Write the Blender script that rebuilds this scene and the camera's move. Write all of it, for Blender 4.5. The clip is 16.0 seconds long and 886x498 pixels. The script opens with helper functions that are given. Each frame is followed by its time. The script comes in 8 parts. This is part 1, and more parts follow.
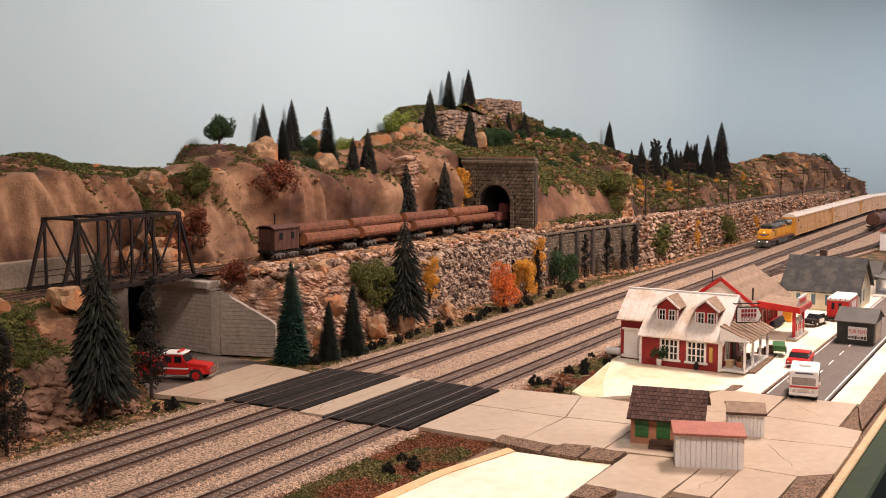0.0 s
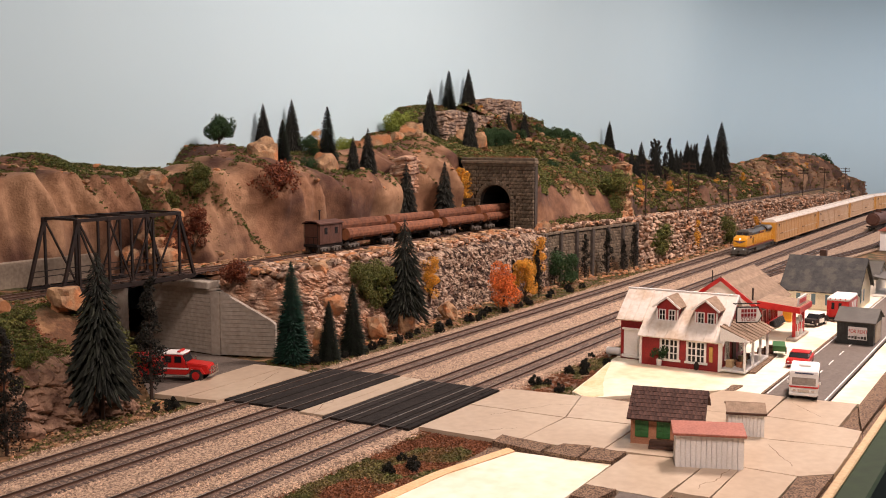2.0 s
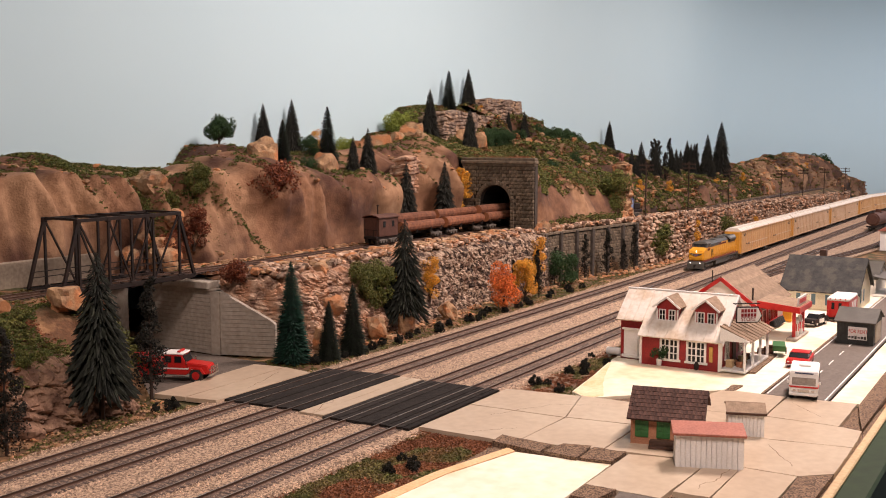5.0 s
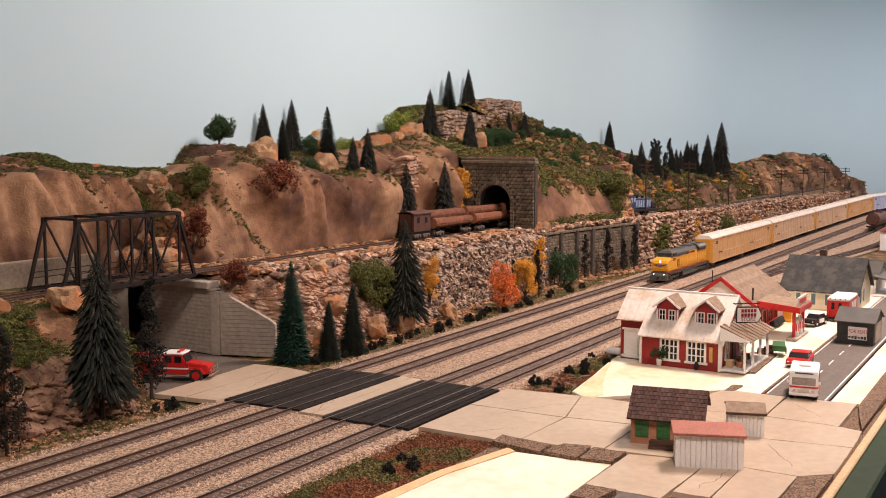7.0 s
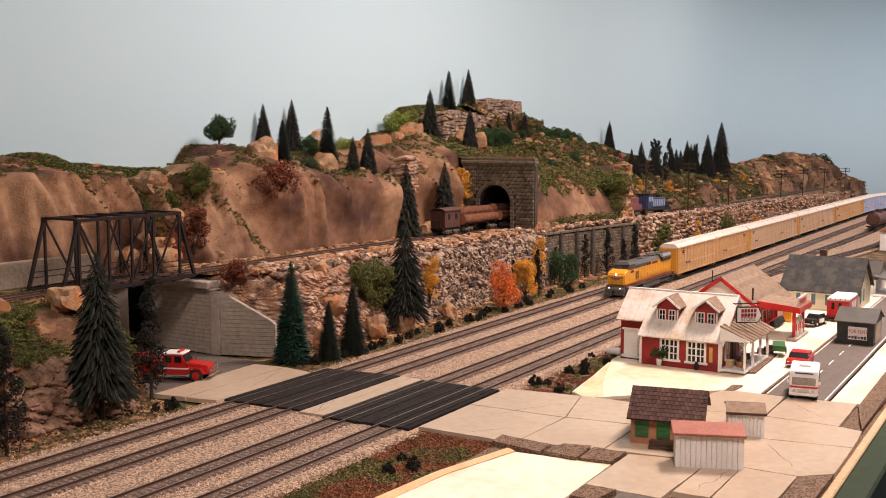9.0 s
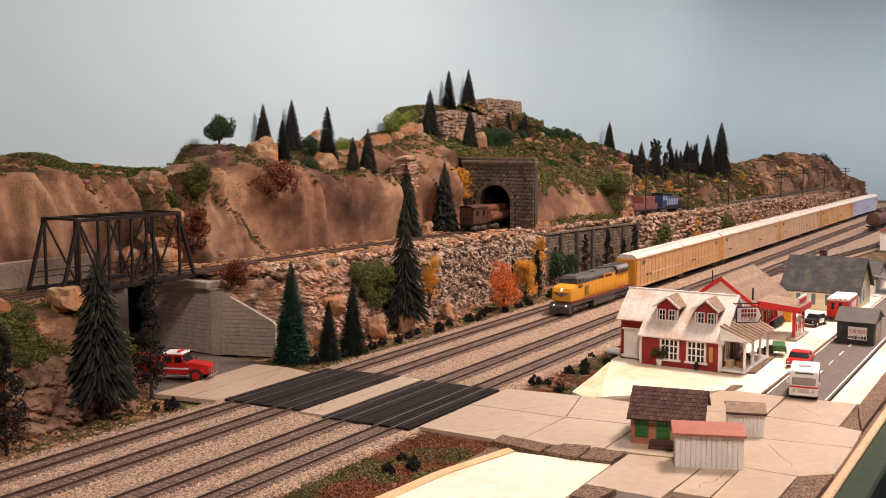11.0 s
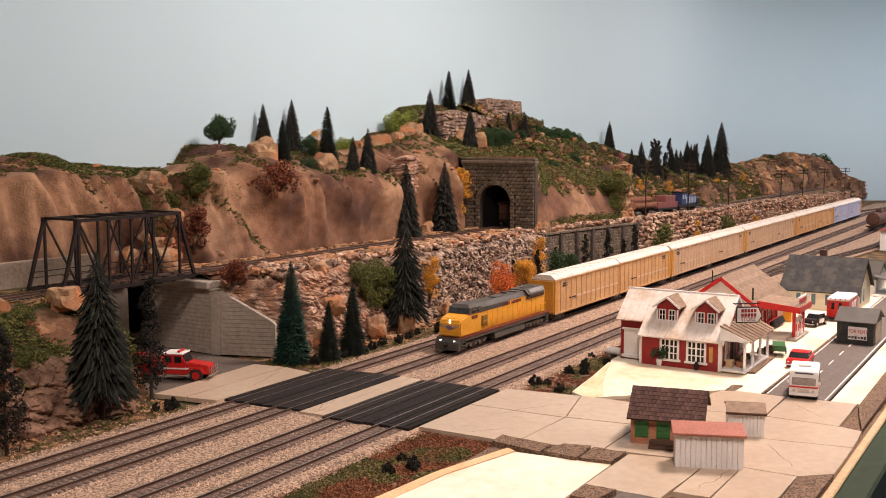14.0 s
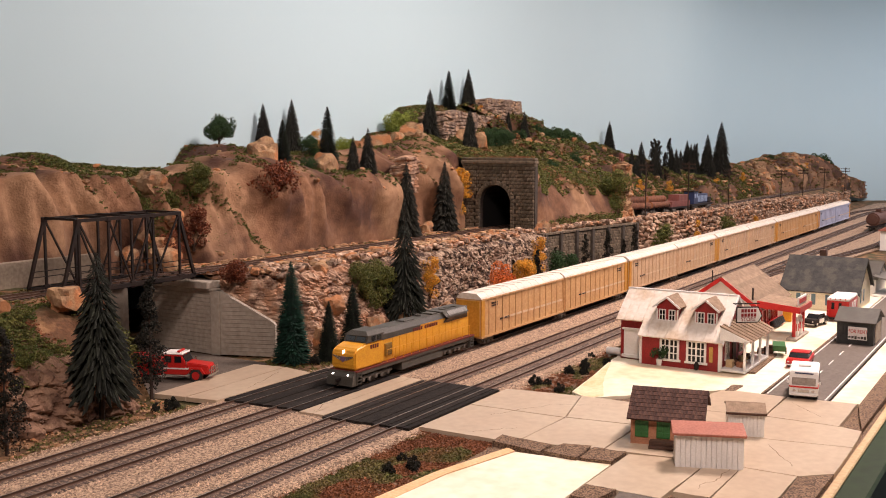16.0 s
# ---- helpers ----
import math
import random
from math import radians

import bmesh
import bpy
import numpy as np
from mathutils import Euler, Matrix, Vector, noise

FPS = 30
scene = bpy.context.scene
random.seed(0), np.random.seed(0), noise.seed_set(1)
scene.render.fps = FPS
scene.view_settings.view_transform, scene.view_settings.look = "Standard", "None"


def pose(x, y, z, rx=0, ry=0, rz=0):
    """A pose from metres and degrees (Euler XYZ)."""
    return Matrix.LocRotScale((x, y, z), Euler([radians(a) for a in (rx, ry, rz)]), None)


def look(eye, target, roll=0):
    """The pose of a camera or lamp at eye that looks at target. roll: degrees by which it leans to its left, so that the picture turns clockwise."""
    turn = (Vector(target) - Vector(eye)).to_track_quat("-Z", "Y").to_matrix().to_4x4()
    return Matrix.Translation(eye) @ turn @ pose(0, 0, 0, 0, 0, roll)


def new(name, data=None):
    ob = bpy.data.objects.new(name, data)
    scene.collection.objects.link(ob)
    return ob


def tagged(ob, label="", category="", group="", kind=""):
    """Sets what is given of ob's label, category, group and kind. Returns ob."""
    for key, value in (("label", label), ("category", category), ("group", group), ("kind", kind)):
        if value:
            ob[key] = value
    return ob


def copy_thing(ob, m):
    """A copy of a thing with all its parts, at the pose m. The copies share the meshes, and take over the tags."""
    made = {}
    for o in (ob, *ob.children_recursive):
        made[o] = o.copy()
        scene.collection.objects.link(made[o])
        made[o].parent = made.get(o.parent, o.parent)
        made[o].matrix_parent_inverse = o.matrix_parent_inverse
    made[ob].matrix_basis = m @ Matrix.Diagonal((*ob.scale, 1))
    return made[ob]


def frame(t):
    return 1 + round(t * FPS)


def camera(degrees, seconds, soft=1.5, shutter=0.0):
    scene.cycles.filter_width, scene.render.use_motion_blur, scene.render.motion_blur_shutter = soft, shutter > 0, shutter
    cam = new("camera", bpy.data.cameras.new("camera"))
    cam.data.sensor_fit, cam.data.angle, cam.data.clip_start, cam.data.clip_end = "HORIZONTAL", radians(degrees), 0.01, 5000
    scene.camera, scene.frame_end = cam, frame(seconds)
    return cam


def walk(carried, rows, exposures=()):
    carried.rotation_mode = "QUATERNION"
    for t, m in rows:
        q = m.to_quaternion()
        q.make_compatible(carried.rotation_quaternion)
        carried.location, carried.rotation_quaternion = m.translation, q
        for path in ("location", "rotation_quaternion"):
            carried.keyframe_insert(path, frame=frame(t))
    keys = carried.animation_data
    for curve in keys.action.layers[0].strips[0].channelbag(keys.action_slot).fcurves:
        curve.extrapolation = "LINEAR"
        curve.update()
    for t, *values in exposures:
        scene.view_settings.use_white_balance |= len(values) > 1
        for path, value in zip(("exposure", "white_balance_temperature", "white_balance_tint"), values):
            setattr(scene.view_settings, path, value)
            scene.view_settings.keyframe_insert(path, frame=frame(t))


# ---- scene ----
cam = camera(47.07, 16.0, soft=1.0)
EYE = (0.0, 0.0, 0.245)
AIM = (0.0 + math.cos(radians(31.55)), math.sin(radians(31.55)), 0.245 - math.tan(radians(5.84)))
walk(cam, [(0, look(EYE, AIM)), (16, look(EYE, AIM))], exposures=[(0, 0.0, 6500, 24), (16, 0.0, 6500, 24)])
MM = 0.001

# ---- light: a train room lit by ceiling lamps ----
world = bpy.data.worlds.new("world")
world.use_nodes = True
world.node_tree.nodes["Background"].inputs[0].default_value = (0.75, 0.85, 1.0, 1)
world.node_tree.nodes["Background"].inputs[1].default_value = 0.02
scene.world = world


def ceiling_lamp(x, y, z, sx, sy, watts, colour, rz=0.0):
    data = bpy.data.lights.new("ceiling_light", "AREA")
    data.shape, data.size, data.size_y, data.energy, data.color = "RECTANGLE", sx, sy, watts, colour
    ob = new("ceiling_light", data)
    ob.matrix_world = pose(x, y, z, 0, 0, rz)
    return ob


WARM = (1.0, 0.865, 0.75)
ceiling_lamp(1.55, 0.05, 1.30, 0.5, 0.25, 35, WARM)
ceiling_lamp(3.4, 0.0, 1.30, 0.5, 0.25, 20, WARM)
ceiling_lamp(-0.1, -0.2, 1.30, 0.5, 0.25, 22.5, WARM)
# Unseen bluish lamp, added to brighten the far end of the backdrop.
ceiling_lamp(4.7, -0.9, 1.30, 0.5, 0.25, 27, (0.9, 0.95, 1.0))


# ---- materials ----
def mat(name, col, col2=None, rough=0.7, scale=60, metal=0.0, bump=0.0, bscale=None, detail=5, lo=0.35, hi=0.65, spec=0.4, rand=0.0, third=None, tscale=15, grainy=0.25):
    """Two colours mixed by noise of a real size, fine grain on top, bump of the same surface."""
    m = bpy.data.materials.new(name)
    m.use_nodes = True
    nt = m.node_tree
    b = nt.nodes["Principled BSDF"]
    b.inputs["Roughness"].default_value, b.inputs["Metallic"].default_value = rough, metal
    b.inputs["Specular IOR Level"].default_value = spec
    co = nt.nodes.new("ShaderNodeTexCoord").outputs["Object"]

    def noise_tex(sc, det):
        n = nt.nodes.new("ShaderNodeTexNoise")
        n.inputs["Scale"].default_value, n.inputs["Detail"].default_value = sc, det
        nt.links.new(co, n.inputs["Vector"])
        return n.outputs["Fac"]

    def ramp(src, a, c):
        r = nt.nodes.new("ShaderNodeMapRange")
        r.inputs["From Min"].default_value, r.inputs["From Max"].default_value = a, c
        nt.links.new(src, r.inputs["Value"])
        return r.outputs["Result"]

    def mix(fac, a, c, mode="MIX"):
        x = nt.nodes.new("ShaderNodeMix")
        x.data_type, x.blend_type = "RGBA", mode
        for slot, v in ((x.inputs["Factor"], fac), (x.inputs["A"], a), (x.inputs["B"], c)):
            if isinstance(v, (tuple, list)):
                slot.default_value = (*v, 1)
            elif isinstance(v, (int, float)):
                slot.default_value = v
            else:
                nt.links.new(v, slot)
        return x.outputs["Result"]

    col2 = col2 or tuple(c * 0.8 for c in col)
    out = mix(ramp(noise_tex(scale, detail), lo, hi), col, col2)
    if third:
        out = mix(ramp(noise_tex(tscale, 3), 0.5, 0.62), out, third)
    grain = ramp(noise_tex(scale * 9, 3), 0.3, 0.7)
    out = mix(grainy, out, grain, "SOFT_LIGHT")
    if rand:
        info = nt.nodes.new("ShaderNodeObjectInfo").outputs["Random"]
        geo = nt.nodes.new("ShaderNodeNewGeometry").outputs["Random Per Island"]
        add = nt.nodes.new("ShaderNodeMath")
        add.operation = "ADD"
        nt.links.new(info, add.inputs[0]), nt.links.new(geo, add.inputs[1])
        fr = nt.nodes.new("ShaderNodeMath")
        fr.operation = "FRACT"
        nt.links.new(add.outputs[0], fr.inputs[0])
        hsv = nt.nodes.new("ShaderNodeHueSaturation")
        nt.links.new(out, hsv.inputs["Color"])
        val = nt.nodes.new("ShaderNodeMapRange")
        val.inputs["To Min"].default_value, val.inputs["To Max"].default_value = 1 - rand, 1 + rand
        nt.links.new(fr.outputs[0], val.inputs["Value"])
        nt.links.new(val.outputs["Result"], hsv.inputs["Value"])
        out = hsv.outputs["Color"]
    nt.links.new(out, b.inputs["Base Color"])
    if bump:
        bp = nt.nodes.new("ShaderNodeBump")
        bp.inputs["Strength"].default_value, bp.inputs["Distance"].default_value = bump, 0.001
        nt.links.new(noise_tex(bscale or scale * 4, 4), bp.inputs["Height"])
        nt.links.new(bp.outputs["Normal"], b.inputs["Normal"])
    return m


def glow(name, col, power):
    m = bpy.data.materials.new(name)
    m.use_nodes = True
    b = m.node_tree.nodes["Principled BSDF"]
    b.inputs["Base Color"].default_value = (*col, 1)
    b.inputs["Emission Color"].default_value, b.inputs["Emission Strength"].default_value = (*col, 1), power
    return m


M_BACK = mat("painted_backdrop", (0.555, 0.745, 0.80), (0.545, 0.735, 0.795), 0.85, 0.8, bump=0.05, bscale=300, detail=2, grainy=0.02)
# For the unseen walls and ceiling; greyed to cut bounce light.
M_ROOM = mat("unseen_room_paint", (0.34, 0.32, 0.30), (0.30, 0.285, 0.265), 0.9, 3)
M_FLOOR = mat("room_carpet", (0.10, 0.12, 0.2), (0.07, 0.08, 0.13), 0.95, 40, bump=0.5)
M_GROUND = mat("scenic_earth", (0.13, 0.062, 0.03), (0.06, 0.06, 0.02), 0.95, 25, bump=1.0, bscale=500, third=(0.28, 0.15, 0.07), tscale=40)
M_BALLAST = mat("grey_pink_ballast", (0.52, 0.365, 0.245), (0.14, 0.09, 0.062), 0.95, 520, bump=1.0, bscale=600, lo=0.40, hi=0.60)
M_STONE = mat("ballast_stone", (0.56, 0.395, 0.265), (0.31, 0.21, 0.145), 0.9, 200, rand=0.6)
M_OILBED = mat("oily_brown_ballast", (0.30, 0.21, 0.15), (0.07, 0.045, 0.034), 0.95, 600, bump=1.0, bscale=700, lo=0.42, hi=0.58)
M_TIE = mat("brown_tie", (0.10, 0.065, 0.05), (0.055, 0.038, 0.03), 0.8, 150, rand=0.35, bump=0.4)
M_RAIL = mat("weathered_rail", (0.13, 0.075, 0.05), (0.09, 0.05, 0.035), 0.6, 90, 0.3)
M_RAILTOP = mat("worn_rail_head", (0.42, 0.36, 0.31), (0.3, 0.25, 0.21), 0.35, 60, 0.9)
M_CLOTH = mat("brown_plaster_shell", (0.235, 0.116, 0.060), (0.085, 0.038, 0.023), 0.9, 11, bump=1.0, bscale=380, third=(0.33, 0.185, 0.10), tscale=8, lo=0.40, hi=0.58)
M_CLOTHDK = mat("dark_brown_plaster_shell", (0.17, 0.085, 0.048), (0.06, 0.032, 0.02), 0.9, 14, bump=1.0, bscale=300, third=(0.27, 0.155, 0.085), tscale=10, lo=0.42, hi=0.58)
M_ROCK = mat("tan_rock", (0.44, 0.27, 0.14), (0.16, 0.08, 0.045), 0.85, 70, bump=1.0, bscale=240, rand=0.3, third=(0.45, 0.19, 0.075), tscale=45)
M_RUBBLE = mat("rubble_stone", (0.56, 0.40, 0.28), (0.12, 0.06, 0.04), 0.9, 140, bump=1.0, bscale=300, rand=0.55, third=(0.38, 0.19, 0.10), tscale=60)
M_BLOCK = mat("cut_block_stone", (0.20, 0.15, 0.10), (0.11, 0.085, 0.058), 0.9, 160, bump=0.9, bscale=400, rand=0.3)
M_MORTAR = mat("dark_mortar", (0.075, 0.06, 0.048), (0.05, 0.04, 0.032), 0.95, 100)
M_CONC = mat("beige_concrete", (0.42, 0.36, 0.29), (0.35, 0.30, 0.24), 0.8, 20, bump=0.25)
# Beige concrete darkened for the lamp-facing parapet: dimmer light put into its colour.
M_DIMCONC = mat("dimmed_tan_concrete", (0.27, 0.215, 0.155), (0.20, 0.155, 0.11), 0.85, 30, bump=0.4)
M_DARK = mat("black_steel", (0.014, 0.011, 0.010), (0.026, 0.015, 0.011), 0.7, 60, spec=0.25)
M_TUNNELSHADE = mat("tunnel_shade_black", (0.01, 0.01, 0.01), (0.014, 0.012, 0.01), 0.95, 60)
M_PAD = mat("black_crossing_rubber", (0.016, 0.0135, 0.012), (0.035, 0.029, 0.025), 0.9, 160, bump=0.8, spec=0.12, rand=0.25)
M_ROCKDK = mat("red_brown_rock", (0.28, 0.16, 0.10), (0.10, 0.05, 0.03), 0.85, 60, bump=1.0, bscale=240, rand=0.2, third=(0.30, 0.18, 0.11), tscale=40)
M_SLAB = mat("tan_painted_slab", (0.50, 0.385, 0.27), (0.46, 0.35, 0.245), 0.32, 14, bump=0.08, third=(0.53, 0.42, 0.30), tscale=10, grainy=0.14)
M_BOARD = mat("cream_foam_board", (0.82, 0.76, 0.60), (0.78, 0.69, 0.52), 0.7, 10, third=(0.78, 0.60, 0.39), tscale=11)
M_FOAMEDGE = mat("orange_tan_foam", (0.78, 0.50, 0.27), (0.70, 0.42, 0.21), 0.85, 40, bump=0.5)
M_STAIN = mat("stained_foam", (0.78, 0.50, 0.26), (0.80, 0.62, 0.40), 0.8, 25, bump=0.3)
M_CORK = mat("cork_strip", (0.30, 0.19, 0.115), (0.05, 0.03, 0.02), 0.95, 900, bump=1.0, bscale=900, lo=0.42, hi=0.58)
M_ASPH = mat("grey_asphalt", (0.15, 0.12, 0.095), (0.11, 0.088, 0.07), 0.75, 200, bump=0.3)
M_WHITE = mat("white_paint", (0.80, 0.77, 0.72), (0.74, 0.71, 0.66), 0.5, 80)
M_RED = mat("barn_red_paint", (0.30, 0.02, 0.018), (0.25, 0.017, 0.016), 0.5, 90)
M_BRED = mat("bright_red_paint", (0.55, 0.025, 0.018), (0.48, 0.02, 0.016), 0.3, 90)
M_FIR = mat("dark_fir_green", (0.016, 0.024, 0.012), (0.009, 0.012, 0.007), 0.9, 150, rand=0.5)
M_FIRTEAL = mat("teal_fir_green", (0.010, 0.050, 0.030), (0.006, 0.028, 0.018), 0.9, 150, rand=0.5)
M_FIRDK = mat("black_green_fir", (0.009, 0.010, 0.006), (0.016, 0.013, 0.008), 0.95, 150, rand=0.5)
M_FIRBIG = mat("grey_green_fir", (0.024, 0.028, 0.018), (0.011, 0.013, 0.009), 0.9, 150, rand=0.5)
M_FIRHILL = mat("brown_green_fir", (0.020, 0.020, 0.013), (0.010, 0.010, 0.007), 0.9, 150, rand=0.5)
M_LIME = mat("lime_green_foliage", (0.26, 0.30, 0.05), (0.16, 0.21, 0.035), 0.85, 90, rand=0.4)
M_MAROON = mat("dark_red_lettering", (0.16, 0.025, 0.015), (0.12, 0.02, 0.012), 0.5, 90)
M_RACKEND = mat("autorack_end_yellow", (0.60, 0.28, 0.035), (0.52, 0.24, 0.03), 0.45, 40)
M_TRUNK = mat("brown_bark", (0.06, 0.035, 0.022), (0.035, 0.02, 0.014), 0.9, 150, bump=0.8)
M_LEAF = mat("green_clump_foliage", (0.060, 0.082, 0.015), (0.135, 0.125, 0.028), 0.85, 90, rand=0.5)
M_LEAFDK = mat("dark_green_foliage", (0.022, 0.055, 0.018), (0.035, 0.075, 0.02), 0.85, 90, rand=0.5)
M_LEAFOR = mat("orange_foliage", (0.78, 0.21, 0.04), (0.52, 0.12, 0.025), 0.85, 90, rand=0.5)
M_LEAFYE = mat("yellow_foliage", (0.80, 0.40, 0.04), (0.56, 0.26, 0.03), 0.85, 90, rand=0.4)
M_LEAFRU = mat("rust_foliage", (0.21, 0.055, 0.02), (0.12, 0.036, 0.017), 0.85, 90, rand=0.5)
M_YEL = mat("armour_yellow", (0.74, 0.34, 0.025), (0.68, 0.31, 0.024), 0.35, 70)
M_LGREY = mat("engine_grey", (0.078, 0.070, 0.056), (0.058, 0.052, 0.042), 0.5, 80)
M_TRUCK = mat("truck_grey", (0.14, 0.12, 0.10), (0.09, 0.075, 0.06), 0.6, 120)
M_RACK = mat("autorack_yellow", (0.60, 0.35, 0.155), (0.54, 0.305, 0.13), 0.5, 30, bump=0.1)
# Autorack yellow paled towards pink: lamp gloss put into the colour.
M_RACKGLOSS = mat("autorack_gloss_yellow", (0.60, 0.405, 0.25), (0.54, 0.355, 0.21), 0.5, 30, bump=0.1)
M_RACKBL = mat("autorack_pale_blue", (0.42, 0.45, 0.58), (0.36, 0.39, 0.52), 0.5, 30)
M_RACKROOF = mat("autorack_roof", (0.76, 0.68, 0.58), (0.70, 0.62, 0.52), 0.5, 30)
M_CABOOSE = mat("oxide_brown", (0.115, 0.05, 0.032), (0.085, 0.036, 0.024), 0.7, 90)
M_LOG = mat("log_bark", (0.25, 0.095, 0.045), (0.13, 0.05, 0.027), 0.85, 160, bump=0.9, rand=0.25)
M_LOGEND = mat("cut_log_end", (0.42, 0.17, 0.075), (0.35, 0.14, 0.06), 0.8, 160)
M_BLUE = mat("engine_blue", (0.030, 0.045, 0.11), (0.02, 0.03, 0.08), 0.5, 90)
M_GLASS = mat("dark_window", (0.012, 0.013, 0.015), (0.02, 0.02, 0.02), 0.2, 40, spec=0.3)
# Windscreen glass with the pale reflection put into its base colour.
M_REFLGLASS = mat("pale_reflection_glass", (0.36, 0.31, 0.26), (0.26, 0.22, 0.19), 0.12, 40, spec=0.7)
M_CHROME = mat("chrome", (0.6, 0.6, 0.6), (0.5, 0.5, 0.5), 0.2, 40, 1.0)
M_RUBBER = mat("tyre_rubber", (0.018, 0.017, 0.016), (0.03, 0.028, 0.026), 0.8, 90)
M_GREENB = mat("fascia_green", (0.018, 0.036, 0.010), (0.014, 0.028, 0.008), 0.6, 8, spec=0.15)
M_WOOD = mat("raw_wood", (0.55, 0.40, 0.22), (0.46, 0.32, 0.17), 0.7, 30)
M_GRASS = mat("ground_foam", (0.09, 0.10, 0.025), (0.16, 0.12, 0.04), 0.95, 60, rand=0.6, third=(0.20, 0.075, 0.03), tscale=12)
M_REDFOAM = mat("rust_ground_foam", (0.26, 0.10, 0.04), (0.17, 0.06, 0.026), 0.95, 60, rand=0.5)


# ---- mesh helpers, in millimetres ----
def part(name, bm, material, parent=None, label="", at=None, kind=""):
    """Links a bmesh as one mesh object under a thing or a part; at: its own place (mm) in the parent."""
    me = bpy.data.meshes.new(name)
    bmesh.ops.scale(bm, vec=(MM, MM, MM), verts=bm.verts)
    bm.normal_update()
    bm.to_mesh(me)
    bm.free()
    for m in material if isinstance(material, (list, tuple)) else [material]:
        me.materials.append(m)
    ob = new(name, me)
    ob.parent = parent
    if at:
        ob.location = [v * MM for v in at]
    return tagged(ob, label, kind=kind)


def thing(name, x, y, z, rz, label, category, group="", kind=""):
    ob = new(name)
    ob.empty_display_size = 0.01
    ob.matrix_world = pose(x * MM, y * MM, z * MM, 0, 0, rz)
    return tagged(ob, label, category, group, kind)


def at_mm(x, y, z, rz=0.0, s=1.0, rx=0.0, ry=0.0):
    return pose(x * MM, y * MM, z * MM, rx, ry, rz) @ Matrix.Scale(s, 4)


def box(bm, cx, cy, cz, sx, sy, sz, rz=0.0, rx=0.0, ry=0.0, bevel=0.0, mi=0):
    m = Matrix.Translation((cx, cy, cz)) @ Euler((radians(rx), radians(ry), radians(rz))).to_matrix().to_4x4() @ Matrix.Diagonal((sx, sy, sz, 1))
    r = bmesh.ops.create_cube(bm, size=1, matrix=m)
    fs = {f for v in r["verts"] for f in v.link_faces}
    for f in fs:
        f.material_index = mi
    if bevel:
        es = list({e for v in r["verts"] for e in v.link_edges})
        bmesh.ops.bevel(bm, geom=es, offset=bevel, segments=1, affect="EDGES", profile=0.5)


def cyl(bm, p0, p1, r0, r1=None, seg=10, mi=0):
    p0, p1 = Vector(p0), Vector(p1)
    d = p1 - p0
    m = Matrix.Translation((p0 + p1) / 2) @ d.to_track_quat("Z", "Y").to_matrix().to_4x4()
    r = bmesh.ops.create_cone(bm, cap_ends=True, segments=seg, radius1=r0, radius2=r0 if r1 is None else r1, depth=d.length, matrix=m)
    for f in {f for v in r["verts"] for f in v.link_faces}:
        f.material_index = mi


def prism(bm, pts, axis, a, b, mi=0):
    """A polygon of 2D points drawn along an axis from a to b. x: points are (y, z); y: (x, z); z: (x, y)."""
    def p3(p, h):
        return {"x": (h, p[0], p[1]), "y": (p[0], h, p[1]), "z": (p[0], p[1], h)}[axis]
    lo = [bm.verts.new(p3(p, a)) for p in pts]
    hi = [bm.verts.new(p3(p, b)) for p in pts]
    fs = [bm.faces.new(lo), bm.faces.new(hi)]
    n = len(pts)
    for i in range(n):
        fs.append(bm.faces.new((lo[i], lo[(i + 1) % n], hi[(i + 1) % n], hi[i])))
    for f in fs:
        f.material_index = mi
    bmesh.ops.recalc_face_normals(bm, faces=fs)


def beam(bm, p0, p1, w, h, mi=0):
    p0, p1 = Vector(p0), Vector(p1)
    d = p1 - p0
    up = "Z" if abs(d.normalized().z) < 0.95 else "Y"
    q = d.to_track_quat("X", up)
    m = Matrix.Translation((p0 + p1) / 2) @ q.to_matrix().to_4x4() @ Matrix.Diagonal((d.length, w, h, 1))
    r = bmesh.ops.create_cube(bm, size=1, matrix=m)
    for f in {f for v in r["verts"] for f in v.link_faces}:
        f.material_index = mi


def rock(bm, c, s, seed, sub=2, rough=0.35, flat=1.0, mi=0):
    r = bmesh.ops.create_icosphere(bm, subdivisions=sub, radius=1)
    o = Vector((seed * 3.7, seed * 1.3, seed * 7.1))
    rot = Euler((seed * 1.7, seed * 0.9, seed * 2.3)).to_matrix()
    for v in r["verts"]:
        n = v.co.normalized()
        k = 1 + rough * noise.noise(n * 1.3 + o) + 0.5 * rough * noise.noise(n * 3.1 + o)
        p = rot @ (n * k)
        p = Vector([max(-0.82, min(0.82, q)) for q in p])
        v.co = Vector((p.x * s[0], p.y * s[1], p.z * s[2] * flat)) + Vector(c)
    for f in {f for v in r["verts"] for f in v.link_faces}:
        f.material_index = mi


def rng(seed):
    return random.Random(seed)


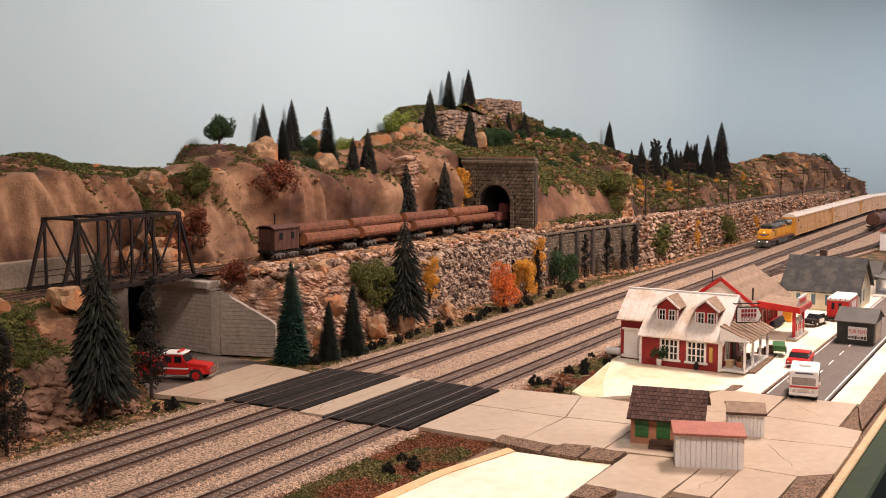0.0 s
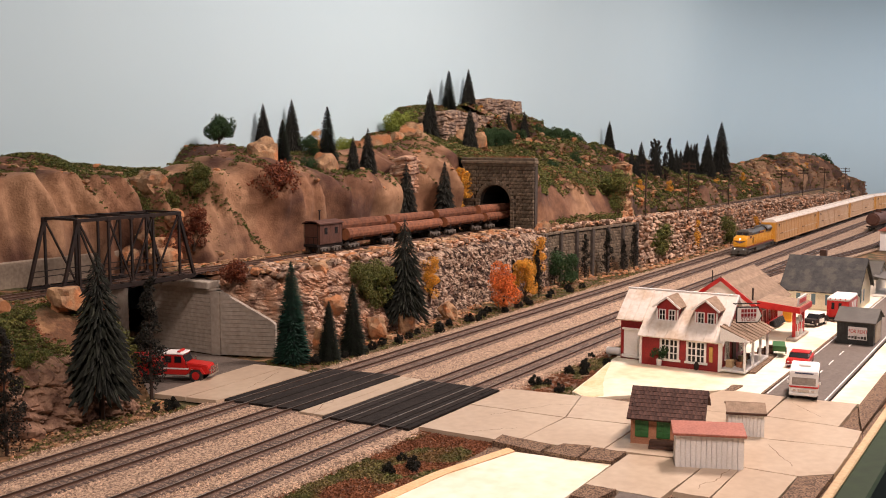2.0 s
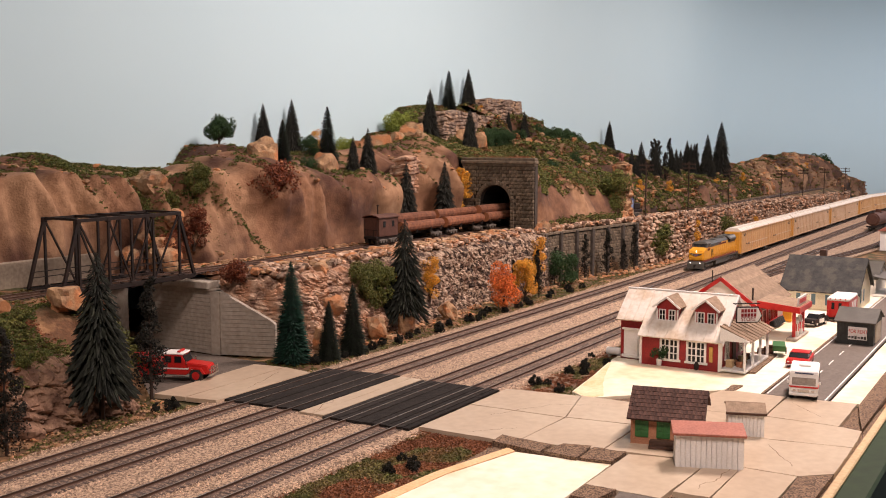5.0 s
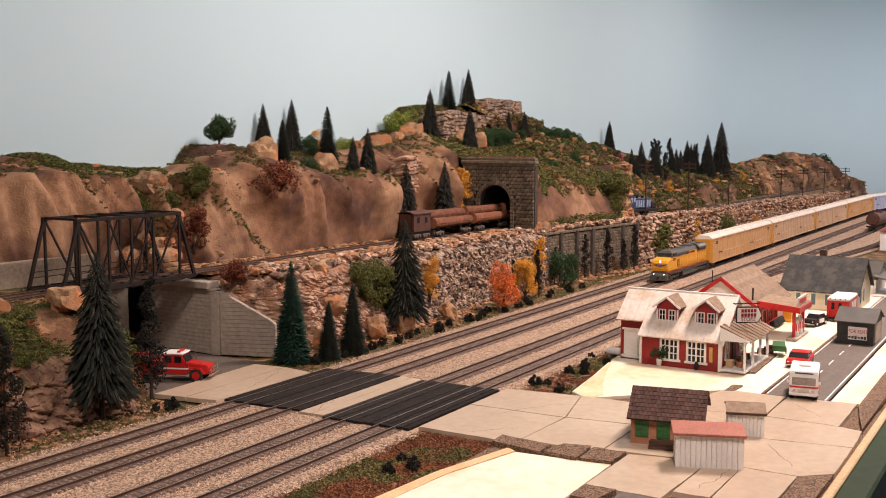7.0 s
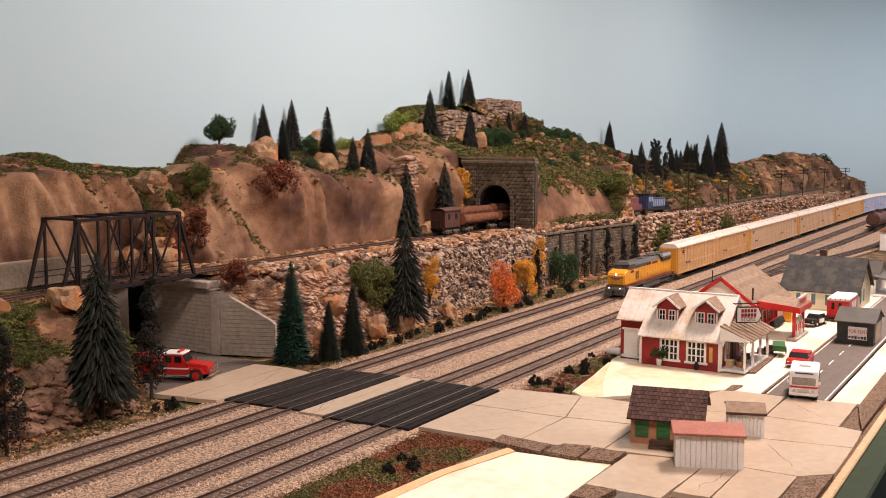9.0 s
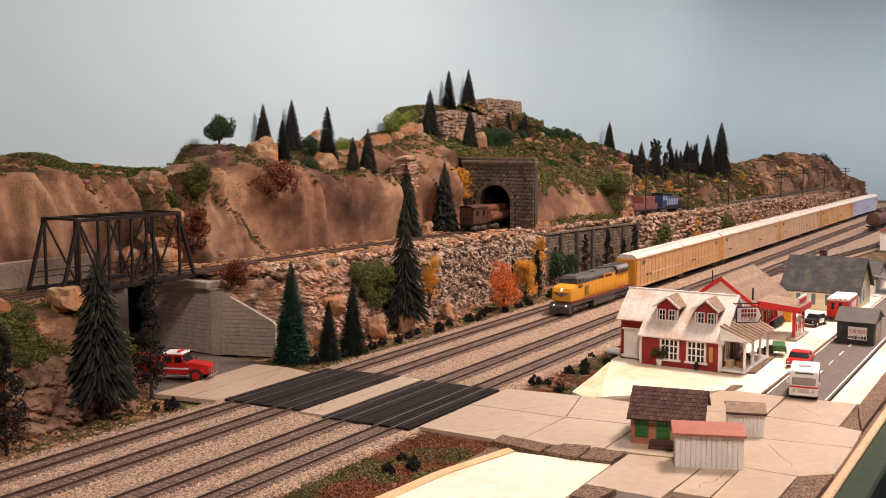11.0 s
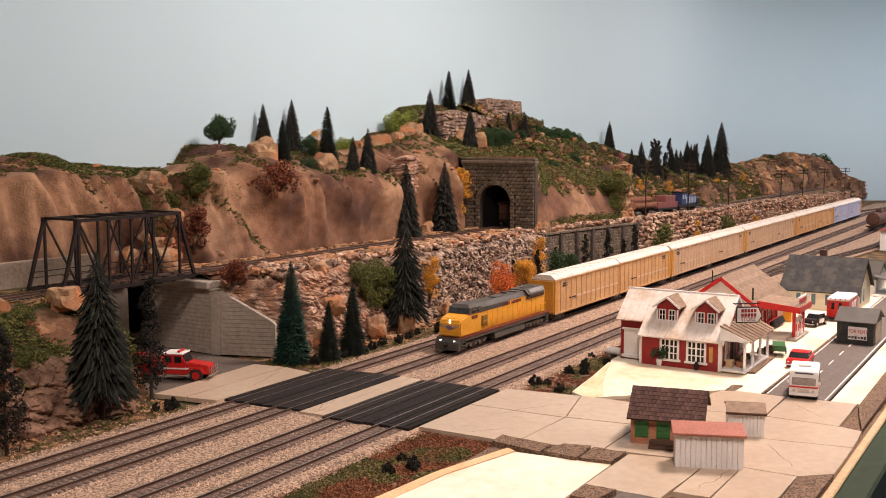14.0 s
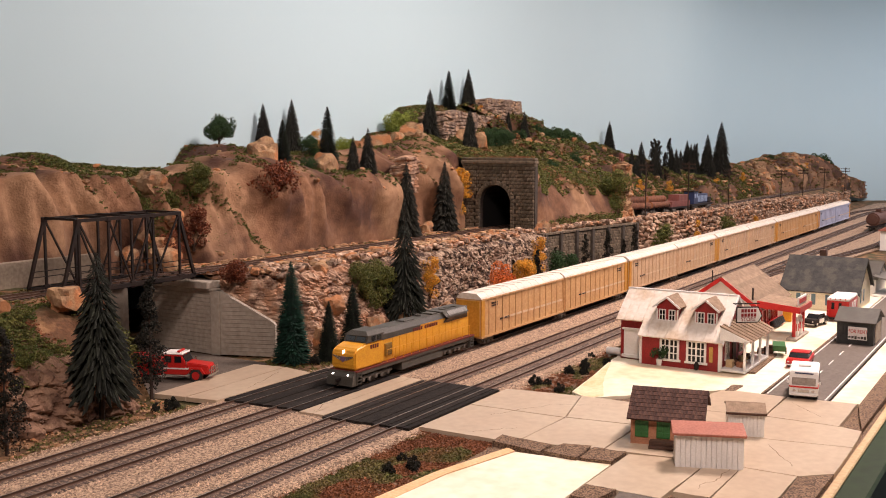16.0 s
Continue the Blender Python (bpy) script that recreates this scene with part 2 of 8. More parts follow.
# ---- the room and the table ----
def build_room():
    bm = bmesh.new()
    prof = [(-2600, 1262), (3900, 1262)]
    for i in range(1, 13):
        a = radians(90 - 7.5 * i)
        prof.append((3900 + 1500 * math.cos(a), -238 + 1500 * math.sin(a)))
    prof.append((5400, -2600))
    for (x0, y0), (x1, y1) in zip(prof, prof[1:]):
        q = [bm.verts.new(v) for v in ((x0, y0, -1000), (x1, y1, -1000), (x1, y1, 1500), (x0, y0, 1500))]
        bm.faces.new(q)
    bmesh.ops.remove_doubles(bm, verts=bm.verts, dist=0.5)
    g = bm.faces[:]
    r = bmesh.ops.solidify(bm, geom=g, thickness=-40)
    wall = part("wall_north", bm, M_BACK, kind="structure", label="pale grey-blue painted backdrop wall with a coved corner")
    for p in wall.data.polygons:
        p.use_smooth = True
    # South wall, west wall and ceiling are unseen, added to shape bounce light.
    bm = bmesh.new()
    box(bm, 1400, -2640, 250, 8200, 80, 2600)
    part("wall_south", bm, M_ROOM, kind="structure", label="unseen grey room wall added to shape the bounce light")
    bm = bmesh.new()
    box(bm, -2640, -700, 250, 80, 4000, 2600)
    part("wall_west", bm, M_ROOM, kind="structure", label="unseen grey room wall added to shape the bounce light")
    bm = bmesh.new()
    box(bm, 1500, -600, -1020, 8600, 4400, 40)
    part("floor", bm, M_FLOOR, kind="structure", label="dark blue carpeted room floor")
    bm = bmesh.new()
    box(bm, 1500, -600, 1420, 8600, 4400, 40)
    part("ceiling", bm, M_ROOM, kind="structure", label="unseen grey ceiling added to shape the bounce light")


build_room()


def build_table():
    bm = bmesh.new()
    nx, ny = 240, 70
    x0, x1, y0, y1 = -700, 5390, 133, 1262
    vs = []
    for i in range(nx + 1):
        for j in range(ny + 1):
            x, y = x0 + (x1 - x0) * i / nx, y0 + (y1 - y0) * j / ny
            z = -6.5
            if y > 690 or 395 < y < 470:
                z += 1.6 * noise.noise((x * 0.02, y * 0.02, 0)) + 0.8 * noise.noise((x * 0.07, y * 0.07, 3))
            vs.append(bm.verts.new((x, y, z)))
    for i in range(nx):
        for j in range(ny):
            a = i * (ny + 1) + j
            bm.faces.new((vs[a], vs[a + ny + 1], vs[a + ny + 2], vs[a + 1]))
    part("ground", bm, M_GROUND, kind="structure", label="brown scenic ground with green and rust flock")
    bm = bmesh.new()
    box(bm, 2345, 700, -60, 6090, 1100, 90, bevel=2)
    part("tabletop", bm, M_WOOD, kind="structure", label="plywood layout table under the scenery")
    bm = bmesh.new()
    box(bm, 2345, 119, -60, 6090, 22, 116, bevel=2)
    fascia = part("fascia", bm, M_GREENB, kind="structure", label="dark green painted table edge board")
    bm = bmesh.new()
    box(bm, 2345, 134, -9, 6090, 7, 12, bevel=1)
    part("trim", bm, M_WOOD, kind="structure", label="raw wood strip along the table edge")


build_table()


def build_ballast():
    bm = bmesh.new()
    prof = [(462, -6), (476, -2.9), (524, -2.7), (534, -3.4), (578, -2.7), (596, -3.0), (690, -2.7), (708, -6.5)]
    nx = 300
    cols = []
    for i in range(nx + 1):
        x = -600 + 5300 * i / nx
        cols.append([bm.verts.new((x, y + 6 * noise.noise((x * 0.03, k, 5)) * (k in (0, 7)), z + 0.4 * noise.noise((x * 0.05, y * 0.1, 1)))) for k, (y, z) in enumerate(prof)])
    for a, b in zip(cols, cols[1:]):
        for k in range(len(prof) - 1):
            bm.faces.new((a[k], b[k], b[k + 1], a[k + 1]))
    part("ballast_bed", bm, M_BALLAST, kind="structure", label="pinkish grey gravel ballast under the four tracks")


build_ballast()


def track_beds():
    """Oil-darkened gravel between and beside the rails of each track."""
    for yc, x1 in ((668, 3900), (618, 3900), (551, 4600), (500, 2000)):
        bm = bmesh.new()
        cols = []
        for i in range(401):
            x = -500 + (x1 + 500) * i / 400
            e = 1.5 * noise.noise((x * 0.05, yc, 2))
            cols.append([bm.verts.new((x, yc + y, z)) for y, z in ((-16 + e, -3.2), (-13 + e, -2.62), (13 + e, -2.62), (16 + e, -3.2))])
        for a, b in zip(cols, cols[1:]):
            for k in range(3):
                bm.faces.new((a[k], b[k], b[k + 1], a[k + 1]))
        part("track_bed", bm, M_OILBED, kind="structure", label="oil-darkened brown gravel under one track")


track_beds()


def scatter_stones():
    """Loose ballast stones where they can be told apart."""
    r = rng(5)
    verts, faces = [], []
    for i in range(42000):
        x = 430 + 1500 * r.random() ** 1.7
        y = 466 + 236 * r.random()
        if any(abs(y - t) < 9.5 for t in (668, 618, 551, 500)) and r.random() < 0.75:
            continue
        if 705 < x < 905 and 470 < y < 700:
            continue
        s = r.uniform(0.7, 1.5)
        z = -3.1 + r.uniform(-0.2, 0.4)
        b = len(verts)
        a0 = r.random() * 6.28
        for k in range(4):
            a = a0 + k * 1.57
            verts.append(((x + s * math.cos(a) * r.uniform(0.6, 1.1)) * MM, (y + s * math.sin(a) * r.uniform(0.6, 1.1)) * MM, (z - 0.3) * MM))
        verts.append((x * MM, y * MM, (z + s * r.uniform(0.4, 0.8)) * MM))
        faces += [(b, b + 1, b + 4), (b + 1, b + 2, b + 4), (b + 2, b + 3, b + 4), (b + 3, b, b + 4)]
    me = bpy.data.meshes.new("ballast_stones")
    me.from_pydata(verts, [], faces)
    me.materials.append(M_STONE)
    tagged(new("ballast_stones", me), "loose pinkish grey ballast stones between the rails", "gravel", kind="stuff")


scatter_stones()


# ---- tracks ----
def bent(x, pts):
    """y of a line through the points, smoothed between them."""
    if x <= pts[0][0]:
        return pts[0][1]
    for (x0, y0), (x1, y1) in zip(pts, pts[1:]):
        if x <= x1:
            k = (x - x0) / (x1 - x0)
            return y0 + (y1 - y0) * (k * k * (3 - 2 * k))
    return pts[-1][1]


TIE = bmesh.new()
box(TIE, 0, 0, -3.3, 2.3, 30, 1.6)
bmesh.ops.scale(TIE, vec=(MM, MM, MM), verts=TIE.verts)
TIE_MESH = bpy.data.meshes.new("tie")
TIE.to_mesh(TIE_MESH)
TIE.free()
TIE_MESH.materials.append(M_TIE)


def track(x0, x1, yf, zf, label, near=(480, 1700), step=6.2):
    th = thing("railway_track", 0, 0, 0, 0, label, "track", "tracks of the layout")
    n = max(2, int((x1 - x0) / 60))
    for side in (-8.25, 8.25):
        bm = bmesh.new()
        prev = None
        for i in range(n + 1):
            x = x0 + (x1 - x0) * i / n
            d = (yf(x + 5) - yf(x - 5)) / 10
            y, z = yf(x) + side, zf(x)
            ring = [bm.verts.new((x - d * side * 0, y + o, z + h)) for o, h in ((-1.1, -2.5), (-0.35, -2.1), (-0.35, -0.7), (-0.6, -0.5), (-0.6, 0), (0.6, 0), (0.6, -0.5), (0.35, -0.7), (0.35, -2.1), (1.1, -2.5))]
            if prev:
                for k in range(9):
                    f = bm.faces.new((prev[k], ring[k], ring[k + 1], prev[k + 1]))
                    f.material_index = 1 if k == 4 else 0
            prev = ring
        part("rail", bm, [M_RAIL, M_RAILTOP], th)
    rest = bmesh.new()
    count, x = 0, x0 + 3
    r = rng(int(x0 + yf(x0)))
    while x < x1:
        z, y, rz = zf(x), yf(x), math.degrees(math.atan((yf(x + 5) - yf(x - 5)) / 10))
        if near[0] < x < near[1] and count < 180:
            ob = new("tie", TIE_MESH)
            ob.parent = th
            ob.matrix_basis = at_mm(x, y, z, rz + r.uniform(-1.5, 1.5))
            count += 1
        else:
            box(rest, x, y, z - 3.3, 2.3, 30, 1.6, rz)
        x += step
    if rest.verts:
        part("tie_bed", rest, M_TIE, th, kind="stuff")
    else:
        rest.free()
    return th


def flat(v):
    return lambda x: v


def y4(x):
    return bent(x, [(2000, 500), (3200, 478)])


def yside(x):
    return bent(x, [(1700, 500), (2840, 395), (3600, 300)])


def ymain1(x):
    return bent(x, [(3900, 668), (4700, 560)])


def ymain2(x):
    return 618 if x < 3900 else ymain1(x) - 50


def yup(x):
    return bent(x, [(1700, 896), (2250, 830)])


def zup(x):
    return bent(x, [(1640, 95), (2700, 78)])


for yy, lab in ((ymain1, "far main track with rusty rails and dark brown ties"), (ymain2, "second main track with rusty rails and brown ties"), (flat(551), "third track with rusty rails and brown ties"), (y4, "near track with rusty rails and brown ties in gravel")):
    track(-500, 4700, yy, flat(0), lab, near=(480, 1780))
track(1720, 3600, yside, flat(0), "yard siding track branching from the near track", near=(1720, 2300))
track(-500, 4200, yup, zup, "upper track on the rock bench, brown ties", near=(560, 1640))
# ---- hills ----
def lerp_list(x, pts):
    if x <= pts[0][0]:
        return list(pts[0][1:])
    for p, q in zip(pts, pts[1:]):
        if x <= q[0]:
            k = (x - p[0]) / (q[0] - p[0])
            k = k * k * (3 - 2 * k)
            return [a + (b - a) * k for a, b in zip(p[1:], q[1:])]
    return list(pts[-1][1:])


def hill(name, x0, x1, step, prof, label, material, rows=44, fold=14.0, seed=0):
    """A plaster shell: at each x a foot, a cliff, a shoulder and a crest against the backdrop, with hanging folds.
    prof rows: x, foot y, foot z, cliff-top y, cliff-top z, shoulder y, shoulder z."""
    bm = bmesh.new()
    cols = []
    n = int((x1 - x0) / step)
    for i in range(n + 1):
        x = x0 + (x1 - x0) * i / n
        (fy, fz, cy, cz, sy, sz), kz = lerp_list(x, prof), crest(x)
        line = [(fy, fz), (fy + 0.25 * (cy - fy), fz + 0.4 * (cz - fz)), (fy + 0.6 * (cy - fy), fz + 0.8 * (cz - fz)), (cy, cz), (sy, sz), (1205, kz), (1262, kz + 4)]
        cum = [0]
        for p, q in zip(line, line[1:]):
            cum.append(cum[-1] + math.hypot(q[0] - p[0], q[1] - p[1]))
        col = []
        for j in range(rows + 1):
            s = cum[-1] * j / rows
            k = 0
            while k < len(line) - 2 and cum[k + 1] < s:
                k += 1
            f = (s - cum[k]) / max(1e-6, cum[k + 1] - cum[k])
            y = line[k][0] + (line[k + 1][0] - line[k][0]) * f
            z = line[k][1] + (line[k + 1][1] - line[k][1]) * f
            v = j / rows
            env = min(1, v * 6) * min(1, (1 - v) * 5)
            w = 18 * noise.noise((x * 0.01, z * 0.012, seed))
            f1 = 1 - 3 * abs(noise.noise(((x + w + 0.25 * z) * 0.0105 + seed, z * 0.004 + y * 0.002, seed)))
            f2 = 1 - 3 * abs(noise.noise(((x - w) * 0.036, z * 0.012, seed + 4)))
            f3 = noise.noise((x * 0.012, y * 0.012, seed + 9))
            y -= env * (fold * f1 + 0.3 * fold * f2)
            z += env * (0.4 * fold * f3 + 0.2 * fold * f2)
            col.append(bm.verts.new((x, min(y, 1262), z)))
        cols.append(col)
    for a, b in zip(cols, cols[1:]):
        for j in range(rows):
            bm.faces.new((a[j], b[j], b[j + 1], a[j + 1]))
    ob = part(name, bm, material, kind="structure", label=label)
    for p in ob.data.polygons:
        p.use_smooth = True
    return ob


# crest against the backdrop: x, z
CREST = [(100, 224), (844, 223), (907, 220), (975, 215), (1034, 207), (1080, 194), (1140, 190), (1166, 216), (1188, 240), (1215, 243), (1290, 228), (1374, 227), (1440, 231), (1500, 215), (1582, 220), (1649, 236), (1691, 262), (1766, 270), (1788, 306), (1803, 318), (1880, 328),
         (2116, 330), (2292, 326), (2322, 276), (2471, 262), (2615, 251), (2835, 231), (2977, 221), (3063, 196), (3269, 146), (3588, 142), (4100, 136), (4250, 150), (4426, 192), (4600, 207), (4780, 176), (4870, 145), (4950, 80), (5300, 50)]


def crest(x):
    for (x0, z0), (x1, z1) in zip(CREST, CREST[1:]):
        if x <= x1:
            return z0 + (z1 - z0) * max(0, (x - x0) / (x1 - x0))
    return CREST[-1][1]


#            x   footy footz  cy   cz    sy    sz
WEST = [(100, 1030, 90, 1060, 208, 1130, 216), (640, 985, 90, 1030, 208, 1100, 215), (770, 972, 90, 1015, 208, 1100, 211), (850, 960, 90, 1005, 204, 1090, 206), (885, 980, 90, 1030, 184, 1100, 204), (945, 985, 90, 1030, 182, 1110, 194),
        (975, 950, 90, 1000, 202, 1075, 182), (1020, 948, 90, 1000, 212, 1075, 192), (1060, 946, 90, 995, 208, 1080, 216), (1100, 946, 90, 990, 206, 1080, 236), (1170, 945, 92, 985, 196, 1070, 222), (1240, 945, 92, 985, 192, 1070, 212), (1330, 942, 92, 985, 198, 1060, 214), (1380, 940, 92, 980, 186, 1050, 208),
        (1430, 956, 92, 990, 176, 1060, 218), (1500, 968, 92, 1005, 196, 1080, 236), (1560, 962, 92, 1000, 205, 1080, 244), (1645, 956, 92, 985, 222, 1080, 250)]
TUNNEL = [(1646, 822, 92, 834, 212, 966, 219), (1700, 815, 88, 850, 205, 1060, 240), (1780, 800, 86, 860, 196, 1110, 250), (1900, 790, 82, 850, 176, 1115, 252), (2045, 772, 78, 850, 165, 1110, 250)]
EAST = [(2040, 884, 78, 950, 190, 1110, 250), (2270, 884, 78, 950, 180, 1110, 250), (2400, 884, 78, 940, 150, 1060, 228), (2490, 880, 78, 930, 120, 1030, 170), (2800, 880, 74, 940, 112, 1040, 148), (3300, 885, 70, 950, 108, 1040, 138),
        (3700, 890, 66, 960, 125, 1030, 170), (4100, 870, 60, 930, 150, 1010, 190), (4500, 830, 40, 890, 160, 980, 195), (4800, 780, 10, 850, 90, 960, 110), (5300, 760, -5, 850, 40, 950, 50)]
HILLS = []
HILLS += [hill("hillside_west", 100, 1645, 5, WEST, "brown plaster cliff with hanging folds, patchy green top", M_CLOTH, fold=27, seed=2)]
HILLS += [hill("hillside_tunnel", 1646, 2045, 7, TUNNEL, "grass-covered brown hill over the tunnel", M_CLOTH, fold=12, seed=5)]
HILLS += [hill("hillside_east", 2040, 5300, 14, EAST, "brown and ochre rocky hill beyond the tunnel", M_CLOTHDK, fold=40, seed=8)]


def surf_z(x, y):
    """Height of the hills at a place."""
    prof = WEST if x < 1646 else TUNNEL if x < 2045 else EAST
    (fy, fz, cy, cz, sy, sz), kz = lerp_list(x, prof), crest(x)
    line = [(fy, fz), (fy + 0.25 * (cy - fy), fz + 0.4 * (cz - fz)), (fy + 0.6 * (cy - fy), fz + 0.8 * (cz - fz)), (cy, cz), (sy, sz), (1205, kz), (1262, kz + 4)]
    for p, q in zip(line, line[1:]):
        if y <= q[0]:
            return p[1] + (q[1] - p[1]) * max(0, (y - p[0]) / (q[0] - p[0]))
    return kz


# ---- the bench that carries the upper track ----
def wall_y(x):
    return bent(x, [(1600, 800), (2130, 745)])


def wall_top(x):
    return bent(x, [(1000, 88), (1640, 88), (2150, 88), (2900, 74), (4200, 56)])


def bench(name, x0, x1, y_front, label, run=10.0):
    bm = bmesh.new()
    cols = []
    n = int((x1 - x0) / 12)
    for i in range(n + 1):
        x = x0 + (x1 - x0) * i / n
        f, top = y_front(x), wall_top(x)
        pts = [(f - run, -8), (f - run * 0.6, top * 0.5), (f, top - 3), (f + 14, min(top, zup(x) - 4)), (yup(x) - 24, zup(x) - 4.6), (yup(x), zup(x) - 4.1), (yup(x) + 24, zup(x) - 4.6), (yup(x) + 110, zup(x) - 4)]
        cols.append([bm.verts.new((x, y + 4 * noise.noise((x * 0.03, z * 0.05, 2)), z + 0.9 * noise.noise((x * 0.05, y * 0.05, 7)))) for y, z in pts])
    for a, b in zip(cols, cols[1:]):
        for k in range(7):
            bm.faces.new((a[k], b[k], b[k + 1], a[k + 1]))
    return part(name, bm, M_GROUND, kind="structure", label=label)


bench("bench_east", 886, 4300, lambda x: bent(x, [(886, 870), (925, 822), (960, 806)]) if x < 960 else wall_y(x) + 4, "earth bench carrying the upper track")
bench("bench_west", -500, 690, lambda x: 838, "earth bench carrying the upper track before the bridge", run=75)


# ---- tunnel portal ----
def build_portal():
    X = 1640
    th = thing("tunnel_portal", X, 888, 88, 0, "weathered grey-brown cut stone tunnel portal with arched opening", "tunnel portal")
    w0, w1, top = -74, 75, 131
    ow, spring = 32.0, 52.0  # half width, spring line; arch centre y 7

    def inside(y, z, g=0.0):
        y -= 7
        return abs(y) < ow + g and z < spring or math.hypot(y, z - spring) < ow + g

    bm = bmesh.new()
    arc = [(7 + ow * math.cos(radians(a)), spring + ow * math.sin(radians(a))) for a in range(0, 181, 15)]
    outline = [(w0, 0), (7 - ow, 0)] + arc[::-1] + [(7 + ow, 0), (w1, 0), (w1, top), (w0, top)]
    prism(bm, outline, "x", 2, 12)
    part("backing_wall", bm, M_MORTAR, th)
    meshes = {}

    def block(sy, sz, depth, y, z, x=0.0, rx=0.0):
        key = (round(sy, 1), round(sz, 1), depth)
        if key not in meshes:
            b = bmesh.new()
            box(b, 0, 0, 0, depth, sy, sz, bevel=0.7)
            bmesh.ops.scale(b, vec=(MM, MM, MM), verts=b.verts)
            me = bpy.data.meshes.new("stone_block")
            b.to_mesh(me)
            b.free()
            me.materials.append(M_BLOCK)
            meshes[key] = me
        ob = new("stone_block", meshes[key])
        ob.parent = th
        ob.matrix_basis = at_mm(x, y, z, rx=rx)

    rows = 18
    hgt = 118 / rows
    r = rng(3)
    for k in range(rows):
        z = hgt * (k + 0.5)
        y = w0 + (0 if k % 2 else -4.5)
        while y < w1:
            s = 9.6
            a, b = max(y, w0), min(y + s, w1)
            if b - a > 2 and not inside((a + b) / 2, z, 8.5):
                pil = a < w0 + 14 or b > w1 - 26
                block(b - a - 0.7, hgt - 0.7, 3, (a + b) / 2, z, r.uniform(0.3, 1.0) - (2.5 if pil else 0))
            y += s
    for i in range(17):  # arch ring
        a = radians(180 * (i + 0.5) / 17)
        block(5.9, 8, 5, 7 + (ow + 4) * math.cos(a), spring + (ow + 4) * math.sin(a), -0.5, math.degrees(a) - 90)
    for sgn in (-1, 1):
        for k in range(8):
            block(7.4, 5.9, 5, 7 + sgn * (ow + 4), 3.3 + k * 6.5, -0.5)
    block(10, 13, 7, 7, spring + ow + 6, -1)
    bm = bmesh.new()
    for z, d, h in ((120.5, 8, 5), (126, 11, 6), (131.5, 8, 5)):
        box(bm, 3, 0.5, z, d + 4, w1 - w0 + (d - 6), h - 0.4, bevel=0.8)
    part("cornice", bm, M_BLOCK, th)
    # Added tube behind the opening; the tunnel's shade is put into its black.
    bm = bmesh.new()
    for a, b in zip(outline[1:-3], outline[2:-2]):
        vs = [bm.verts.new(p) for p in ((12, a[0], a[1]), (12, b[0], b[1]), (300, b[0] - 8, b[1]), (300, a[0] - 8, a[1]))]
        bm.faces.new(vs)
    part("tunnel_lining", bm, M_TUNNELSHADE, th)


build_portal()


# ---- rubble and block retaining walls ----
def rubble_wall(name, x0, x1, label, size, near, seed, lean=30.0):
    th = thing(name, 0, 0, 0, 0, label, "retaining wall", kind="structure")
    r = rng(seed)
    shapes = []
    for k in range(7):
        bm = bmesh.new()
        rock(bm, (0, 0, 0), (1.15, 0.8, 0.62), seed * 10 + k + 1, sub=1, rough=1.0)
        bmesh.ops.scale(bm, vec=(MM, MM, MM), verts=bm.verts)
        me = bpy.data.meshes.new("stone")
        bm.to_mesh(me)
        bm.free()
        me.materials.append(M_RUBBLE)
        shapes.append(me)
    verts, faces, count = [], [], 0
    x = x0
    while x < x1:
        top = wall_top(x)
        s = size * (1 if x < 1700 else 1.3)
        z = -6
        while z < top + 4:
            k = r.uniform(0.65, 1.35)
            w = lean * (1 - max(0, z) / top) * (1 if x < 1300 else 0.45)
            px, pz = x + r.uniform(-s, s) * 0.6, z + r.uniform(-2, 2)
            py = wall_y(px) - w - r.uniform(-3, 5) - 14 * max(0, noise.noise((px * 0.012, pz * 0.02, seed)))
            m = at_mm(px, py, pz, r.uniform(0, 360), s * k * 0.62, r.uniform(-40, 40), r.uniform(-40, 40))
            me = shapes[r.randrange(7)]
            if near[0] < px < near[1] and count < 290:
                ob = new("stone", me)
                ob.parent = th
                ob.matrix_basis = m
                count += 1
            else:
                b = len(verts)
                verts += [tuple(m @ v.co) for v in me.vertices]
                faces += [tuple(b + i for i in p.vertices) for p in me.polygons]
            z += s * 0.78
        x += s * 0.86
    me = bpy.data.meshes.new("rubble")
    me.from_pydata(verts, [], faces)
    me.materials.append(M_RUBBLE)
    ob = new("rubble", me)
    ob.parent = th
    tagged(ob, kind="stuff")


rubble_wall("rubble_wall_far", 1990, 4300, "rubble stone retaining wall beyond the block wall", 8, (1990, 2300), 6, lean=10)


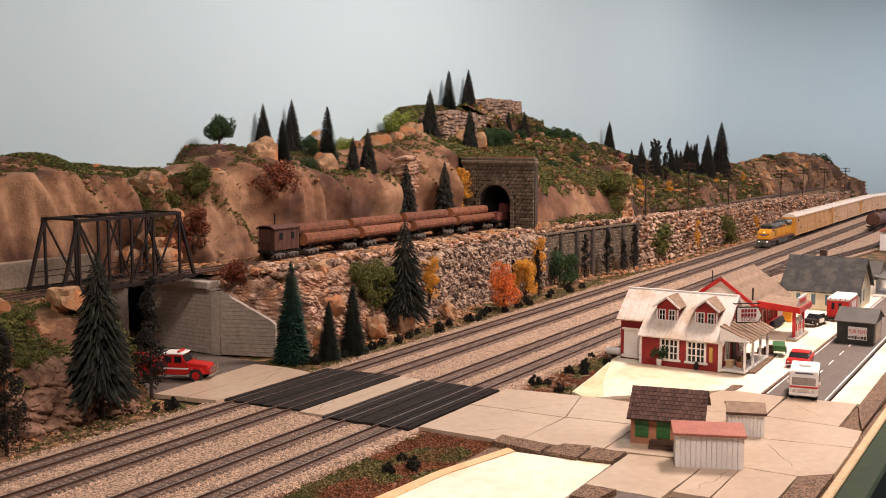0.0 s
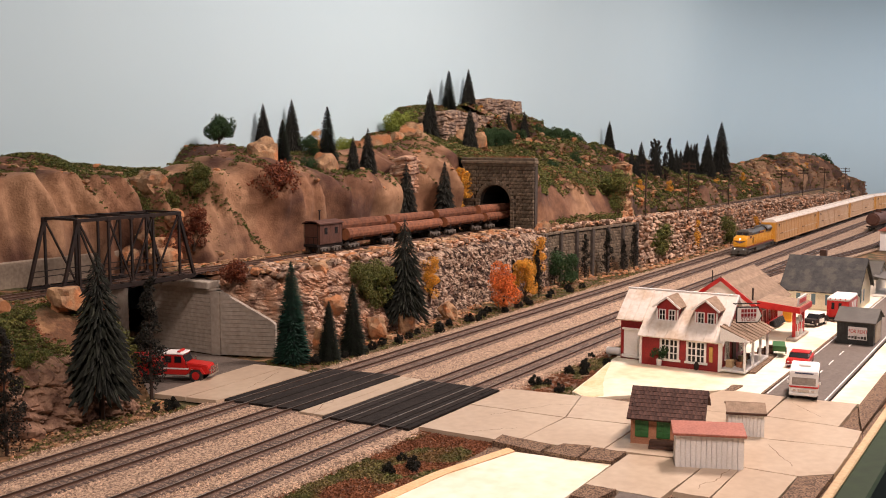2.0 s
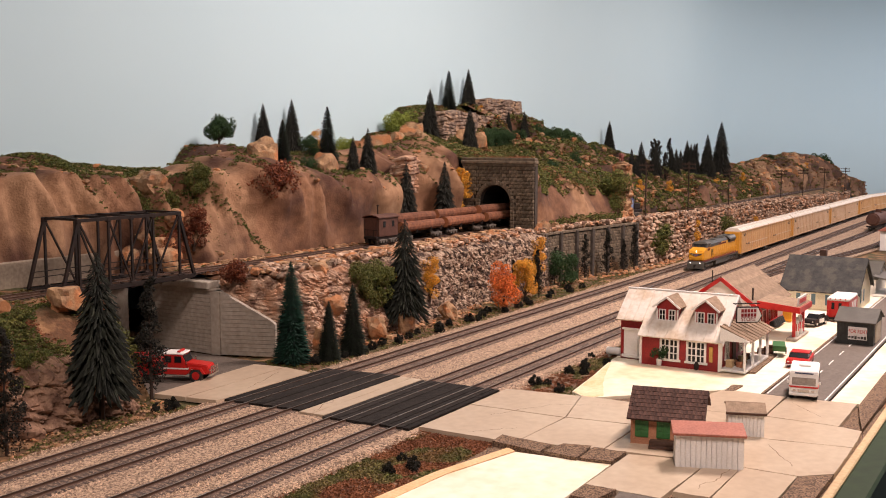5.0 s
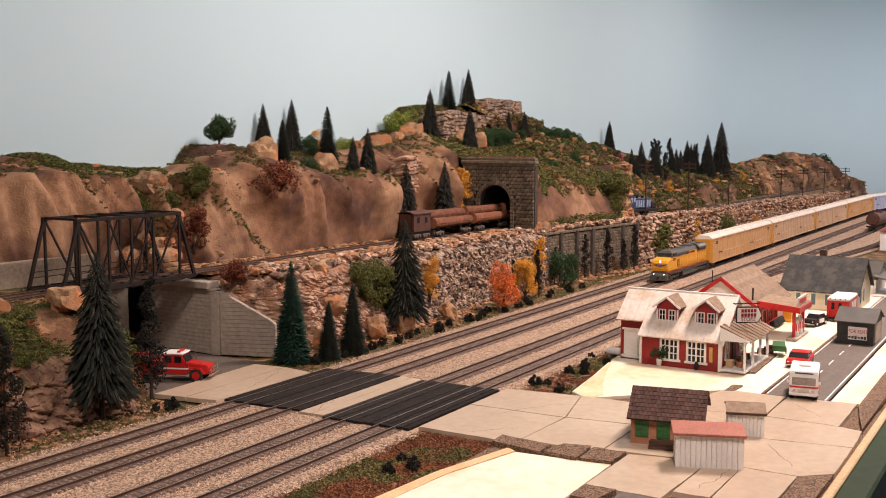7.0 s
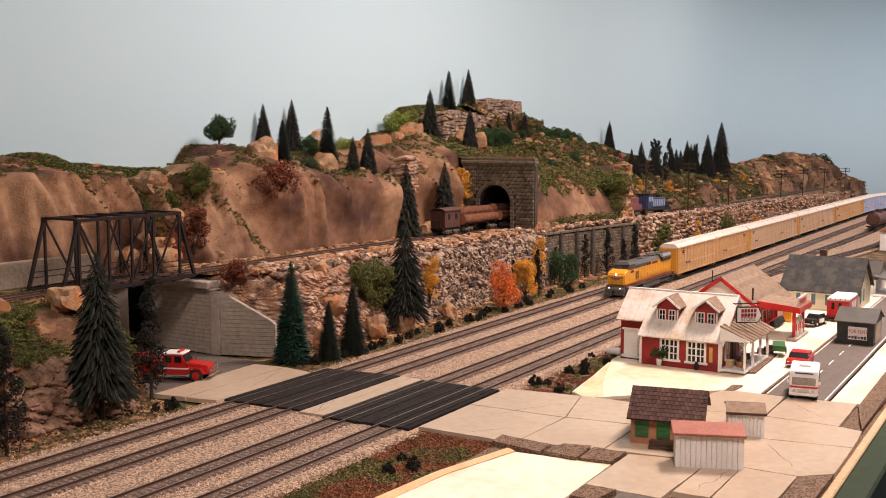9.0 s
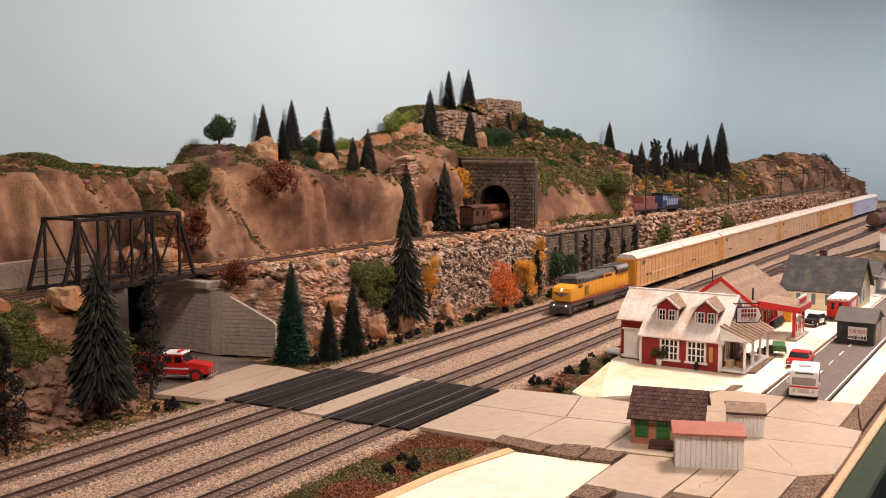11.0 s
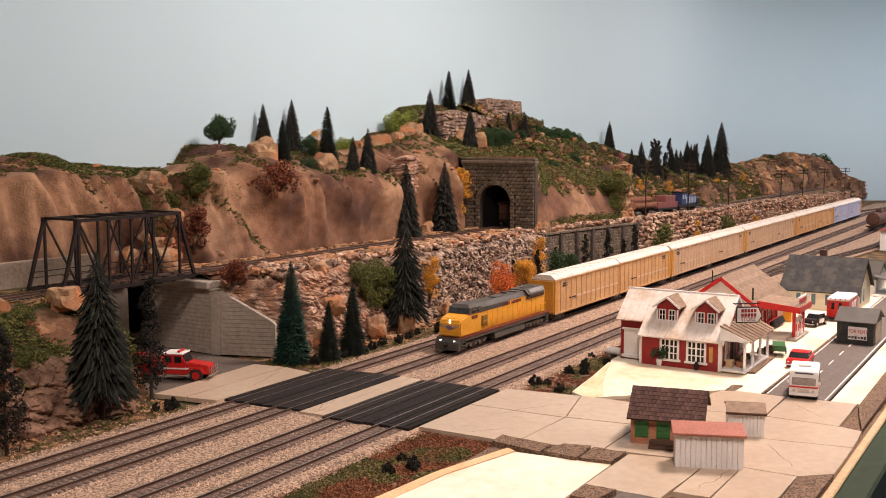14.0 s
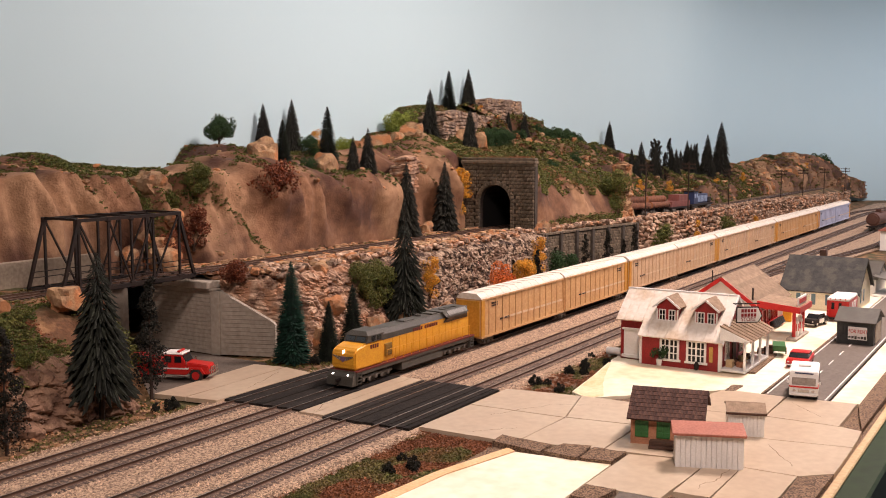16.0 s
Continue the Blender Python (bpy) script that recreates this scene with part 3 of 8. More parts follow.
def block_wall():
    th = thing("block_retaining_wall", 0, 0, 0, 0, "grey-brown cut stone block retaining wall with buttresses", "retaining wall", kind="structure")
    x0, x1 = 1632, 1990
    bm = bmesh.new()
    n = 30
    for i in range(n):
        a, b = x0 + (x1 - x0) * i / n, x0 + (x1 - x0) * (i + 1) / n
        ya, yb = wall_y(a) - 2, wall_y(b) - 2
        prism(bm, [(a, ya), (b, yb), (b, yb + 10), (a, ya + 10)], "z", -8, 83)
    part("backing_wall", bm, M_MORTAR, th)
    b = bmesh.new()
    box(b, 0, 0, 0, 10.6, 4, 5.6, bevel=0.6)
    bmesh.ops.scale(b, vec=(MM, MM, MM), verts=b.verts)
    me = bpy.data.meshes.new("stone_block")
    b.to_mesh(me)
    b.free()
    me.materials.append(M_BLOCK)
    rest = []
    r = rng(8)
    count = 0
    rows = 14
    for k in range(rows):
        x = x0 + (0 if k % 2 else 5.6)
        while x < x1:
            rz = math.degrees(math.atan((wall_y(x + 3) - wall_y(x - 3)) / 6))
            m = at_mm(x, wall_y(x) - 2.5 - r.uniform(0, 1), -4 + 6.3 * k, rz)
            if k >= 7 and count < 290 and x < 1990:
                ob = new("stone_block", me)
                ob.parent = th
                ob.matrix_basis = m
                count += 1
            else:
                rest.append(m)
            x += 11.3
    verts, faces = [], []
    for m in rest:
        o = len(verts)
        verts += [tuple(m @ v.co) for v in me.vertices]
        faces += [tuple(o + i for i in p.vertices) for p in me.polygons]
    me2 = bpy.data.meshes.new("blockwork")
    me2.from_pydata(verts, [], faces)
    me2.materials.append(M_BLOCK)
    ob = new("blockwork", me2)
    ob.parent = th
    tagged(ob, kind="stuff")
    for i in range(7):
        x = x0 + 10 + i * (x1 - x0 - 20) / 6
        bm = bmesh.new()
        box(bm, x, wall_y(x) - 6, 39, 9, 7, 94, bevel=1)
        part("buttress", bm, M_MORTAR, th)
    bm = bmesh.new()
    for i in range(n):
        a, c = x0 + (x1 - x0) * i / n, x0 + (x1 - x0) * (i + 1) / n
        ya, yb = wall_y(a) - 7, wall_y(c) - 7
        prism(bm, [(a, ya), (c - 0.3, yb), (c - 0.3, yb + 14), (a, ya + 14)], "z", 83.5, 87)
    part("coping", bm, M_BLOCK, th)


block_wall()


# ---- bridge and its abutments ----
def build_abutment():
    th = thing("bridge_abutment", 876, 862, -4, 0, "beige clapboard-scored concrete bridge abutment with wing wall", "abutment")
    bm = bmesh.new()
    box(bm, 5, 55, 38, 7, 116, 76)
    part("face_wall", bm, M_CONC, th, "shaded scored concrete face beside the road")
    for k in range(16):
        bm = bmesh.new()
        box(bm, 1, 55, k * 4.8 + 2.3, 1.6, 116, 4.5, bevel=0.25)
        part("course", bm, M_CONC, th)
    for k in range(16):  # wing wall, stepping down towards the tracks
        bm = bmesh.new()
        z0, z1 = k * 4.8, k * 4.8 + 4.5
        L = 80 * (1 - max(0, z1 - 40) / 36 * 0.85)
        L0 = 80 * (1 - max(0, z0 - 40) / 36 * 0.85)
        d = Vector((29, -78, 0)).normalized()
        nrm = Vector((-d.y, d.x, 0))  # away from the tracks
        pts = [(0, z0), (L0, z0), (L, z1), (0, z1)]
        lo = [bm.verts.new(Vector((d.x * u, d.y * u, z)) + nrm * (0.15 * (k % 2))) for u, z in pts]
        hi = [bm.verts.new(Vector((d.x * u, d.y * u, z)) + nrm * 7) for u, z in pts]
        fs = [bm.faces.new(lo), bm.faces.new(hi)] + [bm.faces.new((lo[i], lo[(i + 1) % 4], hi[(i + 1) % 4], hi[i])) for i in range(4)]
        bmesh.ops.recalc_face_normals(bm, faces=fs)
        part("wing_course", bm, M_CONC, th)
    bm = bmesh.new()
    box(bm, 5, 55, 77.5, 14, 120, 3, bevel=0.6)
    part("cap", bm, M_CONC, th)
    bm = bmesh.new()
    box(bm, 10, 38, 83, 32, 76, 9, bevel=1)
    part("bridge_seat", bm, M_CONC, th)
    bm = bmesh.new()
    box(bm, 5, -5, 38, 11, 12, 77, rz=12, bevel=0.5)
    part("corner_pilaster", bm, M_CONC, th)
    bm = bmesh.new()
    box(bm, -95, 129, 40, 162, 6, 88, bevel=0.6)
    part("underpass_wall", bm, M_CONC, th, "concrete wall closing the underpass")
    th2 = thing("bridge_pier", 676, 885, -4, 0, "beige concrete pier under the far end of the bridge", "abutment")
    bm = bmesh.new()
    box(bm, -14, 35, 46, 30, 90, 92, bevel=1)
    part("pier_wall", bm, M_CONC, th2)
    bm = bmesh.new()
    box(bm, -30, 86, 108, 400, 8, 30, bevel=1)
    part("parapet", bm, M_DIMCONC, th2, "long low concrete parapet behind the track")


build_abutment()


def build_bridge():
    x0, x1 = 672, 858
    th = thing("truss_bridge", 672, 896, 92, 0, "black steel through truss railway bridge", "bridge")
    L, Hh = x1 - x0, 75
    n = 6
    p = L / n
    for y in (-27, 27):
        bm = bmesh.new()
        box(bm, L / 2, y, 1, L, 3, 4.2)
        part("bottom_chord", bm, M_DARK, th)
        bm = bmesh.new()
        box(bm, L / 2, y, Hh, L - 2 * p * 0.75, 3.6, 3.4)
        part("top_chord", bm, M_DARK, th)
        for sx in (0, 1):
            a, b = (1, p * 0.75) if not sx else (L - 1, L - p * 0.75)
            bm = bmesh.new()
            beam(bm, (a, y, 2), (b, y, Hh), 3.4, 3)
            part("end_post", bm, M_DARK, th)
        xs = [p * 0.75] + [p * k for k in range(2, n - 1)] + [L - p * 0.75]
        for i, x in enumerate(xs):
            bm = bmesh.new()
            box(bm, x, y, Hh / 2, 2.4, 2.4, Hh)
            part("vertical_post", bm, M_DARK, th)
            bm = bmesh.new()
            box(bm, x, y, Hh - 0.6, 6.5, 4.2, 5.5, bevel=0.8)
            part("gusset_plate", bm, M_DARK, th)
            bm = bmesh.new()
            box(bm, x, y, 2.5, 7, 3.6, 5, bevel=0.8)
            part("gusset_plate", bm, M_DARK, th)
        for a, b in zip(xs, xs[1:]):
            mid = L / 2
            u, v = ((a, Hh), (b, 2)) if (a + b) / 2 < mid else ((a, 2), (b, Hh))
            bm = bmesh.new()
            beam(bm, (u[0], y, u[1]), (v[0], y, v[1]), 1.6, 1.8)
            part("diagonal", bm, M_DARK, th)
        for z in (14, 20):
            bm = bmesh.new()
            box(bm, L / 2, y * 0.92, z, L - 6, 0.9, 0.9)
            part("handrail", bm, M_DARK, th)
    for x in [p * 0.75] + [p * k for k in range(2, n - 1)] + [L - p * 0.75]:
        bm = bmesh.new()
        box(bm, x, 0, Hh + 1, 2.6, 54, 2.6)
        part("top_strut", bm, M_DARK, th)
    for k in range(n + 1):
        bm = bmesh.new()
        box(bm, k * p + (3 if k == 0 else -3 if k == n else 0), 0, -0.5, 4, 54, 5)
        part("floor_beam", bm, M_DARK, th)
    for y in (-9, 9):
        bm = bmesh.new()
        box(bm, L / 2, y, -2.2, L, 3, 6)
        part("stringer", bm, M_DARK, th)


build_bridge()
# ---- crossing, slabs, street ----
def sheet(name, x0, x1, y0, y1, z, material, label, h=3.0, bevel=0.5, kind="structure"):
    bm = bmesh.new()
    box(bm, (x0 + x1) / 2, (y0 + y1) / 2, z - h / 2, x1 - x0, y1 - y0, h, bevel=bevel)
    return part(name, bm, material, kind=kind, label=label)


def poly(name, pts, z, h, material, label, parent=None, kind="structure"):
    bm = bmesh.new()
    prism(bm, pts, "z", z - h, z)
    return part(name, bm, material, parent, kind=kind if not parent else "", label=label if not parent else "")


def build_crossing():
    for y0, y1, lab in ((599, 688, "black rubber grade crossing mat over two tracks"), (478, 568, "black rubber grade crossing mat between the rails")):
        th = thing("crossing_mat", 0, 0, 0, 0, lab, "crossing", "crossing mats")
        cuts = [y0, y0 + 10.5, y0 + 27.5, y1 - 28, y1 - 11, y1]
        if y0 == 599:
            cuts = [599, 609.2, 626.8, 659.2, 676.8, 688]
        else:
            cuts = [478, 491.2, 508.8, 542.2, 559.8, 568]
        fine = [cuts[0]]
        for a, b in zip(cuts, cuts[1:]):
            n = max(1, round((b - a) / 8.5))
            fine += [a + (b - a) * (k + 1) / n for k in range(n)]
        for q, (a, b) in enumerate(zip(fine, fine[1:])):
            bm = bmesh.new()
            sk = 14 if y0 == 599 else 5
            k0, k1 = (a - y0) / 90, (b - y0) / 90
            xa0, xa1 = 722 - 8 * k0, 722 - 8 * k1
            xb0, xb1 = 888 - sk * k0, 888 - sk * k1
            prism(bm, [(xa0, a + 0.35), (xb0, a + 0.35), (xb1, b - 0.35), (xa1, b - 0.35)], "z", -5, -0.7 + 0.3 * (q % 2))
            part("mat_panel", bm, M_PAD, th)


build_crossing()

road = thing("pavement", 0, 0, 0, 0, "tan painted road slabs with dark joints", "pavement", kind="structure")
SLABS = [((720, 570), (780, 570), (781, 582.6), (719, 582.6)), ((781.5, 570), (884, 570), (885, 582.6), (782.5, 582.6)), ((719, 583.6), (825, 583.6), (826, 597), (718, 597)), ((826.5, 583.6), (885, 583.6), (886, 597), (827.5, 597)),
         ((708, 692), (850, 692), (856, 731), (702, 726)), ((702, 728), (856, 733), (850, 772), (695, 763)),
         ((735, 382), (826, 379), (822, 474), (733, 474)), ((828.5, 379), (908, 399), (896, 474), (824.5, 474)),
         ((757, 312), (837, 312), (827, 377), (738, 380)), ((840, 312), (912, 312), (909, 397), (830, 377)),
         ((764, 257), (846, 228), (838, 309.5), (756, 309.5)), ((848.5, 228), (925, 226), (912, 309.5), (840.5, 309.5)), ((927, 226), (1010, 226), (1009, 285), (914, 309)),
         ((669, 232), (748, 229), (760, 256), (753, 288), (668, 288)), ((688, 203), (766, 203), (846, 225.5), (763, 254), (750, 227), (687, 229)),
         ((689, 163), (766, 161), (766, 201), (688, 201)), ((768.5, 160), (788, 139), (864, 139), (850, 223), (768.5, 201)), ((866.5, 139), (920, 141), (925, 160), (926, 223.5), (852, 223.5)),
         ((927.5, 161), (1016, 161), (1010, 223.5), (928.5, 223.5))]
for pts in SLABS:
    bm = bmesh.new()
    mx, my = sum(p[0] for p in pts) / len(pts), sum(p[1] for p in pts) / len(pts)
    grown = []
    for (xa, ya), (xb, yb) in zip(pts, pts[1:] + pts[:1]):
        for k in range(8):
            x, y = xa + (xb - xa) * k / 8, ya + (yb - ya) * k / 8
            d = math.hypot(x - mx, y - my)
            g = 0.6 + 0.5 * noise.noise((x * 0.09, y * 0.09, mx))
            grown.append((x + (x - mx) / d * g, y + (y - my) / d * g))
    prism(bm, grown, "z", -5.5, -1)
    part("slab", bm, M_SLAB, road)


def crack(x0, y0, x1, y1, seed, z=-0.96, w=0.5):
    """A ragged hairline crack across the slabs."""
    bm = bmesh.new()
    prev = None
    n = 14
    for i in range(n + 1):
        k = i / n
        x, y = x0 + (x1 - x0) * k, y0 + (y1 - y0) * k
        o = 5 * noise.noise((k * 3, seed, 1)) + 2 * noise.noise((k * 9, seed, 4))
        h = w * (0.5 + 0.5 * math.sin(3.14 * k)) * 0.7
        row = [bm.verts.new((x + o * 0.4, y + o - h, z)), bm.verts.new((x + o * 0.4, y + o + h, z))]
        if prev:
            bm.faces.new((prev[0], row[0], row[1], prev[1]))
        prev = row
    part("crack", bm, M_CORK, road)


for n, (x0, y0, x1, y1) in enumerate(((742, 430, 775, 400), (800, 440, 862, 410), (862, 410, 890, 360), (760, 700, 835, 722), (725, 587, 770, 596), (880, 320, 905, 300), (790, 170, 840, 200), (700, 215, 760, 208), (950, 180, 990, 215))):
    crack(x0, y0, x1, y1, n)
sheet("subgrade", 560, 1020, 137, 470, -5.2, M_CORK, "dark cork base under the slabs", h=1.5)
poly("board_near", [(560, 396), (640, 390), (718, 372), (724, 320), (728, 293), (560, 291)], -3.4, 3, M_BOARD, "bright cream foam board beside the road")
poly("foam_edge", [(545, 408), (640, 400), (724, 382), (719, 372.5), (640, 390.5), (545, 396.5)], -2.9, 3, M_FOAMEDGE, "raw tan foam edge beside the cream board")
poly("board_town", [(908, 393), (925, 415), (1000, 425), (1090, 440), (1300, 452), (1560, 440), (1900, 330), (2300, 300), (2300, 249), (1014, 249), (1010, 287)], -2.2, 3, M_BOARD, "bright cream foam board under the town")
poly("foam_stain", [(909, 393), (925, 414), (1000, 424), (1075, 436), (1062, 430), (1046, 426), (1030, 421), (1014, 416), (1000, 412), (986, 406), (972, 402), (958, 395), (945, 390), (932, 384), (924, 381)], -2.0, 0.4, M_STAIN, "orange-tan stained edge of the cream board")
poly("board_edge", [(1018, 184.5), (1900, 184.5), (1900, 158), (1020, 158)], -1.6, 3, M_BOARD, "white board strip beside the street")
sheet("road", 1012, 2700, 187, 246.5, -1.2, M_ASPH, "grey asphalt street with white edge lines")
poly("road_lower", [(480, 192), (666, 204), (670, 262), (480, 240)], -1.4, 3, M_ASPH, "grey asphalt corner at the table edge")
for y, lab in ((244.2, "kerb"), (189.5, "edge")):
    bm = bmesh.new()
    box(bm, 1840, y, -1.0, 1650, 1.3, 0.5)
    part("road_marking", bm, M_WHITE, kind="structure", label="thin white street edge line")
sheet("road_under_bridge", 698, 872, 770, 1010, -3.6, M_ASPH, "dark asphalt road passing under the bridge")
dash = thing("centre_line", 0, 0, 0, 0, "dashed white centre line of the street", "road marking", kind="structure")
for k in range(14):
    bm = bmesh.new()
    box(bm, 1075 + 62 * k, 219, -1.0, 28, 1.3, 0.5)
    part("line_dash", bm, M_WHITE, dash)
poly("road_edge", [(480, 201), (668, 205), (668, 203.5), (480, 199)], -1.1, 0.5, M_WHITE, "white line beside the asphalt corner")


poly("yard_ballast", [(1650, 464), (1900, 436), (2400, 400), (2840, 352), (3600, 262), (4400, 262), (4400, 470), (1650, 470)], -3.3, 2, M_BALLAST, "tan grey ballast of the yard tracks")


def cork_strip(pts, z=-0.4):
    bm = bmesh.new()
    prism(bm, pts, "z", -6, z)
    bmesh.ops.subdivide_edges(bm, edges=bm.edges[:], cuts=3, use_grid_fill=True)
    for v in bm.verts:
        v.co += Vector((noise.noise(v.co * 0.13), noise.noise(v.co * 0.13 + Vector((9, 0, 0))), 0.5 * noise.noise(v.co * 0.3))) * 1.2
    tagged(part("cork_strip", bm, M_CORK), "speckled brown cork strip on the table", "cork strip", "cork strips")


for pts in ([(727, 398), (748, 400), (744, 352), (722, 352)], [(724, 349), (752, 345), (757, 322), (722, 320)], [(724, 318), (756, 319), (757, 292), (728, 292)],
            [(640, 288), (667, 288), (668, 264), (640, 270)], [(700, 159), (764, 160), (786, 138), (700, 140)], [(922, 141), (1012, 159), (1600, 157), (1600, 141)], [(1005, 284), (1034, 284), (1034, 274), (1008, 276)], [(1012, 249.5), (1500, 249.5), (1500, 246.8), (1012, 246.8)],
            [(1095, 312), (1215, 312), (1215, 282), (1100, 278)]):
    cork_strip(pts, -0.6 if pts[0][0] not in (1012,) else -0.9)


# ---- houses ----
def window(parent, x, y, z, w, h, axis="x", cols=2, rows=2, frame_mat=None, sgn=-1):
    """A framed window: on a wall facing -x (axis x) or -y (axis y)."""
    fm = frame_mat or M_WHITE

    def bx(bm, u, v, d, su, sv, sd):
        if axis == "x":
            box(bm, x + sgn * d, y + u, z + v, sd, su, sv)
        else:
            box(bm, x + u, y + sgn * d, z + v, su, sd, sv)
    bm = bmesh.new()
    t = max(0.9, w * 0.12)
    bx(bm, 0, h / 2, 0.6, w + t, t, 1.8)
    bx(bm, 0, -h / 2, 0.7, w + 2.4 * t, t, 2.4)
    for s in (-1, 1):
        bx(bm, s * w / 2, 0, 0.6, t, h, 1.8)
    for c in range(1, cols):
        bx(bm, -w / 2 + w * c / cols, 0, 0.5, t * (0.8 if c * 2 == cols else 0.5), h, 1.3)
    for r_ in range(1, rows):
        bx(bm, 0, -h / 2 + h * r_ / rows, 0.5, w, t * 0.5, 1.2)
    win = part("window", bm, fm, parent)
    bm = bmesh.new()
    bx(bm, 0, 0, 0.25, w - 0.4, h - 0.4, 0.5)
    part("pane", bm, M_GLASS, win)


def gable_walls(parent, x0, y0, D, W, eave, ridge, material, name="wall", rx=None):
    bm = bmesh.new()
    prism(bm, [(x0, -1.5), (x0 + D, -1.5), (x0 + D, eave), (x0 + (rx or D / 2), ridge), (x0, eave)], "y", y0, y0 + W)
    return part(name, bm, material, parent)


def roof_slope(parent, xe, ze, xr, zr, y0, y1, n, material, rib=0.0, t=1.4, name="roof_panel"):
    """One roof slope from eave to ridge in n panels side by side along y."""
    roof = None
    w = (y1 - y0) / n
    ang = math.degrees(math.atan2(zr - ze, xr - xe))
    L = math.hypot(xr - xe, zr - ze)
    for k in range(n):
        bm = bmesh.new()
        box(bm, (xe + xr) / 2, y0 + (k + 0.5) * w, (ze + zr) / 2 + 0.7, L, w - 0.15, t, ry=-ang if xr > xe else -ang)
        if rib:
            box(bm, (xe + xr) / 2, y0 + k * w, (ze + zr) / 2 + 0.7 + t / 2, L, rib, 1.5, ry=-ang)
        part(name, bm, material, parent)


def shingle_slope(parent, xe, ze, xr, zr, y0, y1, rows, cols, material, t=0.9):
    ang = math.atan2(zr - ze, xr - xe)
    L = math.hypot(xr - xe, zr - ze)
    base = bmesh.new()
    box(base, (xe + xr) / 2, (y0 + y1) / 2, (ze + zr) / 2, L, y1 - y0, 1.2, ry=-math.degrees(ang))
    roof = part("roof", base, material, parent)
    b = bmesh.new()
    w, l = (y1 - y0) / cols, L / rows
    box(b, 0, 0, 0, l * 1.25, w * 0.93, t)
    bmesh.ops.scale(b, vec=(MM, MM, MM), verts=b.verts)
    me = bpy.data.meshes.new("shingle")
    b.to_mesh(me)
    b.free()
    me.materials.append(material)
    for i in range(rows):
        for j in range(cols + (i % 2)):
            u = (i + 0.5) / rows
            y = y0 + (j + (0.5 if i % 2 == 0 else 0)) * w
            y = min(max(y, y0 + w * 0.46), y1 - w * 0.46)
            ob = new("shingle", me)
            ob.parent = roof
            ob.matrix_basis = at_mm(xe + (xr - xe) * u - math.sin(ang) * 1.1 * (1 if xr > xe else -1), y, ze + (zr - ze) * u + 1.1 * abs(math.cos(ang)), 0, 1, 0, -math.degrees(ang) + (4 if xr > xe else -4))


M_METALROOF = mat("cream_metal_roof", (0.74, 0.68, 0.60), (0.66, 0.58, 0.48), 0.45, 25, 0.0, bump=0.1, third=(0.58, 0.46, 0.34), tscale=30)
M_TANROOF = mat("tan_shingle_roof", (0.29, 0.20, 0.13), (0.20, 0.135, 0.085), 0.85, 150, bump=0.5, rand=0.12)
M_BRNROOF = mat("brown_shingle_roof", (0.10, 0.05, 0.036), (0.055, 0.034, 0.03), 0.9, 150, bump=0.5, rand=0.3, spec=0.2)
M_GRYROOF = mat("dark_grey_roof", (0.06, 0.058, 0.054), (0.04, 0.04, 0.038), 0.95, 150, bump=0.9, third=(0.075, 0.07, 0.06), tscale=60, spec=0.2)
M_CLAP = mat("orange_clapboard", (0.42, 0.19, 0.10), (0.36, 0.155, 0.08), 0.7, 90, rand=0.12)
M_CREAM = mat("cream_clapboard", (0.76, 0.68, 0.50), (0.70, 0.62, 0.44), 0.6, 70, rand=0.06)
M_PINKROOF = mat("brick_red_roof", (0.40, 0.14, 0.09), (0.34, 0.115, 0.075), 0.6, 60)
M_GREEN = mat("green_door_paint", (0.03, 0.14, 0.035), (0.025, 0.11, 0.03), 0.5, 80)
M_DKSHED = mat("dark_grey_boards", (0.045, 0.045, 0.042), (0.03, 0.03, 0.028), 0.8, 100, bump=0.4)
M_SHUT = mat("blue_grey_shutter", (0.12, 0.19, 0.21), (0.09, 0.15, 0.17), 0.6, 80)
M_BROWN = mat("dark_brown_wood", (0.10, 0.05, 0.03), (0.07, 0.035, 0.022), 0.8, 90)
M_BRASS = mat("brass_plate", (0.55, 0.36, 0.10), (0.4, 0.26, 0.08), 0.4, 60, 0.6)


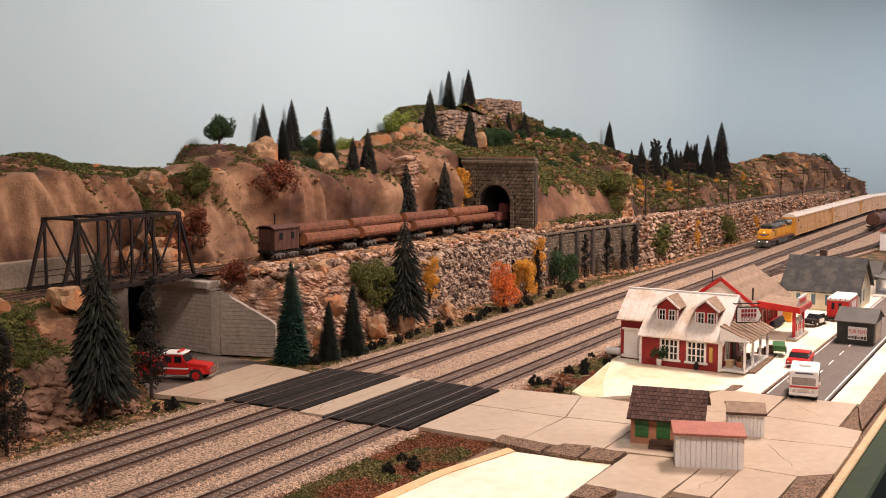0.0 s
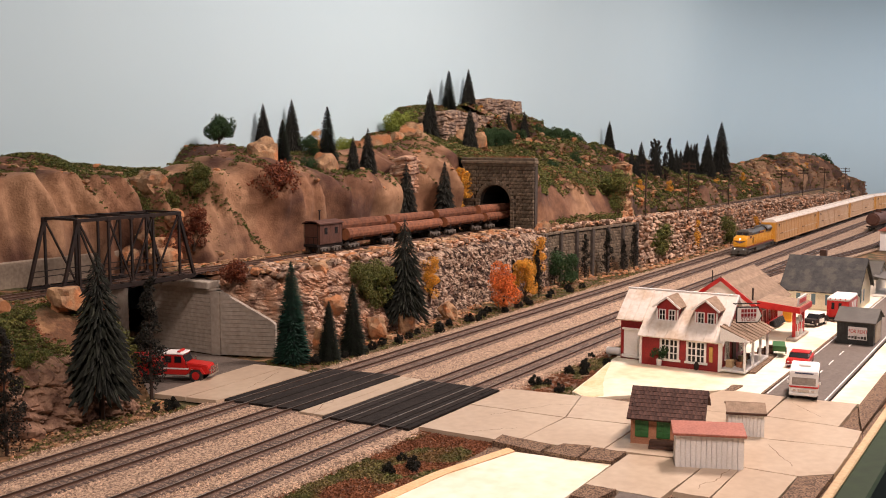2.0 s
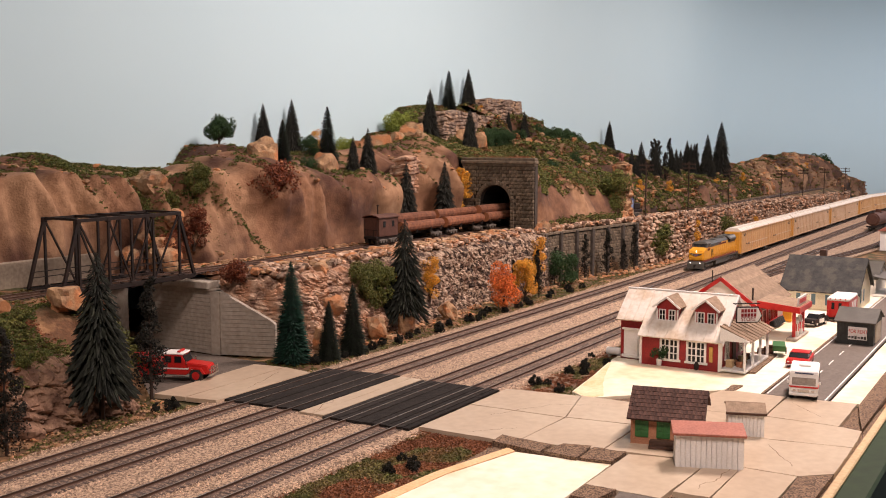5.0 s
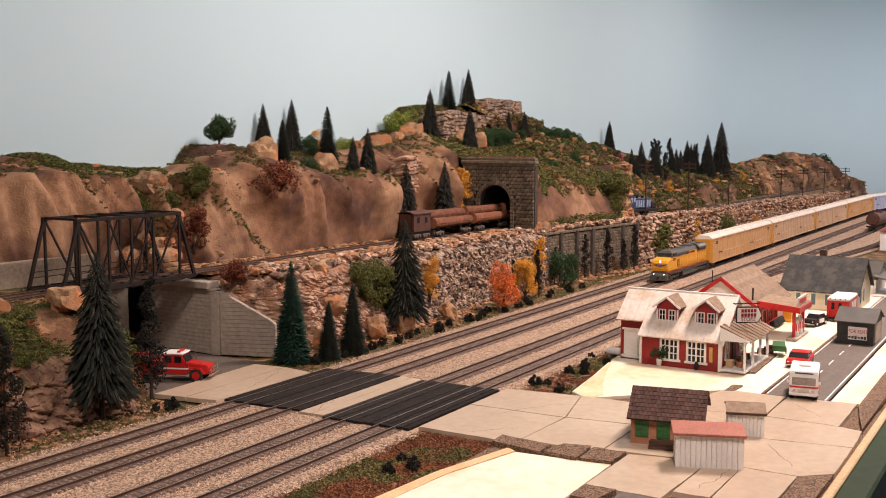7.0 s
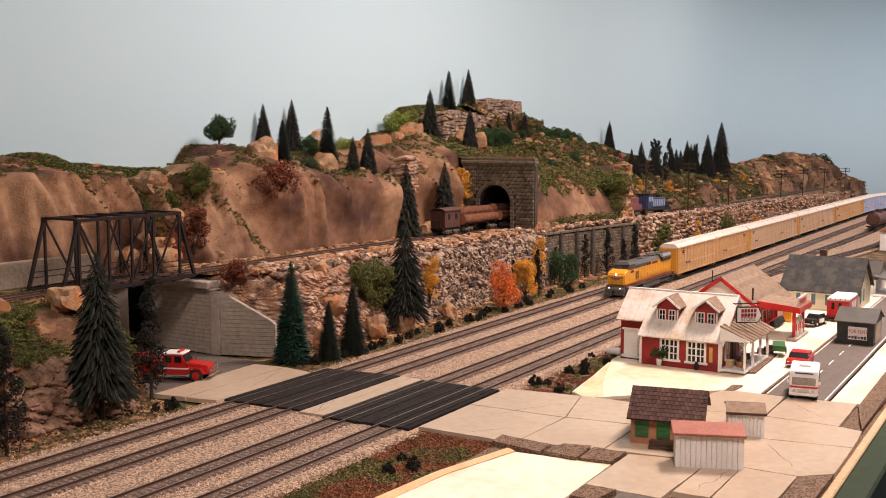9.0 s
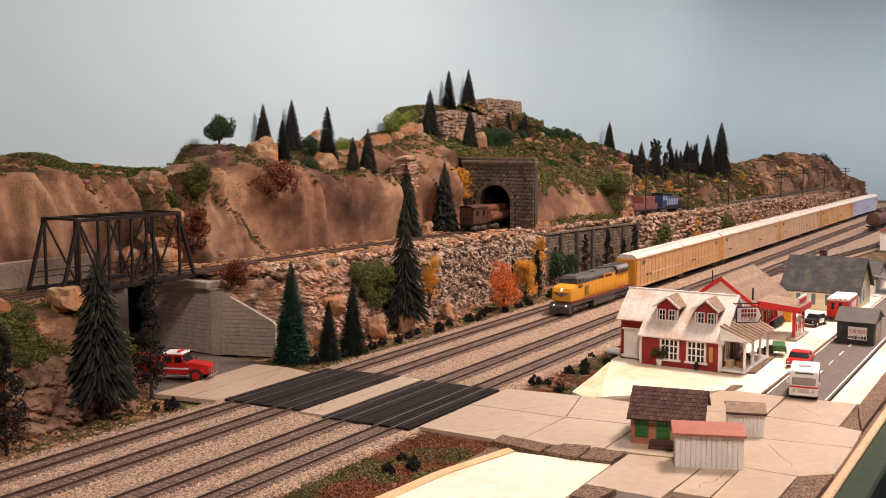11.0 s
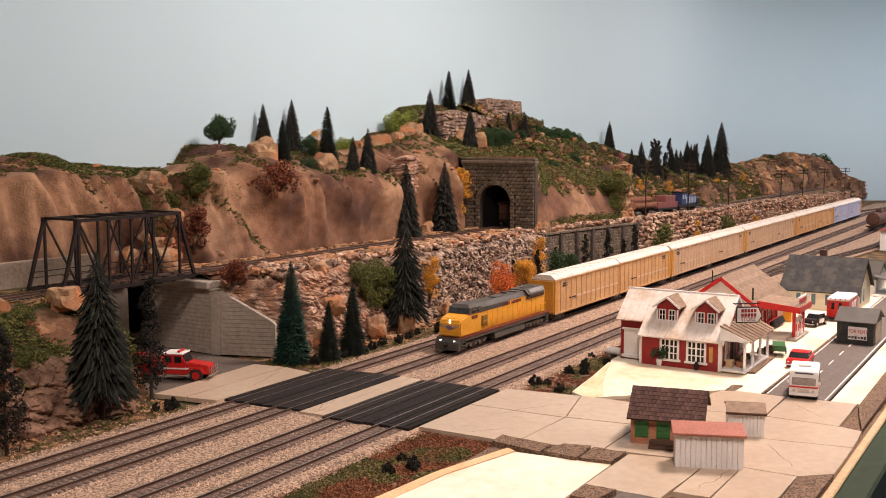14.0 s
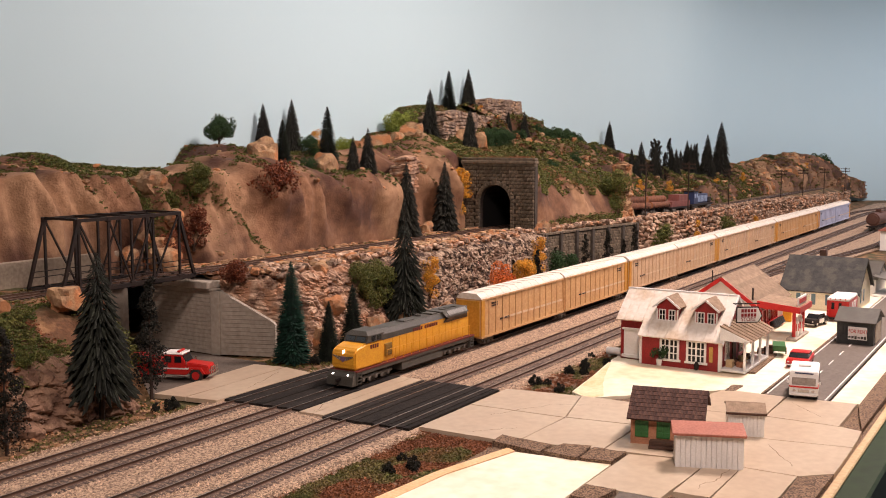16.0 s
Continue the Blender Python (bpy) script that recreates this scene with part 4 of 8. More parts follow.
def build_red_house():
    th = thing("candy_store", 1088, 313, -1, 0, "red wooden store with cream metal roof, dormers and porch", "shop")
    wall = gable_walls(th, 0, 0, 102, 91, 34, 75, M_RED)
    bm = bmesh.new()
    prism(bm, [(17, -1.5), (100, -1.5), (100, 34), (51, 75), (17, 48)], "y", 91, 122)
    annex = part("annex", bm, M_RED, th)
    for k in range(12):  # front slope panels, the last ones over the annex start higher
        y0, y1 = -4 + k * 10.8, -4 + (k + 1) * 10.8
        bm = bmesh.new()
        xe, ze = (-6, 31) if y1 < 96 else (10, 44.5)
        ang = math.degrees(math.atan2(76 - ze, 51 - xe))
        L = math.hypot(51 - xe, 76 - ze)
        box(bm, (xe + 51) / 2, (y0 + y1) / 2, (ze + 76) / 2 + 0.6, L, 10.6, 1.6, ry=-ang)
        box(bm, (xe + 51) / 2, y0 + 0.4, (ze + 76) / 2 + 1.8, L, 0.8, 1.4, ry=-ang)
        part("roof_panel", bm, M_METALROOF, th)
        bm = bmesh.new()
        box(bm, 79, (y0 + y1) / 2, 54, 71, 10.6, 1.6, ry=38)
        part("roof_panel", bm, M_METALROOF, th)
    bm = bmesh.new()
    box(bm, 51, 61, 77.3, 3, 131, 2, bevel=0.5)
    part("ridge_cap", bm, M_WHITE, th)
    bm = bmesh.new()
    box(bm, -1, 45, 32.2, 2, 92, 2.6)
    box(bm, -0.8, 91, 16, 2.2, 2.5, 33)
    box(bm, -0.8, 1, 16, 2.2, 2.5, 33)
    box(bm, 0.5, -0.6, 16, 3, 1.8, 33)
    part("corner_trim", bm, M_WHITE, th, "white corner boards and eave board")
    for s, (xa, za) in ((1, (-7, 30.5)), (-1, (109, 30.5))):
        bm = bmesh.new()
        beam(bm, (xa, -4.2, za), (51, -4.2, 76.5), 1.2, 3.5)
        part("barge_board", bm, M_WHITE, th)
    window(wall, 0, 57.5, 18.5, 20, 24, "x", 4, 3)
    window(wall, 0, 27, 18.5, 20, 24, "x", 4, 3)
    bm = bmesh.new()
    box(bm, -0.8, 10.5, 17.5, 1.2, 4, 17, bevel=0.4)
    part("plaque", bm, M_BRASS, th, "narrow brass-coloured plaque by the corner")
    bm = bmesh.new()
    box(bm, 16.6, 106, 17, 1.4, 24, 34, bevel=0.3)
    box(bm, 16, 106, 23, 1.0, 3, 3)
    box(bm, 15, 106, 34.5, 3, 27, 2)
    box(bm, 14.5, 106, 3, 3, 27, 3)
    part("white_door", bm, M_WHITE, annex)
    for yc in (66, 21.5):
        bm = bmesh.new()
        prism(bm, [(yc - 12.5, 43), (yc + 12.5, 43), (yc + 12.5, 63), (yc, 74), (yc - 12.5, 63)], "x", 15, 52)
        d = part("dormer", bm, M_RED, th)
        for s in (-1, 1):
            bm = bmesh.new()
            a = math.atan2(12, 16)
            box(bm, 31, yc + s * 8, 69.3, 42, 20, 1.4, rx=-s * math.degrees(a))
            part("dormer_roof", bm, M_TANROOF, d, "tan dormer roof slope")
            bm = bmesh.new()
            beam(bm, (10.5, yc + s * 16, 63), (10.5, yc, 75.2), 1.2, 2)
            box(bm, 14.6, yc + s * 11.9, 52, 1.4, 1.6, 18)
            part("dormer_trim", bm, M_WHITE, d)
        for s in (-1, 1):
            window(d, 15, yc + s * 5.6, 54.5, 7, 12, "x", 2, 2)
    # porch at the south gable
    bm = bmesh.new()
    box(bm, 48, -14, 2.2, 100, 27, 3, bevel=0.4)
    porch = part("porch_deck", bm, M_WHITE, th)
    for k in range(9):
        bm = bmesh.new()
        box(bm, -3 + 11.5 * k + 6, -16, 42.5, 11.2, 37, 1.2, rx=24)
        box(bm, -3 + 11.5 * k + 0.6, -16, 43.4, 0.9, 37, 1.2, rx=24)
        part("porch_roof_panel", bm, M_TANROOF, th)
    for x in (0, 33, 64, 97):
        bm = bmesh.new()
        box(bm, x, -26, 18, 2.6, 2.6, 32, bevel=0.3)
        part("porch_post", bm, M_WHITE, th)
    bm = bmesh.new()
    prism(bm, [(-32, 35), (0, 35), (0, 49), (-32, 36.5)], "x", -4, -2.6)
    box(bm, 48, -27, 34.5, 104, 2, 3)
    part("porch_beam", bm, M_WHITE, th, "white porch beam and gable board")
    window(wall, 22, 0, 20, 12, 20, "y", 2, 3)
    window(wall, 78, 0, 20, 12, 20, "y", 2, 3)
    bm = bmesh.new()
    box(bm, 50, -0.6, 17, 13, 1.2, 28)
    part("shop_door", bm, M_BROWN, th)
    # hanging sign
    sign = thing("shop_sign", 1112, 303, 59, -52, "white shop sign with red lettering in a dark frame", "sign")
    bm = bmesh.new()
    prism(bm, [(-2, -10), (60, -10), (72, -2), (60, 10), (-2, 10)], "y", -1, 1)
    part("frame", bm, M_DARK, sign)
    bm = bmesh.new()
    prism(bm, [(0, -8.6), (59, -8.6), (69, -1.6), (59, 8.6), (0, 8.6)], "y", -1.6, 1.6)
    part("face", bm, M_WHITE, sign)
    bm = bmesh.new()
    for k in range(5):
        box(bm, 14 + k * 9, -1.9, 5, 7, 0.5, 4)
    part("lettering_bar", bm, M_RED, sign)
    bm = bmesh.new()
    for k in range(5):
        box(bm, 14 + k * 9, -1.9, -0.3, 7, 0.5, 4)
    part("lettering_bar", bm, M_RED, sign)
    words(sign, "STORE", 10, -1.9, -7.6, 6.8, M_RED, 2.1)
    bm = bmesh.new()
    cyl(bm, (-4, 6, 13), (68, 6, 13), 0.8, seg=6)
    cyl(bm, (-4, 11, 13), (-4, 0, 13), 0.8, seg=6)
    part("bracket", bm, M_DARK, sign)
    sign.scale = (0.4, 0.7, 0.9)


def words(parent, text, x, y, z, size, material, stretch=1.0, rz=0.0):
    cu = bpy.data.curves.new("lettering", "FONT")
    cu.body, cu.size, cu.extrude = text, size * MM, 0.0002
    cu.materials.append(material)
    ob = new("lettering", cu)
    ob.parent = parent
    ob.matrix_basis = pose(x * MM, y * MM, z * MM, 90, 0, rz) @ Matrix.Diagonal((stretch, 1, 1, 1))
    return ob


build_red_house()


def build_gas_station():
    th = thing("petrol_station", 1341, 336, -1, 0, "white petrol station with red trim and tan shingle roof", "petrol station")
    bm = bmesh.new()
    prism(bm, [(0, 0), (76, 0), (76, 50), (50, 69), (0, 33)], "x", 0, 150)
    wall = part("wall", bm, M_WHITE, th)
    for n, (ya, za, yb, zb) in enumerate(((-5, 31, 50, 71), (84, 45.5, 50, 71))):
        L = math.hypot(yb - ya, zb - za)
        a = math.degrees(math.atan2(zb - za, yb - ya))
        for k in range(10):
            bm = bmesh.new()
            u = (k + 0.5) / 10
            box(bm, 74, ya + (yb - ya) * u, za + (zb - za) * u + 0.8, 164, L / 10 * 1.12, 1.2, rx=a + (3 if n == 0 else -3))
            part("shingle_course", bm, M_TANROOF, th)
        bm = bmesh.new()
        beam(bm, (-9, ya, za - 1.5), (-9, yb, zb - 1.5), 2, 5)
        part("barge_board", bm, M_BRED, th)
    for k, x in enumerate((20, 50, 80)):
        window(wall, x, 0, 18, 22, 22, "y", 3, 1, M_BRED)
    bm = bmesh.new()
    box(bm, 75, -0.8, 3.5, 150, 1.4, 8)
    part("red_base", bm, M_BRED, th)
    bm = bmesh.new()
    box(bm, -0.8, 35, 3.5, 1.4, 70, 8)
    part("red_base", bm, M_BRED, th)
    window(wall, 0, 35, 20, 40, 20, "x", 4, 1, M_BRED)
    # canopy
    bm = bmesh.new()
    prism(bm, [(-3, 43), (-55, 38), (-55, 42), (-3, 47)], "x", -26, 42)
    canopy = part("canopy", bm, M_TANROOF, th, "tan pump canopy")
    bm = bmesh.new()
    prism(bm, [(-3, 38), (-56, 34.5), (-56, 42), (-3, 47)], "x", -27.5, -26)
    box(bm, 8, -56, 38, 70, 1.5, 7.5)
    part("canopy_fascia", bm, M_BRED, canopy, "red canopy fascia")
    for x in (-18, 32):
        bm = bmesh.new()
        box(bm, x, -48, 17, 4, 4, 36, bevel=0.5)
        part("canopy_post", bm, M_BRED, th)
    bm = bmesh.new()
    box(bm, 4, -48, 1, 70, 13, 3, bevel=0.5)
    part("pump_island", bm, M_CONC, th)
    for x in (-8, 14):
        bm = bmesh.new()
        box(bm, x, -48, 12, 9, 7, 20, bevel=1)
        box(bm, x, -48, 24, 6, 5, 6, bevel=1)
        p = part("petrol_pump", bm, M_WHITE, th, "white and red petrol pump")
        bm = bmesh.new()
        box(bm, x, -51.8, 14, 6, 0.6, 9)
        box(bm, x - 4.8, -48, 14, 0.6, 5, 9)
        part("pump_panel", bm, M_BRED, p)
    bm = bmesh.new()
    box(bm, 4, -52, 48, 44, 2, 11, bevel=0.4)
    sg = part("canopy_sign", bm, M_WHITE, th, "white canopy sign with red lettering")
    bm = bmesh.new()
    for k in range(7):
        box(bm, -13 + k * 5.7, -53.3, 48, 4, 0.5, 5.4)
    part("lettering_bar", bm, M_BRED, sg)
    bm = bmesh.new()
    for k in range(5):
        box(bm, 112 + k * 3, -10, 9, 2.4, 12, 18 - k)
    part("oil_rack", bm, M_YEL, th, "yellow oil can rack")
    for k in range(6):
        bm = bmesh.new()
        cyl(bm, (50 + k * 9, -8, 0.5), (50 + k * 9, -4, 9), 4.5, seg=14)
        part("tyre", bm, M_RUBBER, th)
    bm = bmesh.new()
    cyl(bm, (-6, 62, 62), (-6, 62, 80), 0.7, seg=6)
    cyl(bm, (-6, 8, 44), (-6, 8, 60), 1.2, seg=6)
    part("vent_pipe", bm, M_DARK, th)


build_gas_station()


def build_grey_house():
    th = thing("clapboard_house", 1585, 259, -1, 0, "cream clapboard house with dark grey roof and blue shutters", "house")
    D, W = 124, 104
    gable_walls(th, 0, 0, D, W, 27, 72, M_CREAM)
    for k in range(9):
        bm = bmesh.new()
        box(bm, -0.6, W / 2, 1.6 + 3 * k, 1.4, W, 2.8, ry=8)
        part("clapboard", bm, M_CREAM, th)
    for k in range(22):
        z = 1.6 + 3 * k
        w = D if z < 27 else D * (72 - z) / 45
        if w > 6:
            bm = bmesh.new()
            box(bm, D / 2, -0.6, z, w, 1.4, 2.8, rx=-8)
            part("clapboard", bm, M_CREAM, th)
    for s in (0, 1):
        bm = bmesh.new()
        xe = -4 if not s else D + 4
        L = math.hypot(D / 2 + 4, 48)
        a = math.degrees(math.atan2(48, D / 2 + 4))
        box(bm, (xe + D / 2) / 2, W / 2, 50, L, W + 12, 2, ry=-a if not s else a, bevel=0.4)
        part("roof", bm, M_GRYROOF, th, "dark grey rough shingle roof slope")
    bm = bmesh.new()
    for xe in (-4, D + 4):
        beam(bm, (xe, -6, 25), (D / 2, -6, 73), 1.2, 3)
    part("barge_board", bm, M_GRYROOF, th)
    for y in (28, 70):
        window(th, 0, y, 15, 13, 15, "x", 2, 2)
        for s in (-1, 1):
            bm = bmesh.new()
            box(bm, -1.3, y + s * 11, 15, 1.2, 6, 16)
            part("shutter", bm, M_SHUT, th)
    window(th, 50, 0, 18, 16, 18, "y", 2, 2)
    for s in (-1, 1):
        bm = bmesh.new()
        box(bm, 50 + s * 13, -1.4, 18, 7, 1.2, 19)
        part("shutter", bm, M_SHUT, th)
    bm = bmesh.new()
    box(bm, 78, 62, 76, 10, 10, 14, bevel=0.5)
    part("chimney", bm, M_BROWN, th)
    th2 = thing("porch_house", 1790, 262, -1, 0, "white house with grey porch roof on posts", "house")
    gable_walls(th2, 0, 0, 110, 70, 26, 48, M_WHITE)
    bm = bmesh.new()
    box(bm, 30, -18, 28, 90, 42, 2, rx=10)
    part("porch_roof", bm, M_LGREY, th2)
    for s in (0, 1):
        bm = bmesh.new()
        box(bm, 27 if not s else 84, 35, 38, 64, 78, 2, ry=-22 if not s else 22)
        part("roof", bm, M_LGREY, th2)
    for x in (-10, 15, 40, 66):
        bm = bmesh.new()
        box(bm, x, -36, 12, 2.4, 2.4, 26)
        part("porch_post", bm, M_WHITE, th2)
    bm = bmesh.new()
    box(bm, 28, -18, 1, 88, 40, 3)
    part("porch_deck", bm, M_WHITE, th2)


build_grey_house()


def build_sheds():
    th = thing("rental_shed", 1327, 194, -1, 0, "small dark grey board shed with a for rent sign", "shed")
    D, W = 60, 43
    gable_walls(th, 0, 0, D, W, 28, 40, M_DKSHED)
    for k in range(11):
        bm = bmesh.new()
        box(bm, -0.5, 2 + k * 3.9, 13.5, 1, 3.6, 28)
        part("board", bm, M_DKSHED, th)
    for s in (0, 1):
        bm = bmesh.new()
        a = math.degrees(math.atan2(13, 33))
        box(bm, 13 if not s else 47, W / 2, 34.5, 37, W + 6, 1.6, ry=-a if not s else a)
        part("roof", bm, M_LGREY, th)
    bm = bmesh.new()
    for k in range(7):
        box(bm, 30, -0.6, 3 + 3.4 * k, 38, 1.2, 3)
    part("roller_door", bm, M_CONC, th)
    bm = bmesh.new()
    box(bm, -1.5, 18.5, 14, 0.8, 22, 16, bevel=0.2)
    sg = part("rent_sign", bm, M_WHITE, th)
    words(sg, "FOR RENT", -2.2, 28.8, 14.3, 6.6, M_BRED, 0.72, rz=-90)
    bm = bmesh.new()
    for k in range(6):
        box(bm, -2.1, 9.5 + k * 3.6, 9, 0.5, 2.6, 4 - (k % 3))
    part("lettering_bar", bm, M_LGREY, sg)

    th = thing("yard_office", 797, 245, -1, 13, "orange clapboard shed with green doors and brown shingle roof", "shed")
    D, W = 56, 54
    gable_walls(th, 0, 0, D, W, 24, 39, M_CLAP)
    for k in range(11):
        bm = bmesh.new()
        box(bm, -0.5, W / 2, 0.5 + 2.25 * k, 1.2, W, 2.1, ry=10)
        part("clapboard", bm, M_CLAP, th)
    for k in range(16):
        z = 0.5 + 2.25 * k
        w = D if z < 24 else D * (39 - z) / 15
        bm = bmesh.new()
        box(bm, D / 2, -0.5, z, max(2, w), 1.2, 2.1, rx=-10)
        part("clapboard", bm, M_CLAP, th)
    bm = bmesh.new()
    for y in (0, W):
        box(bm, -0.8, y, 12, 2, 2.2, 25)
    part("corner_trim", bm, M_CLAP, th)
    shingle_slope(th, -6, 21.5, D / 2, 40.5, -5, W + 4, 8, 17, M_BRNROOF)
    shingle_slope(th, D + 6, 21.5, D / 2, 40.5, -5, W + 4, 4, 8, M_BRNROOF)
    for y in (46, 28.5):
        bm = bmesh.new()
        box(bm, -1.2, y, 14.5, 1.6, 11, 17, bevel=0.2)
        d = part("green_door", bm, M_GREEN, th)
        for i in range(2):
            for j in range(3):
                bm = bmesh.new()
                box(bm, -2.2, y - 2.4 + 4.8 * i, 9.2 + 5.2 * j, 0.7, 3.8, 4, bevel=0.2)
                part("door_panel", bm, M_GREEN, d)
    window(th, -0.6, 9, 18, 13, 8, "x", 2, 1, M_GREEN)
    window(th, 22, -0.6, 18, 10, 14, "y", 2, 2, M_GREEN)
    for k in range(2):
        bm = bmesh.new()
        box(bm, -5 - 4 * k, 27, 3.6 - 3 * k, 10, 24, 3, bevel=0.3)
        part("step", bm, M_BROWN, th)

    th = thing("white_shed", 761, 200, -1, 22, "white vertical-board shed with flat brick-red roof", "shed")
    W, D = 50, 22
    bm = bmesh.new()
    prism(bm, [(0.6, -1.5), (D, -1.5), (D, 28), (0.6, 25.5)], "y", 0, W)
    part("wall", bm, M_WHITE, th)
    for k in range(13):
        bm = bmesh.new()
        box(bm, 0, 1.9 + k * 3.86, 11.8, 1.2, 3.5, 26.5, bevel=0.2)
        part("board", bm, M_WHITE, th)
    for k in range(6):
        bm = bmesh.new()
        box(bm, 2 + k * 3.6, -0.4, 12, 3.5, 1.2, 26, bevel=0.2)
        part("board", bm, M_WHITE, th)
    bm = bmesh.new()
    box(bm, 10, W / 2, 27.8, 28, W + 5, 2, ry=-6, bevel=0.3)
    part("roof", bm, M_PINKROOF, th)

    th = thing("small_white_shed", 858, 208, -1, 19, "small white ribbed shed with a tan roof", "shed")
    W, D = 30, 30
    gable_walls(th, 0.6, 0, D, W, 23, 28, M_WHITE)
    for k in range(10):
        bm = bmesh.new()
        box(bm, 0, 1.5 + 3 * k, 11, 1.2, 2.6, 24, bevel=0.2)
        part("board", bm, M_WHITE, th)
    for s in (0, 1):
        bm = bmesh.new()
        box(bm, 7 if not s else 24, W / 2, 26.4, 19, W + 3, 1.6, ry=-18 if not s else 18)
        part("roof", bm, M_TANROOF, th)
    bm = bmesh.new()
    box(bm, -2, W / 2, 23, 2.5, W + 3.5, 2.4)
    part("eave_board", bm, M_BROWN, th)
    th.scale = (1, 1, 0.86)


build_sheds()


# ---- vehicles: the front is at local x = 0, facing -x ----
def wheels4(th, xs, half, r, w=4.0, rim=None):
    for x in xs:
        for s in (-1, 1):
            bm = bmesh.new()
            cyl(bm, (x, s * half, r), (x, s * (half - w), r), r, seg=18)
            wh = part("wheel", bm, M_RUBBER, th)
            bm = bmesh.new()
            cyl(bm, (x, s * (half + 0.3), r), (x, s * (half - 0.5), r), r * 0.6, r * 0.5, 14)
            part("rim", bm, rim or M_CHROME, wh)


def vehicle_body(th, prof, half, material, name="body", bevel=1.0, label=""):
    bm = bmesh.new()
    prism(bm, prof, "y", -half, half)
    if bevel:
        bmesh.ops.bevel(bm, geom=bm.edges[:], offset=bevel, segments=2, affect="EDGES")
    return part(name, bm, material, th, label)


def build_rv():
    th = thing("motorhome", 1006, 208, -1.2, 10, "white motorhome with red and blue stripes on the street", "motorhome")
    body = vehicle_body(th, [(0, 6), (84, 6), (84, 38), (6, 38), (4, 36), (1, 20)], 14, M_WHITE)
    bm = bmesh.new()
    box(bm, 1.9, 0, 24.5, 0.9, 23, 10, ry=7.5, bevel=0.3)
    part("windscreen", bm, M_REFLGLASS, body, "windscreen with a pale reflection put into its colour")
    bm = bmesh.new()
    box(bm, 0, 0, 17.5, 1.2, 27, 1.8)
    box(bm, 42, 0, 17.5, 82, 28.6, 1.8)
    part("red_stripe", bm, M_BRED, body)
    bm = bmesh.new()
    box(bm, 3.6, 0, 35, 1.0, 18, 1.6, ry=7)
    part("blue_stripe", bm, M_BLUE, body)
    bm = bmesh.new()
    box(bm, -1, 0, 7.5, 2.5, 27, 3.4, bevel=0.6)
    part("bumper", bm, M_WHITE, th)
    bm = bmesh.new()
    box(bm, -0.4, 0, 12.5, 1, 11, 3.4)
    part("grille", bm, M_CHROME, th)
    for s in (-1, 1):
        bm = bmesh.new()
        cyl(bm, (-0.8, s * 9, 12.5), (0.4, s * 9, 12.5), 1.6, seg=12)
        part("headlight", bm, M_CHROME, th)
        bm = bmesh.new()
        box(bm, -1, s * 15.4, 24, 2, 2, 4, bevel=0.4)
        part("mirror", bm, M_WHITE, th)
        for x in (20, 40, 62):
            bm = bmesh.new()
            box(bm, x, s * 14.1, 26, 12, 0.8, 8)
            part("side_window", bm, M_GLASS, body)
    bm = bmesh.new()
    box(bm, 45, 0, 39.5, 14, 12, 3, bevel=0.8)
    part("roof_vent", bm, M_WHITE, body)
    wheels4(th, (14, 66), 13.5, 6.0)
    th.scale = (0.62, 0.95, 0.74)


def build_car(x, y, rz, label, paint, roof=None, name="car", half=10.5, L=56):
    th = thing(name, x, y, -1.2, rz, label, "car")
    vehicle_body(th, [(0, 4), (L, 4), (L, 12), (L - 1, 13.5), (2, 12.5), (0, 10)], half, paint, "body", 1.0)
    cab = vehicle_body(th, [(13, 12.5), (L - 8, 12.5), (L - 14, 19), (22, 19)], half - 1.3, M_GLASS, "cabin", 0.6, "dark glass cabin")
    bm = bmesh.new()
    box(bm, (22 + L - 14) / 2, 0, 19.4, L - 36, 2 * half - 3.6, 1.2, bevel=0.4)
    part("car_roof", bm, roof or paint, cab)
    for s in (-1, 1):
        bm = bmesh.new()
        cyl(bm, (-0.4, s * (half - 2.8), 9), (0.8, s * (half - 2.8), 9), 1.3, seg=10)
        part("headlight", bm, M_CHROME, th)
        if roof:
            bm = bmesh.new()
            box(bm, L * 0.5, s * half, 8.5, 18, 0.7, 7)
            part("door", bm, M_WHITE, th)
    bm = bmesh.new()
    box(bm, -0.8, 0, 5, 1.6, 2 * half, 2, bevel=0.4)
    box(bm, L + 0.6, 0, 5.5, 1.6, 2 * half, 2, bevel=0.4)
    part("bumper", bm, M_CHROME, th)
    wheels4(th, (11, L - 12), half, 4.0, 3)
    return th


